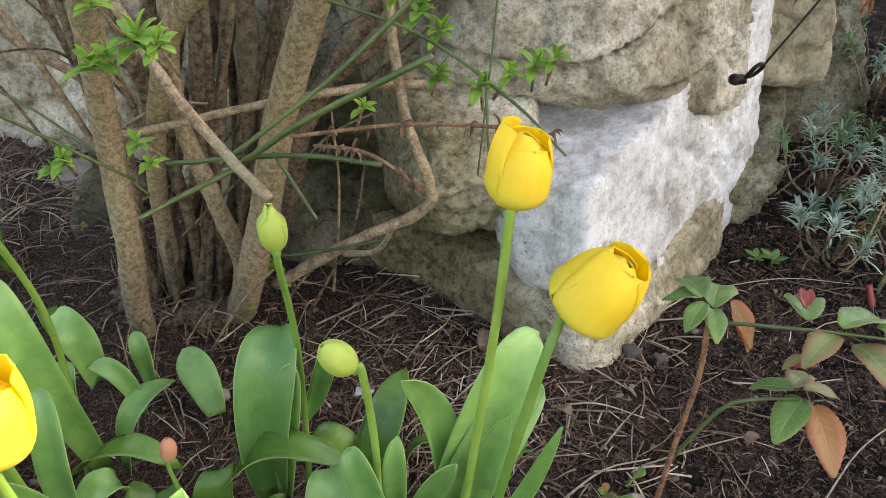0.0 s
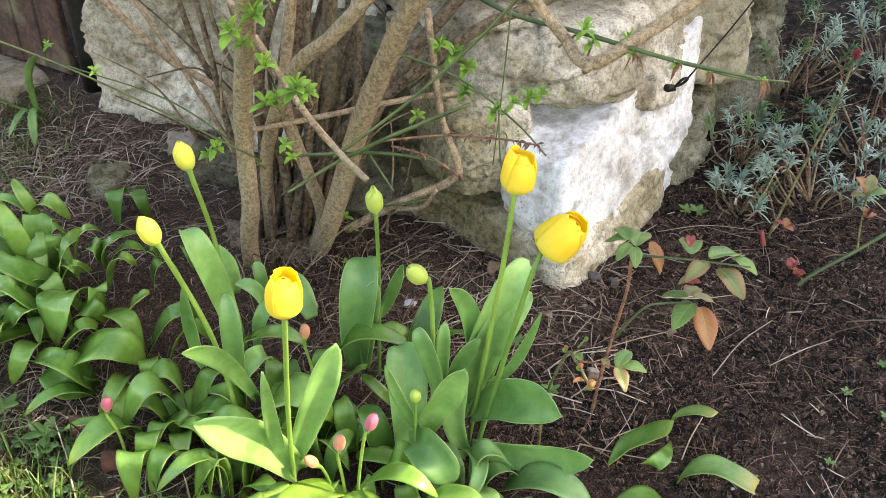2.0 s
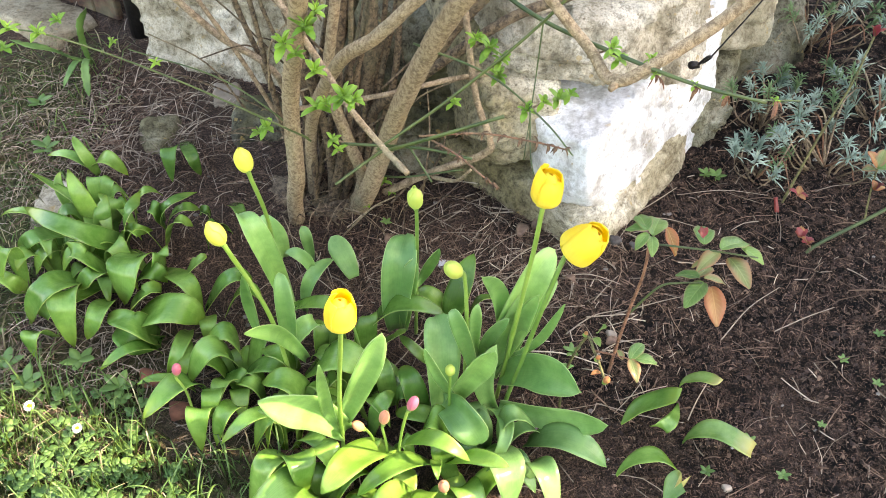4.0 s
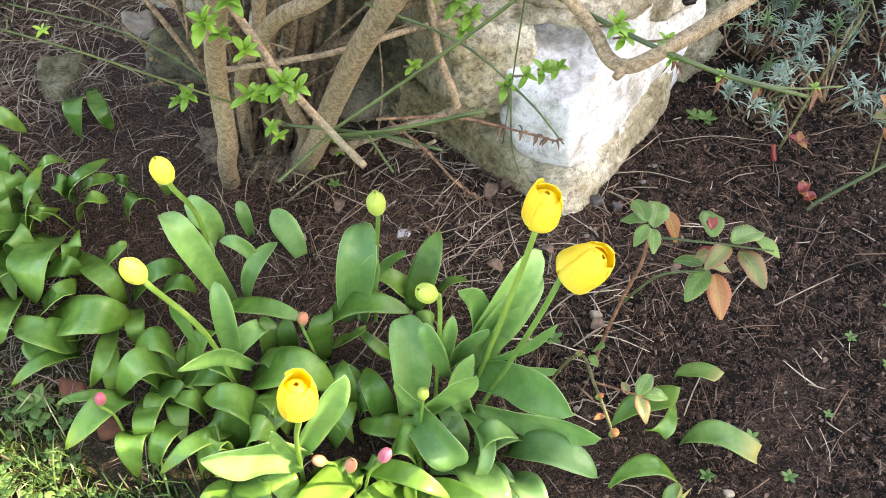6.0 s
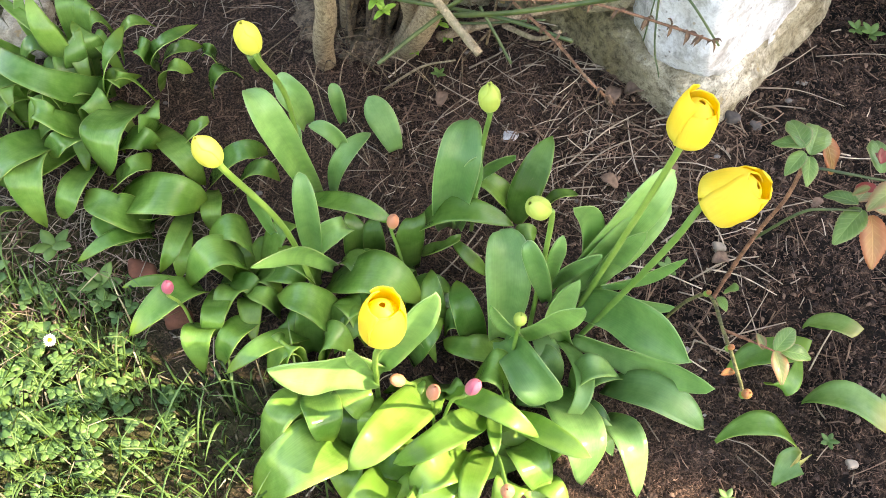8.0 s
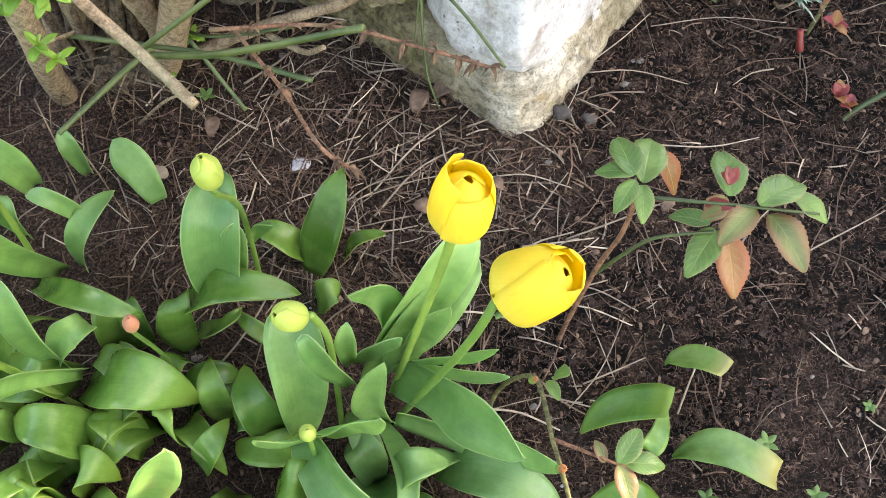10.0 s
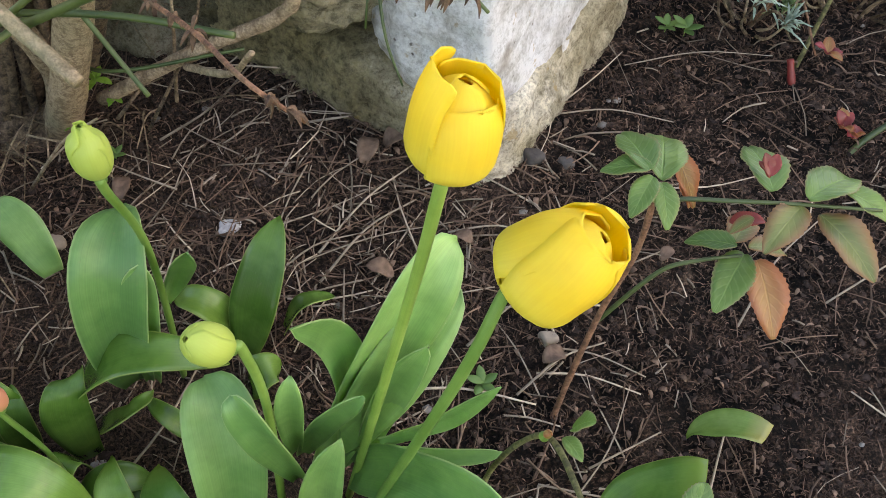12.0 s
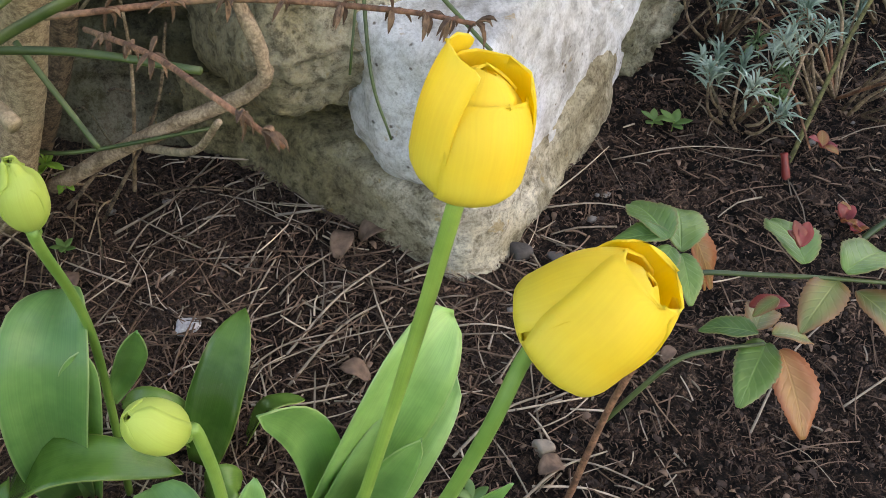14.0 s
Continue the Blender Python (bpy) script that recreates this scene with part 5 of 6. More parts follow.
clump("long dark strap leaf lying across its neighbours", (-0.336, 0.145), [
    ((-0.305, 0.141, 0.079), (-0.244, 0.110, 0.178), (-0.164, 0.103, 0.150), 0.036), ((-0.307, 0.116, 0.015), (-0.309, 0.106, 0.123), (-0.290, 0.137, 0.139), 0.034),
    ((-0.484, 0.219, 0.058), (-0.394, 0.118, 0.189), (-0.331, 0.089, 0.180), 0.025), ((-0.296, 0.141, 0.029), (-0.265, 0.103, 0.096), (-0.236, 0.123, 0.101), 0.020),
    ((-0.198, 0.107, 0.021), (-0.225, 0.112, 0.060), (-0.248, 0.142, 0.063), 0.018), ((-0.394, 0.145, -0.007), (-0.394, 0.144, 0.073), (-0.402, 0.174, 0.087), 0.034),
    ((-0.365, 0.143, -0.005), (-0.365, 0.142, 0.075), (-0.368, 0.171, 0.079), 0.027),
], DARK_STRAP)
clump("dark upright strap leaf with a pale scar", (-0.139, 0.197), [
    ((-0.149, 0.196, 0.027), (-0.124, 0.219, 0.112), (-0.094, 0.266, 0.150), 0.042), ((-0.154, 0.222, 0.030), (-0.181, 0.220, 0.088), (-0.211, 0.250, 0.070), 0.030),
    ((-0.104, 0.211, 0.032), (-0.084, 0.197, 0.092), (-0.051, 0.210, 0.076), 0.020), ((-0.149, 0.158, 0.012), (-0.135, 0.146, 0.061), (-0.117, 0.161, 0.044), 0.033),
], DARK_STRAP)
clump("glossy strap-leaved clump beside the lawn", (-0.569, 0.082), [
    ((-0.562, 0.127, 0.003), (-0.586, 0.082, 0.127), (-0.647, 0.081, 0.029), 0.044), ((-0.555, 0.153, 0.007), (-0.566, 0.132, 0.114), (-0.614, 0.143, 0.066), 0.040),
    ((-0.629, 0.096, -0.000), (-0.650, 0.031, 0.092), (-0.711, -0.009, 0.052), 0.038), ((-0.641, 0.093, -0.000), (-0.681, 0.076, 0.060), (-0.733, 0.070, 0.054), 0.017),
    ((-0.606, 0.101, -0.010), (-0.584, 0.001, 0.095), (-0.608, -0.002, 0.025), 0.031), ((-0.607, 0.038, -0.019), (-0.608, -0.026, 0.082), (-0.617, -0.036, -0.019), 0.036),
    ((-0.543, 0.050, -0.017), (-0.559, -0.027, 0.082), (-0.590, -0.032, -0.009), 0.031), ((-0.463, 0.018, -0.009), (-0.509, -0.041, 0.081), (-0.572, -0.064, 0.036), 0.025),
    ((-0.511, 0.062, -0.015), (-0.519, 0.038, 0.072), (-0.556, 0.072, 0.035), 0.029),
], STRAP_LEAF)
clump("loose strap leaves between lawn and tulips", (-0.633, 0.214), [
    ((-0.717, 0.190, 0.008), (-0.749, 0.145, 0.075), (-0.811, 0.120, 0.044), 0.021), ((-0.665, 0.239, 0.011), (-0.656, 0.132, 0.086), (-0.687, 0.107, 0.035), 0.024),
    ((-0.670, 0.212, 0.007), (-0.651, 0.127, 0.065), (-0.663, 0.109, 0.013), 0.024), ((-0.630, 0.274, 0.014), (-0.611, 0.188, 0.082), (-0.621, 0.192, 0.022), 0.027),
    ((-0.636, 0.287, 0.015), (-0.565, 0.250, 0.140), (-0.535, 0.298, 0.077), 0.030), ((-0.593, 0.276, 0.013), (-0.539, 0.238, 0.119), (-0.515, 0.256, 0.062), 0.026),
    ((-0.602, 0.110, 0.001), (-0.548, 0.067, 0.065), (-0.544, 0.071, 0.026), 0.027), ((-0.549, 0.122, 0.002), (-0.492, 0.076, 0.078), (-0.466, 0.081, 0.050), 0.031),
], STRAP_LEAF)
clump("upright glossy strap leaves at the back of a lush clump", (-0.861, 0.496), [
    ((-0.864, 0.490, 0.064), (-0.861, 0.428, 0.199), (-0.887, 0.473, 0.252), 0.032), ((-0.864, 0.510, 0.066), (-0.895, 0.477, 0.172), (-1.021, 0.604, 0.154), 0.024),
    ((-0.806, 0.457, 0.062), (-0.863, 0.352, 0.193), (-1.001, 0.481, 0.157), 0.039), ((-0.959, 0.535, 0.053), (-1.013, 0.503, 0.128), (-1.092, 0.553, 0.076), 0.018),
    ((-0.852, 0.479, 0.064), (-0.833, 0.427, 0.160), (-0.830, 0.474, 0.183), 0.031), ((-0.810, 0.469, 0.053), (-0.778, 0.390, 0.175), (-0.761, 0.478, 0.183), 0.033),
    ((-0.849, 0.521, 0.057), (-0.813, 0.450, 0.171), (-0.859, 0.518, 0.156), 0.033), ((-0.884, 0.505, 0.055), (-0.933, 0.519, 0.153), (-0.931, 0.545, 0.195), 0.020),
], STRAP_LEAF)
clump("lush clump of broad glossy strap leaves", (-0.815, 0.335), [
    ((-0.822, 0.377, 0.055), (-0.833, 0.286, 0.176), (-0.886, 0.344, 0.171), 0.038), ((-0.758, 0.396, 0.085), (-0.759, 0.263, 0.171), (-0.786, 0.274, 0.063), 0.062),
    ((-0.824, 0.368, 0.054), (-0.820, 0.268, 0.154), (-0.877, 0.299, 0.087), 0.038), ((-0.875, 0.366, 0.044), (-0.902, 0.229, 0.159), (-0.975, 0.268, 0.030), 0.046),
    ((-0.892, 0.334, 0.040), (-0.871, 0.209, 0.148), (-0.877, 0.199, 0.027), 0.046), ((-0.825, 0.312, 0.039), (-0.812, 0.200, 0.116), (-0.852, 0.208, 0.038), 0.033),
    ((-0.782, 0.341, 0.050), (-0.721, 0.282, 0.140), (-0.704, 0.310, 0.082), 0.034), ((-0.779, 0.278, 0.034), (-0.726, 0.219, 0.133), (-0.706, 0.277, 0.108), 0.037),
    ((-0.774, 0.247, 0.030), (-0.666, 0.174, 0.142), (-0.624, 0.217, 0.056), 0.056),
], STRAP_LEAF)
clump("smaller clump of glossy strap leaves", (-0.743, 0.462), [
    ((-0.800, 0.526, 0.058), (-0.767, 0.507, 0.156), (-0.736, 0.542, 0.119), 0.027), ((-0.744, 0.523, 0.057), (-0.736, 0.460, 0.150), (-0.767, 0.526, 0.098), 0.029),
    ((-0.736, 0.513, 0.056), (-0.707, 0.454, 0.159), (-0.662, 0.537, 0.127), 0.030), ((-0.734, 0.522, 0.057), (-0.686, 0.469, 0.140), (-0.659, 0.519, 0.095), 0.024),
    ((-0.726, 0.466, 0.051), (-0.688, 0.422, 0.144), (-0.664, 0.449, 0.107), 0.029), ((-0.724, 0.377, 0.041), (-0.706, 0.303, 0.151), (-0.700, 0.360, 0.138), 0.032),
    ((-0.692, 0.351, 0.036), (-0.649, 0.304, 0.118), (-0.620, 0.323, 0.140), 0.039), ((-0.731, 0.385, 0.042), (-0.652, 0.255, 0.132), (-0.639, 0.272, 0.034), 0.034),
    ((-0.796, 0.497, 0.055), (-0.770, 0.388, 0.155), (-0.746, 0.440, 0.109), 0.028),
], STRAP_LEAF)
clump("arching strap leaves at the lawn's edge", (-0.877, 0.351), [
    ((-0.720, 0.217, 0.022), (-0.743, 0.164, 0.117), (-0.803, 0.221, 0.088), 0.047), ((-0.714, 0.209, 0.021), (-0.761, 0.164, 0.079), (-0.776, 0.255, 0.061), 0.039),
    ((-0.926, 0.236, 0.019), (-0.931, 0.165, 0.101), (-0.942, 0.176, 0.022), 0.034), ((-1.011, 0.369, 0.028), (-1.011, 0.355, 0.156), (-1.029, 0.334, 0.084), 0.044),
    ((-1.007, 0.372, 0.028), (-1.015, 0.328, 0.094), (-1.084, 0.407, 0.066), 0.028), ((-0.929, 0.511, 0.053), (-0.955, 0.391, 0.153), (-1.021, 0.433, 0.082), 0.033),
    ((-0.929, 0.453, 0.049), (-0.943, 0.373, 0.122), (-0.982, 0.379, 0.060), 0.033), ((-0.817, 0.442, 0.051), (-0.833, 0.376, 0.145), (-0.875, 0.387, 0.096), 0.035),
    ((-0.838, 0.355, 0.043), (-0.898, 0.232, 0.110), (-0.941, 0.261, 0.051), 0.033),
], STRAP_LEAF)
clump("young strap-leaved plant in dry soil", (-0.916, 0.708), [
    ((-0.912, 0.702, 0.068), (-0.930, 0.693, 0.136), (-0.958, 0.741, 0.148), 0.022), ((-0.912, 0.702, 0.068), (-0.959, 0.711, 0.116), (-1.030, 0.749, 0.094), 0.020),
    ((-0.923, 0.720, 0.069), (-0.877, 0.677, 0.128), (-0.843, 0.688, 0.070), 0.032),
], STRAP_LEAF)
clump("two dark drooping strap leaves", (-0.734, 0.777), [
    ((-0.744, 0.767, 0.082), (-0.736, 0.669, 0.141), (-0.741, 0.667, 0.061), 0.031), ((-0.724, 0.787, 0.084), (-0.685, 0.656, 0.140), (-0.679, 0.682, 0.064), 0.026),
], DARK_STRAP)
clump("dark strap leaves beside the shrub", (-0.616, 0.528), [
    ((-0.645, 0.527, 0.056), (-0.641, 0.490, 0.111), (-0.662, 0.524, 0.085), 0.023), ((-0.601, 0.487, 0.051), (-0.619, 0.432, 0.124), (-0.641, 0.445, 0.046), 0.026),
    ((-0.602, 0.570, 0.061), (-0.571, 0.489, 0.112), (-0.568, 0.490, 0.062), 0.023),
], DARK_STRAP)
for root, mid, end, w in (
    ((0.14, -0.07, 0.02), (0.18, -0.06, 0.06), (0.23, -0.08, 0.10), 0.035),
    ((0.11, -0.17, 0.01), (0.16, -0.16, 0.05), (0.21, -0.18, 0.03), 0.032),
    ((0.24, -0.12, 0.02), (0.28, -0.13, 0.06), (0.34, -0.17, 0.05), 0.036),
    ((0.18, -0.23, 0.00), (0.20, -0.21, 0.03), (0.21, -0.21, 0.04), 0.03),
    ((0.26, -0.01, 0.04), (0.28, -0.02, 0.07), (0.31, -0.05, 0.09), 0.03),
    ((0.25, -0.04, 0.03), (0.21, -0.11, 0.07), (0.19, -0.10, 0.05), 0.02),
):
    worn = w in (0.03, 0.036)
    clump("single strap leaf with a clipped yellowed tip on bare soil" if worn else "single broad green strap leaf arching over bare soil", root[:2], [(root, mid, end, w)], CUT_LEAF if worn else STRAP_LEAF, "cut", "clipped_leaf", 0.35)

# ---- low leaves that fill the heart of the bed ----
def fill(label, at, count, reach, height, width, material=None, seed=1):
    """A full clump whose leaves rise from one heart and arch over."""
    rnd = random.Random(seed)
    rows = []
    for k in range(count):
        a = 2 * math.pi * (k + rnd.random()) / count
        r, h, z = reach * rnd.uniform(0.5, 1.15), height * rnd.uniform(0.6, 1.25), rise(*at)
        c, d = math.cos(a), math.sin(a)
        rows.append(((at[0] + 0.02 * c, at[1] + 0.02 * d, z), (at[0] + r * 0.55 * c, at[1] + r * 0.55 * d, z + h), (at[0] + r * c, at[1] + r * d, z + h * rnd.uniform(0.2, 0.8)), width * rnd.uniform(0.7, 1.05)))
    return clump(label, at, rows, material)


fill("low glossy leaves in the middle of the bed", (-0.34, 0.05), 8, 0.11, 0.09, 0.034, DARK_STRAP, 3)
fill("low green leaves behind the yellow tulip", (-0.46, -0.02), 8, 0.11, 0.09, 0.036, None, 5)
fill("low broad leaves at the bed's front", (-0.4, -0.17), 7, 0.12, 0.07, 0.04, None, 11)
fill("low sunlit leaves at the bed's front edge", (-0.27, -0.21), 6, 0.11, 0.06, 0.036, SUN_TINT_LEAF, 14)
fill("low leaves in a sunlit tint at the bed's front corner", (-0.16, -0.2), 6, 0.1, 0.06, 0.036, SUN_TINT_LEAF, 17)
fill("low leaves under the nodding tulip", (-0.1, -0.09), 6, 0.1, 0.07, 0.036, BLUE_STRAP, 21)
fill("low glossy leaves between lawn and tulips", (-0.55, 0.1), 7, 0.11, 0.08, 0.034, None, 23)
fill("low leaves in the heart of the lush clump", (-0.83, 0.37), 10, 0.12, 0.11, 0.036, None, 27)
fill("low leaves at the back of the lush clump", (-0.86, 0.5), 8, 0.1, 0.11, 0.03, None, 29)
fill("low leaves at the lush clump's far side", (-0.95, 0.42), 8, 0.1, 0.1, 0.034, None, 31)


# ---- roses ----
def leaflet(parent, at, way, size, material, droop=0.15):
    at, way = Vector(at), Vector(way).normalized()
    t = at + way * size + Vector((0, 0, -droop * size))
    m = at + way * size * 0.5 + Vector((0, 0, 0.05 * size))
    return part("leaf", blade_mesh(at, m, t, size * 0.58, material, 0.34, "rose", 26, 4, random.uniform(-12, 12), 0.04, "leaf", 0.0006), parent)


def build_roses():
    r1 = thing("rose_bush", (0.144, 0.02, 0.02), "young rose shoot with green and bronze leaves on a brown cane", "rose", "roses in the bed")
    tube("cane", [(0.14, 0.05, 0.005), (0.15, 0.055, 0.09), (0.165, 0.06, 0.19), (0.173, 0.05, 0.28), (0.173, 0.05, 0.355)], 0.0032, 0.0027, RED_TWIG, r1, 9, 9, 0.2, 90, "brown thorny cane")
    tube("shoot", [(0.165, 0.062, 0.17), (0.207, 0.058, 0.235), (0.242, 0.056, 0.245), (0.283, 0.053, 0.245)], 0.0024, 0.0016, GREEN_STEM, r1, 7, 8)
    tube("shoot", [(0.178, 0.043, 0.335), (0.185, 0.043, 0.35), (0.227, 0.031, 0.352), (0.256, 0.023, 0.352), (0.283, 0.015, 0.352), (0.342, 0.0, 0.348)], 0.0022, 0.0014, GREEN_STEM, r1, 7, 8)
    for way, mat, at, size in (
        ((-0.87, 0.41, -0.27), ROSE_LEAF, (0.170, 0.061, 0.370), 0.038), ((0.03, 0.98, -0.18), ROSE_LEAF, (0.167, 0.059, 0.370), 0.055),
        ((0.45, 0.88, -0.15), ROSE_LEAF, (0.178, 0.056, 0.360), 0.067), ((-0.69, -0.67, -0.28), ROSE_LEAF, (0.170, 0.056, 0.365), 0.037),
        ((-0.20, -0.94, -0.27), ROSE_LEAF, (0.177, 0.053, 0.360), 0.037), ((0.32, -0.59, -0.74), ROSE_COPPER, (0.220, 0.107, 0.330), 0.048),
        ((0.26, -0.48, -0.84), ROSE_COPPER, (0.227, 0.108, 0.320), 0.043), ((0.23, 0.96, -0.16), ROSE_LEAF, (0.258, 0.027, 0.360), 0.063),
        ((0.92, 0.37, -0.16), ROSE_LEAF, (0.281, 0.014, 0.360), 0.065), ((0.72, -0.65, -0.24), ROSE_LEAF, (0.322, 0.023, 0.350), 0.042),
        ((-0.82, -0.53, -0.20), ROSE_RED, (0.281, 0.016, 0.350), 0.051), ((0.29, -0.94, -0.16), ROSE_RED, (0.298, 0.012, 0.340), 0.063),
        ((-0.79, 0.56, -0.23), ROSE_LEAF, (0.280, 0.060, 0.250), 0.044), ((-0.71, -0.68, -0.16), ROSE_LEAF, (0.289, 0.057, 0.240), 0.063),
        ((0.02, -0.85, -0.53), ROSE_COPPER, (0.300, 0.052, 0.235), 0.068), ((0.70, 0.68, -0.20), ROSE_RED, (0.279, 0.064, 0.250), 0.051),
        ((0.95, -0.16, -0.26), ROSE_RED, (0.283, 0.050, 0.260), 0.040), ((-0.88, -0.11, -0.47), ROSE_RED, (0.274, 0.050, 0.300), 0.022),
        ((-0.01, 0.76, 0.65), SHOOT_RED, (0.255, 0.034, 0.370), 0.019), ((0.49, 0.60, 0.63), SHOOT_RED, (0.255, 0.034, 0.370), 0.019),
        ((-0.52, 0.47, 0.72), SHOOT_RED, (0.258, 0.037, 0.365), 0.017), ((0.76, -0.50, 0.41), SHOOT_RED, (0.273, 0.073, 0.270), 0.030),
    ):
        leaflet(r1, at, way, size, mat, 0.08)
    r2 = thing("rose_bush", (0.02, -0.02, 0.01), "thin rose shoot with red buds and few leaves", "rose", "roses in the bed")
    tube("cane", [(0.03, -0.04, 0.0), (0.03, -0.05, 0.15), (0.045, -0.09, 0.28), (0.035, -0.17, 0.34), (0.03, -0.24, 0.37), (0.026, -0.267, 0.384)], 0.0026, 0.0018, CANE, r2, 8, 9, 0.22, 120, "olive-brown thorny shoot")
    tube("shoot", [(0.035, -0.17, 0.34), (0.06, -0.19, 0.35), (0.08, -0.205, 0.355)], 0.0018, 0.0012, RED_TWIG, r2, 6, 5)
    for at, s in (((0.026, -0.267, 0.384), 0.010), ((0.032, -0.2, 0.355), 0.007), ((0.04, -0.1, 0.3), 0.006)):
        flower(r2, at, (0.2, -0.3, 1), s * 1.4, s * 0.5, ROSE_COPPER, 0.2, 70, 0, 0, "bud_scale")
    for at, way, s, mat in (((0.06, -0.1, 0.3), (0.3, -0.3, 0.9), 0.03, ROSE_LEAF), ((0.055, -0.1, 0.29), (0.2, -0.8, 0.2), 0.022, ROSE_LEAF), ((0.08, -0.205, 0.355), (0.6, 0.6, 0.2), 0.036, ROSE_LEAF), ((0.08, -0.205, 0.355), (0.1, -0.8, -0.2), 0.034, ROSE_RED), ((0.085, -0.205, 0.355), (0.9, -0.2, 0), 0.034, ROSE_LEAF), ((0.07, -0.2, 0.35), (-0.1, 0.9, 0.1), 0.02, ROSE_RED), ((0.03, -0.23, 0.36), (-0.7, -0.2, 0.2), 0.016, ROSE_COPPER)):
        leaflet(r2, at, way, s, mat)
    r3 = thing("rose_bush", (0.62, 0.25, 0.08), "arching rose cane with dark red new shoots", "rose", "roses in the bed")
    tube("cane", [(0.58, 0.275, 0.07), (0.62, 0.288, 0.1), (0.71, 0.305, 0.14), (0.8, 0.325, 0.18), (0.95, 0.36, 0.24)], 0.0042, 0.0036, GREEN_STEM, r3, 8, 8, 0.08, 60)
    for at in ((0.6, 0.29, 0.1), (0.585, 0.3, 0.11), (0.73, 0.33, 0.2), (0.61, 0.4, 0.14)):
        for k in range(6):
            leaflet(r3, at, (random.uniform(-1, 1), random.uniform(-1, 1), random.uniform(0, 1)), random.uniform(0.016, 0.028), SHOOT_RED if k % 2 else ROSE_COPPER)
    for at, way, s, mat in (((0.736, 0.36, 0.235), (-0.3, 0.5, 0.6), 0.042, ROSE_COPPER), ((0.736, 0.36, 0.235), (0.4, 0.5, 0.6), 0.045, ROSE_RED), ((0.736, 0.355, 0.235), (0.8, -0.3, 0.3), 0.042, ROSE_LEAF), ((0.736, 0.355, 0.23), (-0.8, -0.1, 0.3), 0.04, ROSE_RED)):
        leaflet(r3, at, way, s, mat)
    tube("shoot", [(0.715, 0.306, 0.142), (0.725, 0.335, 0.19), (0.736, 0.358, 0.235)], 0.0022, 0.0016, CANE, r3, 6, 5)
    tube("shoot", [(0.59, 0.42, 0.1), (0.66, 0.48, 0.22), (0.72, 0.52, 0.33), (0.76, 0.56, 0.42)], 0.0032, 0.0022, CANE, r3, 7, 6, 0.1, 80, "upright olive shoot tipped with dark red")
    for way in ((0.2, 0.1, 1), (-0.4, 0.1, 0.9), (0.5, -0.3, 0.8)):
        leaflet(r3, (0.76, 0.56, 0.42), way, 0.03, SHOOT_RED)
    # stump of an old red cane in the lavender
    single("cane_stump", mesh_of("cane_stump", *tube_data([(0.575, 0.39, 0.08), (0.572, 0.397, 0.105), (0.568, 0.41, 0.13)], 0.006, 0.0045, 9, 5, 0.2, 80)[:2], SHOOT_RED), "short red cane stump beside the lavender", "stump")


build_roses()


# ---- lavender ----
def build_lavender(at, count, reach, height, label, seed):
    rnd = random.Random(seed)
    lav = thing("lavender_bush", (at[0], at[1], rise(*at)), label, "lavender", "lavender bushes")
    for k in range(count):
        a, r = rnd.uniform(0, 2 * math.pi), reach * math.sqrt(rnd.random())
        e = Vector((at[0] + r * math.cos(a), at[1] + r * math.sin(a), rise(*at) + height * rnd.uniform(0.35, 1.0) * (1.1 - 0.5 * r / reach)))
        b = Vector((at[0] + 0.3 * (e.x - at[0]), at[1] + 0.3 * (e.y - at[1]), rise(*at)))
        mid = (b + e) / 2 + Vector((rnd.uniform(-0.02, 0.02), rnd.uniform(-0.02, 0.02), -0.01))
        pcs = []
        d = (e - mid).normalized()
        s = d.orthogonal().normalized()
        for j in range(32):
            u = 0.45 + 0.55 * (j / 31) ** 0.6
            p = mid + (e - mid) * u
            o = (Matrix.Rotation(j * 2.4 + rnd.random(), 3, d) @ s) * rnd.uniform(0.4, 1.1) + d * (0.2 + rnd.uniform(0.3, 1.1) * u) + Vector((rnd.uniform(-0.6, 0.6), rnd.uniform(-0.6, 0.6), rnd.uniform(-0.5, 0.3)))
            o.normalize()
            ln = rnd.uniform(0.014, 0.038) * (1.15 - 0.5 * j / 31)
            pcs.append(raw_leaf(p, p + o * ln * 0.5 + Vector((0, 0, 0.004)), p + o * ln, 0.0036, 0.3, 3, 2, 0.0006))
        v, f, uv = joined(pcs)
        woody = tube("stem", [b, mid, e], 0.0026, 0.0012, DARK_BARK if rnd.random() < 0.6 else TWIG, lav, 5, 4)
        part("sprig", mesh_of("sprig", v, f, SILVER if rnd.random() < 0.72 else LAVENDER_GREEN, True, uv), woody)
    for k in range(count // 2):  # bare woody stems that sprawl and droop
        a, r = rnd.uniform(0, 2 * math.pi), reach * rnd.uniform(0.7, 1.2)
        b = Vector((at[0], at[1], rise(*at)))
        e = Vector((at[0] + r * math.cos(a), at[1] + r * math.sin(a), 0))
        e.z = rise(e.x, e.y) + height * rnd.uniform(0.0, 0.45)
        m = b + (e - b) * 0.5 + Vector((rnd.uniform(-0.03, 0.03), rnd.uniform(-0.03, 0.03), height * rnd.uniform(0.2, 0.45)))
        tube("dry_stem", [b, m, e], 0.0026, 0.0014, rnd.choice((TWIG, RED_TWIG, DARK_BARK)), lav, 5, 6, 0.2, 90)


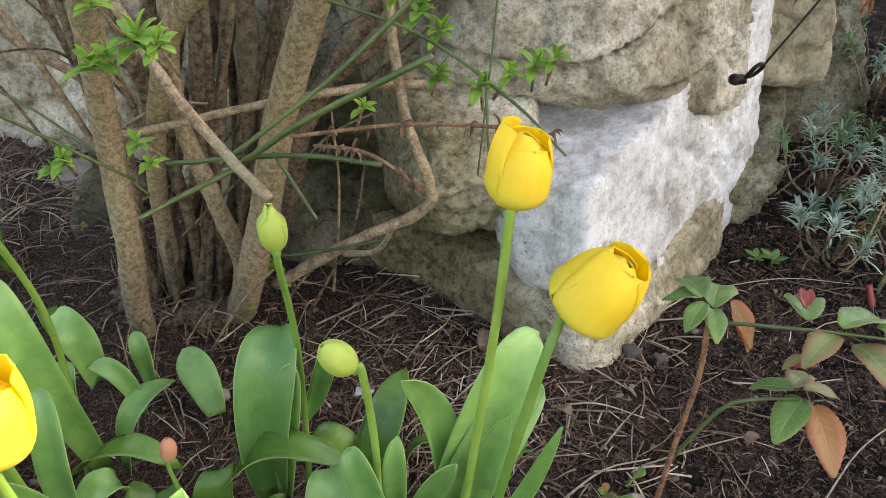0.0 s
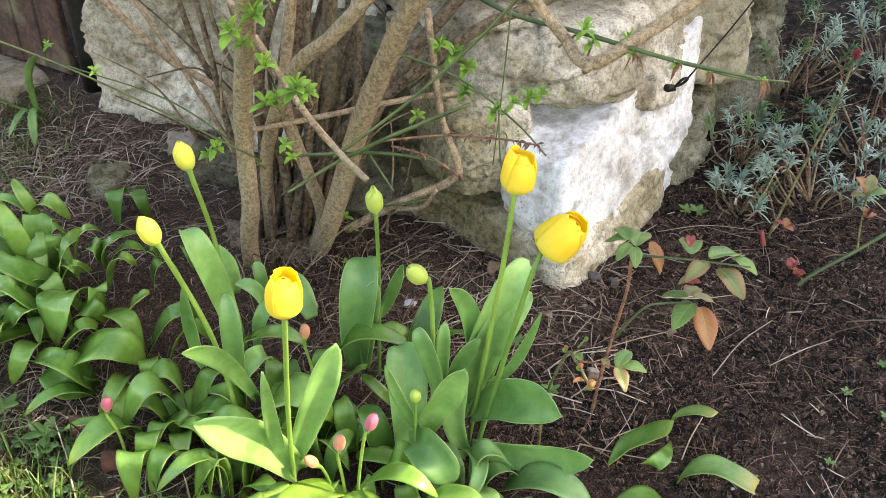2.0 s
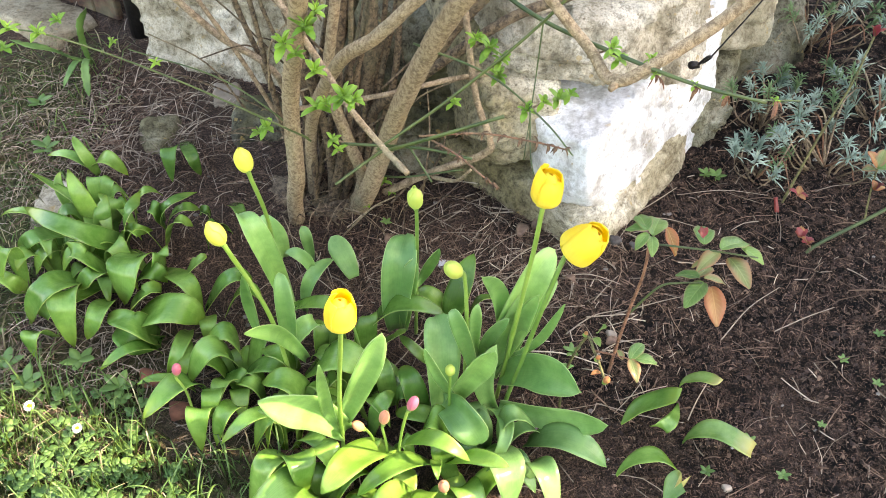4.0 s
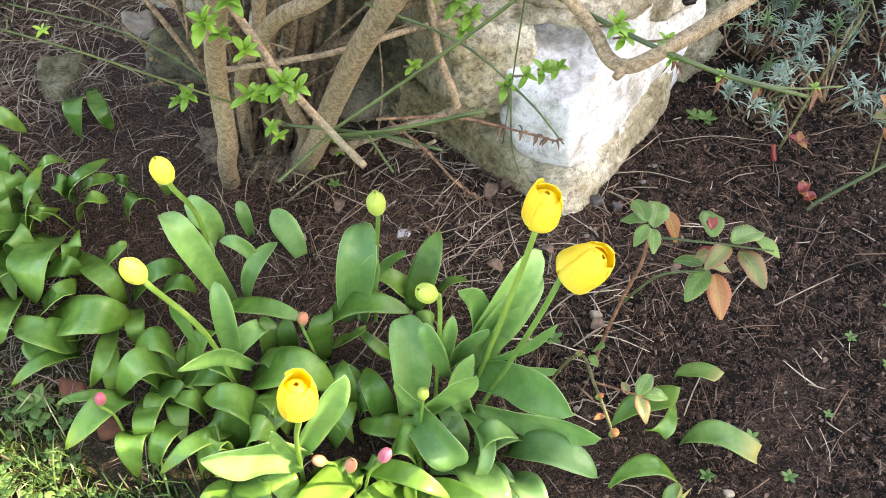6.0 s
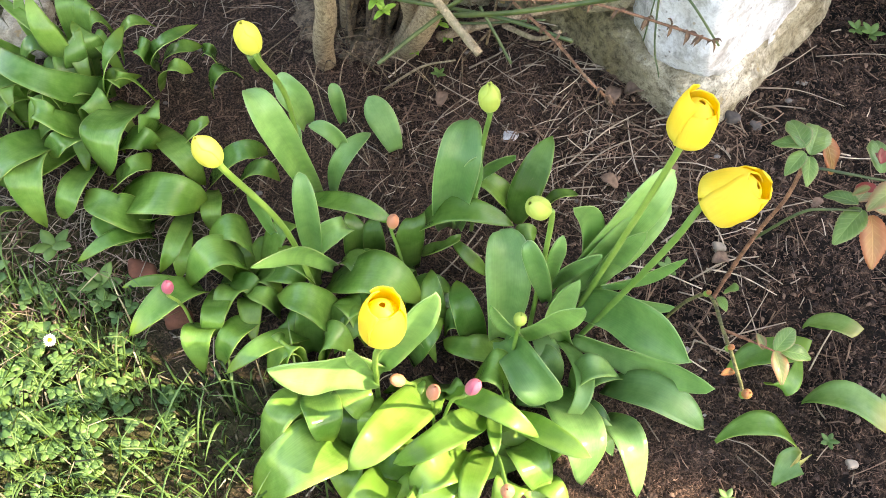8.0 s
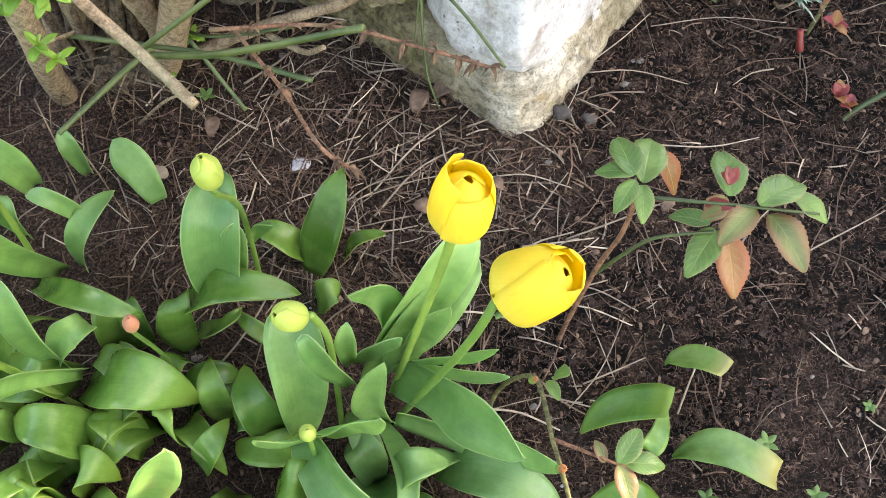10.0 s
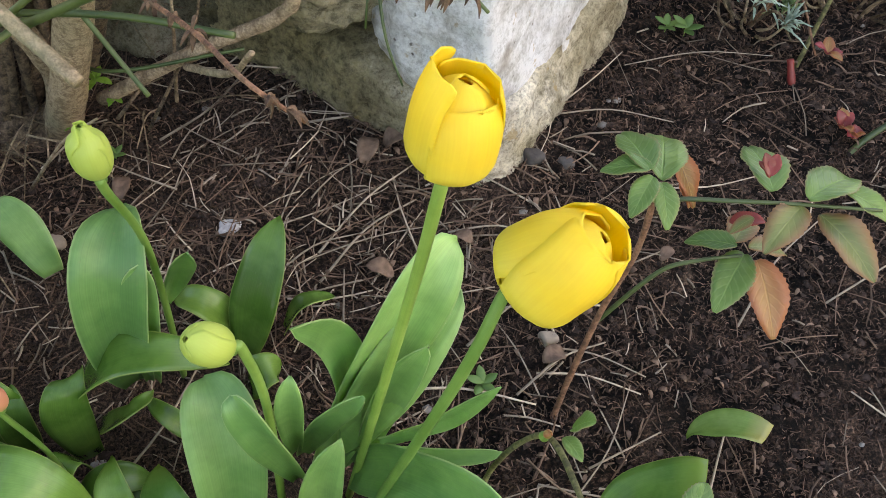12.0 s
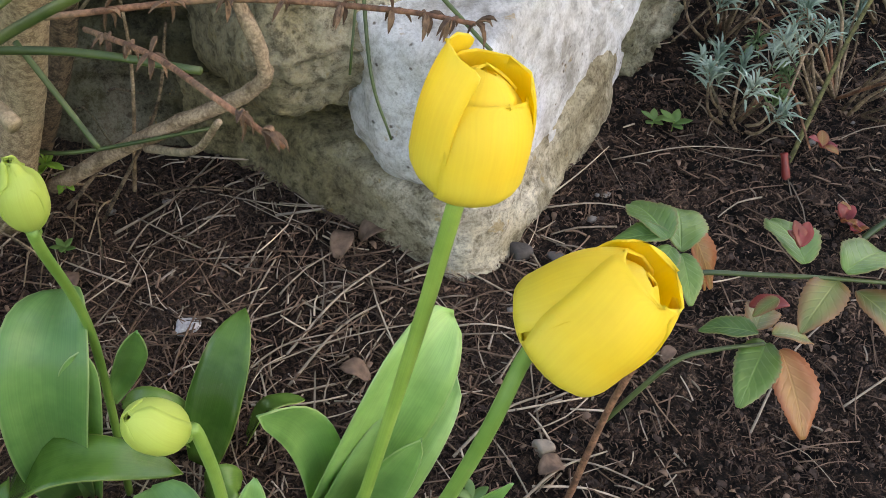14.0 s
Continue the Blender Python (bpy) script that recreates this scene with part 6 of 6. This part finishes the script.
build_lavender((0.56, 0.5), 9, 0.09, 0.13, "low silver-grey lavender with woody stems", 4)
build_lavender((0.62, 0.66), 12, 0.11, 0.2, "silver-grey lavender beside the stones", 12)
build_lavender((0.72, 0.52), 17, 0.15, 0.2, "bushy silver-grey lavender with dry stems", 6)
build_lavender((0.9, 0.66), 19, 0.17, 0.24, "silver-grey lavender at the back", 9)
build_lavender((0.82, 0.92), 17, 0.17, 0.26, "straggling lavender at the wall's end", 15)
build_lavender((1.08, 0.92), 22, 0.22, 0.28, "tall unclipped lavender behind the bed", 18)


# ---- lawn ----
def on_lawn(x, y):
    return x < -0.66 - 0.32 * (y + 0.1) + 0.05 * noise.noise((x * 6, y * 6, 1)) if y < 0.12 else x < -0.92 + 0.05 * noise.noise((x * 6, y * 6, 1))


def build_lawn():
    rnd = random.Random(7)
    green, dry = [], []
    tries = 0
    while len(green) < 12000 and tries < 90000:
        tries += 1
        x, y = rnd.uniform(-1.75, -0.42), rnd.uniform(-0.75, 1.25)
        front = y < 0.12
        if not on_lawn(x, y) and not (y < -0.04 and x < -0.42 and rnd.random() < 4 * (-0.36 - x)):
            continue
        if not front and rnd.random() > 0.4:
            continue
        z = rise(x, y)
        ln = rnd.uniform(0.015, 0.05) if rnd.random() < 0.75 else rnd.uniform(0.05, 0.14)
        a = rnd.uniform(0, 6.28)
        o = Vector((math.cos(a), math.sin(a), 0)) * ln * rnd.uniform(0.3, 0.9)
        w = rnd.uniform(0.0009, 0.0022)
        b = Vector((x, y, z - 0.003))
        m, t = b + o * 0.4 + Vector((0, 0, ln * (0.7 if front else 0.35))), b + o * (1 if front else 1.5) + Vector((0, 0, ln * rnd.uniform(0.4, 0.95) * (1 if front else 0.4)))
        s = Vector((-o.y, o.x, 0)).normalized() * w
        n = o.normalized() * w * 0.35
        quad = ([b - s, b + s, m - s * 0.8 + n, m + s * 0.8 + n, t, m - n], [(0, 1, 3, 2), (2, 3, 4), (1, 0, 5), (3, 1, 5), (0, 2, 5), (2, 4, 5), (4, 3, 5)], [(0, 0)] * 6)
        (dry if (not front and rnd.random() < 0.45) or rnd.random() < 0.14 else green).append(quad)
    v, f, uv = joined(green)
    single("grass", mesh_of("grass", v, f, GRASS, True, uv), "short green lawn grass in patches", "grass", kind="stuff")
    v, f, uv = joined(dry)
    single("dry_grass", mesh_of("dry_grass", v, f, DRY_GRASS, True, uv), "withered straw-coloured grass blades", "grass", kind="stuff")
    # clover and low weeds
    pcs = []
    for k in range(400):
        x, y = (rnd.gauss(-0.83, 0.09), rnd.gauss(-0.06, 0.08)) if k < 230 else (rnd.gauss(-0.86, 0.2), rnd.gauss(-0.15, 0.16))
        if not on_lawn(x, y):
            continue
        z, size = rise(x, y) + rnd.uniform(0.006, 0.03), rnd.uniform(0.006, 0.019)
        for j in range(3):
            a = rnd.random() + j * 2.09
            o = Vector((math.cos(a), math.sin(a), rnd.uniform(-0.1, 0.35))) * size
            b = Vector((x, y, z))
            pcs.append(raw_leaf(b, b + o * 0.5, b + o, o.length * 0.95, 0.2, 4, 2, 0.0005))
    v, f, uv = joined(pcs)
    single("clover", mesh_of("clover", v, f, CLOVER, True, uv), "low clover and chickweed leaves in the lawn", "weeds", kind="stuff")
    # long grass blades leaning over the bed's edge
    tuft = thing("grass_tuft", (-0.56, -0.12, rise(-0.56, -0.12)), "tuft of long bright grass blades at the lawn's edge", "grass")
    for k in range(64):
        x, y = (rnd.uniform(-0.68, -0.46), rnd.uniform(-0.3, -0.05)) if k < 30 else (rnd.uniform(-1.1, -0.5), rnd.uniform(-0.5, -0.04))
        a, ln = rnd.uniform(0, 6.28), rnd.uniform(0.07, 0.16)
        z = rise(x, y)
        leaf(tuft, (x, y, z), (x + 0.3 * ln * math.cos(a), y + 0.3 * ln * math.sin(a), z + 0.55 * ln), (x + 0.8 * ln * math.cos(a), y + 0.8 * ln * math.sin(a), z + ln * rnd.uniform(0.3, 0.9)), rnd.uniform(0.0028, 0.005), GRASS, name="blade", shape="strap", nu=6, nv=2, thick=0.0005)


build_lawn()


def daisy(at, size, tilt):
    z = rise(*at[:2])
    d = thing("daisy", (at[0], at[1], z), "small white daisy with a yellow eye in the lawn", "daisy", "daisies")
    top = Vector(at)
    tube("stem", [(at[0], at[1], z), (at[0], at[1] + 0.004, (z + at[2]) / 2), at], 0.0012, 0.001, STEM, d, 6, 4)
    pcs = []
    for k in range(18):
        a = k * math.pi / 9 + random.uniform(-0.08, 0.08)
        o = Vector((math.cos(a), math.sin(a), 0.25)) * size
        o.rotate(Euler((radians(tilt), 0, 0)))
        pcs.append(raw_leaf(top + o * 0.2, top + o * 0.6, top + o, size * 0.34, 0.1, 4, 2, 0.0004))
    v, f, uv = joined(pcs)
    part("petals", mesh_of("petals", v, f, WHITE_PETAL, True, uv), d)
    dirs, faces = ico(2)
    part("eye", mesh_of("eye", [top + Vector((p.x, p.y, p.z * 0.6 + 0.35)) * size * 0.42 for p in dirs], faces, DAISY_EYE), d, "yellow domed eye")


daisy((-0.832, -0.002, 0.03), 0.0095, 30)
daisy((-0.927, 0.052, 0.035), 0.0105, 25)


# ---- litter on the soil ----
def build_litter():
    rnd = random.Random(21)

    def bed(x, y):
        return not on_lawn(x, y)

    # crumbs
    dirs, faces = ico(1)
    pcs = []
    for k in range(30000):
        x, y = (rnd.uniform(-1.1, 1.0), rnd.uniform(-0.55, 1.15)) if k < 9000 else (rnd.uniform(-0.45, 0.95), rnd.uniform(-0.45, 0.62))
        if not bed(x, y):
            continue
        s = 0.0012 + 0.0045 * rnd.random() ** 5
        z = rise(x, y) + s * 0.3
        a, sq = rnd.uniform(0, 6.28), rnd.uniform(0.6, 1.0)
        ca, sa = math.cos(a), math.sin(a)
        j = [rnd.uniform(0.45, 1.5) for _ in dirs]
        v = [(x + s * q * (p.x * ca - p.y * sa * sq), y + s * q * (p.x * sa + p.y * ca * sq), z + s * q * p.z * 0.5) for p, q in zip(dirs, j)]
        pcs.append((v, faces, [(0, 0)] * len(v)))
    v, f, uv = joined(pcs)
    single("soil_crumbs", mesh_of("soil_crumbs", v, f, CRUMB, False), "loose dark crumbs of soil and bark", "soil", kind="stuff")
    # peaty fibres that make up the top of the soil
    points, sides = [], []
    for k in range(64000):
        x, y = (rnd.uniform(-1.1, 1.0), rnd.uniform(-0.5, 1.1)) if k < 14000 else (rnd.uniform(-0.42, 0.85), rnd.uniform(-0.42, 0.6))
        if not bed(x, y):
            continue
        a, ln, r = rnd.uniform(0, 6.28), 0.003 + 0.011 * rnd.random() ** 2, rnd.uniform(0.0003, 0.00075)
        z, b = rise(x, y) + rnd.uniform(-0.001, 0.005), a + rnd.uniform(-0.9, 0.9)
        line = ((x, y, z - 0.001), (x + 0.5 * ln * math.cos(a), y + 0.5 * ln * math.sin(a), z + rnd.uniform(0.0, 0.003)), (x + 0.5 * ln * (math.cos(a) + math.cos(b)), y + 0.5 * ln * (math.sin(a) + math.sin(b)), z + rnd.uniform(-0.002, 0.003)))
        sx, sy, i = -math.sin(a) * r, math.cos(a) * r, len(points)
        for px, py, pz in line:
            points += [(px + sx, py + sy, pz), (px - sx, py - sy, pz), (px, py, pz + 1.3 * r)]
        sides += [(i, i + 3, i + 5, i + 2), (i + 2, i + 5, i + 4, i + 1), (i + 3, i + 6, i + 8, i + 5), (i + 5, i + 8, i + 7, i + 4), (i, i + 1, i + 4, i + 3), (i + 3, i + 4, i + 7, i + 6)]
    single("soil_fibres", mesh_of("soil_fibres", points, sides, FIBRE, False), "fine dark peaty fibres covering the soil", "soil", kind="stuff")
    # straw and thin twigs
    pcs, lit = [], []
    for k in range(4200):
        if k < 1500:
            x, y = rnd.gauss(-0.08, 0.22), rnd.gauss(0.3, 0.13)
        else:
            x, y = rnd.uniform(-1.1, 1.0), rnd.uniform(-0.5, 1.15)
        if not bed(x, y):
            continue
        ln = rnd.uniform(0.008, 0.035) if rnd.random() < 0.85 else rnd.uniform(0.04, 0.11)
        a, z = rnd.uniform(0, 6.28), rise(x, y) + rnd.uniform(0.002, 0.008)
        e = Vector((x + ln * math.cos(a), y + ln * math.sin(a), rise(x + ln * math.cos(a), y + ln * math.sin(a)) + rnd.uniform(0.002, 0.01)))
        b = Vector((x, y, z))
        m = (b + e) / 2 + Vector((rnd.uniform(-0.1, 0.1) * ln, rnd.uniform(-0.1, 0.1) * ln, rnd.uniform(0, 0.06) * ln))
        r = rnd.uniform(0.0005, 0.0014)
        (pcs if rnd.random() < 0.3 else lit).append(tube_data([b, m, e], r, r * 0.7, 4, 2))
    for k in range(50):
        x, y = rnd.gauss(0.0, 0.3), rnd.gauss(0.28, 0.2)
        ln, a = rnd.uniform(0.07, 0.2), rnd.uniform(-0.6, 0.9)
        e = (x + ln * math.cos(a), y + ln * math.sin(a))
        m = ((x + e[0]) / 2, (y + e[1]) / 2 + rnd.uniform(-0.1, 0.1) * ln)
        r = rnd.uniform(0.0009, 0.0018)
        pcs.append(tube_data([(x, y, rise(x, y) + 0.005), (*m, rise(*m) + rnd.uniform(0.006, 0.014)), (*e, rise(*e) + 0.006)], r, r * 0.6, 5, 4))
    for k in range(2400):  # withered stalks thrown about near the gate
        x, y = (rnd.gauss(-0.98, 0.22), rnd.gauss(0.88, 0.17)) if k < 1700 else (rnd.gauss(-0.88, 0.17), rnd.gauss(0.16, 0.1))
        ln, a = rnd.uniform(0.02, 0.08), rnd.uniform(0, 6.28)
        b, e = Vector((x, y, rise(x, y) + 0.006)), Vector((x + ln * math.cos(a), y + ln * math.sin(a), 0))
        e.z = rise(e.x, e.y) + rnd.uniform(0.003, 0.02)
        r = rnd.uniform(0.0006, 0.0013)
        (pcs if rnd.random() < 0.6 else lit).append(tube_data([b, (b + e) / 2 + Vector((0, 0, 0.1 * ln)), e], r, r * 0.6, 4, 2))
    for k in range(5200):
        x, y = rnd.uniform(-1.1, 1.0), rnd.uniform(-0.5, 1.15)
        if not bed(x, y):
            continue
        z, a, s = rise(x, y) + 0.004, rnd.uniform(0, 6.28), 0.003 + 0.008 * rnd.random() ** 2
        o = Vector((math.cos(a), math.sin(a), rnd.uniform(-0.2, 0.5))) * s
        b = Vector((x, y, z))
        lit.append(raw_leaf(b, b + o * 0.5 + Vector((0, 0, s * 0.3)), b + o, s * rnd.uniform(0.3, 0.8), 0.4, 3, 2, 0.0005))
    v, f, uv = joined(pcs)
    single("dry_straw", mesh_of("dry_straw", v, f, STRAW, True), "dry pale stalks strewn over the soil", "straw", kind="stuff")
    v, f, uv = joined(lit)
    single("leaf_litter", mesh_of("leaf_litter", v, f, LITTER, True), "brown bits of leaf and bark on the soil", "litter", kind="stuff")
    pcs = []
    for k in range(130):
        x, y = rnd.uniform(-1.0, 0.9), rnd.uniform(-0.45, 1.1)
        if not bed(x, y):
            continue
        s = rnd.uniform(0.002, 0.007)
        z = rise(x, y) + s * 0.35
        v = [(x + s * p.x * rnd.uniform(0.85, 1.15), y + s * 0.8 * p.y, z + s * 0.6 * p.z) for p in dirs]
        pcs.append((v, faces, [(0, 0)] * len(v)))
    v, f, uv = joined(pcs)
    single("small_pebbles", mesh_of("small_pebbles", v, f, PEBBLE, True), "small pale pebbles scattered over the soil", "pebbles", kind="stuff")


build_litter()


def pebble(label, at, size, material, seed):
    z = rise(*at) + size * 0.3
    c = (at[0], at[1], z)
    cuts = [((at[0] + size * s * k, at[1], z), (s, 0.2 * s, 0.1)) for s, k in ((1, 1), (-1, 1))] + [((at[0], at[1] + size * 0.8 * s, z), (0.2, s, 0.1)) for s in (1, -1)] + [((at[0], at[1], z + size * 0.55), (0.1, 0, 1)), ((at[0], at[1], z - size * 0.6), (0, 0, -1))]
    single("pebble", rock_mesh("pebble", c, cuts, material, level=3, sharp=5, lump=size * 0.12, grain=size * 0.05, seed=seed), label, "pebble", "pebbles on the bed")


pebble("round dark pebble at the foot of the slab", (0.218, 0.36), 0.013, DARK_PEBBLE, 3)
pebble("small dark pebble beside the slab", (0.255, 0.345), 0.009, DARK_PEBBLE, 5)
pebble("pale brown snail shell on the soil", (0.166, 0.136), 0.010, SHELL, 7)
pebble("flat pinkish stone on the soil", (-0.335, 0.377), 0.012, SHELL, 9)
pebble("pale pebble on bare soil", (0.3, -0.2), 0.008, SHELL, 11)
pebble("broken red brick piece in the bed", (-0.725, 0.13), 0.022, BRICK, 13)
pebble("broken red brick piece at the lawn's edge", (-0.664, 0.055), 0.02, BRICK, 15)


def dead_leaf(at, size, turn, label):
    z = rise(*at) + 0.004
    a = radians(turn)
    o = Vector((math.cos(a), math.sin(a), 0.25)) * size
    b = Vector((*at, z))
    d = thing("dead_leaf", b, label, "leaf", "dead leaves on the bed")
    leaf(d, b, b + o * 0.5 + Vector((0, 0, size * 0.25)), b + o, size * 0.75, LITTER, name="leaf_blade", shape="ovate", fold=0.3, wave=0.05, nu=8)


for at, s, tr in (((0.02, 0.40), 0.035, 60), ((0.05, 0.42), 0.04, 10), ((0.175, 0.115), 0.03, 200), ((0.02, 0.25), 0.03, 150), ((-0.26, 0.42), 0.028, 70), ((0.32, 0.2), 0.02, 30), ((0.1, 0.28), 0.024, 300)):
    dead_leaf(at, s, tr, "curled brown dead leaf on the soil")


def seedling(at, size, label="tiny two-leaved green seedling in bare soil"):
    z = rise(*at)
    s = thing("seedling", (at[0], at[1], z), label, "seedling", "seedlings")
    tube("stem", [(at[0], at[1], z - 0.003), (at[0], at[1], z + size * 0.8)], 0.001, 0.0008, STEM, s, 5, 3)
    for k in range(5):
        a = k * 1.26 + at[0] * 50
        b = Vector((at[0], at[1], z + size * (0.5 + 0.06 * k)))
        o = Vector((math.cos(a), math.sin(a), 0.35)) * size
        leaf(s, b, b + o * 0.5, b + o, size * 0.55, CLOVER, shape="ovate", nu=6, nv=2, thick=0.0005)


for at, s in (((0.47, 0.505), 0.022), ((0.45, 0.52), 0.018), ((0.27, -0.17), 0.014), ((0.36, -0.12), 0.015), ((0.4, -0.19), 0.014), ((0.12, -0.24), 0.016), ((0.1, -0.28), 0.016), ((0.3, -0.3), 0.014), ((0.58, 0.02), 0.012), ((0.62, -0.04), 0.012), ((0.66, 0.06), 0.012), ((0.5, -0.1), 0.01), ((0.08, 0.1), 0.018), ((0.06, -0.1), 0.02), ((0.04, 0.22), 0.016), ((-0.26, 0.48), 0.014)):
    seedling(at, s)

# iron hook with its wire in the white block
hook = thing("iron_hook", (0.375, 0.51, 0.40), "black iron knob with a thin wire fixed in the stone", "hook")
part("knob", rock_mesh("knob", (0.37, 0.505, 0.405), [((0.37 + 0.011 * s, 0.505, 0.405), (s, 0, 0.2)) for s in (1, -1)] + [((0.37, 0.505 + 0.008 * s, 0.405), (0, s, 0)) for s in (1, -1)] + [((0.37, 0.505, 0.405 + 0.006 * s), (0, 0, s)) for s in (1, -1)], IRON, level=3, sharp=4, lump=0.006, grain=0.003), hook)
tube("ring", [(0.376, 0.5, 0.41), (0.388, 0.495, 0.428), (0.4, 0.503, 0.424), (0.392, 0.51, 0.41), (0.378, 0.506, 0.408)], 0.0028, 0.0028, IRON, hook, 8, 6)
tube("wire", [(0.4, 0.5, 0.428), (0.5, 0.55, 0.52), (0.62, 0.62, 0.64)], 0.0018, 0.0018, IRON, hook, 6, 6)

single("paint_fleck", rock_mesh("paint_fleck", (-0.144, 0.354, 0.047), [((-0.144 + 0.012 * s, 0.354, 0.047), (s, 0.2, 0)) for s in (1, -1)] + [((-0.144, 0.354 + 0.009 * s, 0.047), (0.2, s, 0)) for s in (1, -1)] + [((-0.144, 0.354, 0.047 + 0.003 * s), (0, 0, s)) for s in (1, -1)], FLECK, level=3, sharp=4, lump=0.006, grain=0.003), "small chalky white fleck on the soil", "fleck")

# dandelion at the foot of the gate
dand = thing("dandelion", (-1.0, 1.14, rise(-1.0, 1.14)), "dandelion with long toothed dark green leaves", "weed")
for tip, mid, w in (((-0.965, 1.1, 0.28), (-1.0, 1.12, 0.2), 0.03), ((-1.17, 1.1, 0.2), (-1.09, 1.1, 0.17), 0.034), ((-0.985, 1.0, 0.09), (-0.99, 1.06, 0.15), 0.03), ((-1.05, 1.03, 0.1), (-1.02, 1.08, 0.14), 0.024)):
    leaf(dand, (-1.0, 1.14, 0.1), mid, tip, w, CLOVER, shape="toothed", wave=0.1, nu=40)
# weeds by the strap leaves
for at in ((-1.16, 0.55), (-1.12, 0.36), (-1.2, 0.28), (-1.05, 0.24), (-0.95, 0.12), (-0.86, 0.16), (-1.0, 0.17), (-0.78, 0.1), (-1.1, 0.98), (-1.2, 0.85), (-1.05, 0.8)):
    seedling(at, 0.035, "low broad-leaved weed beside the lawn")
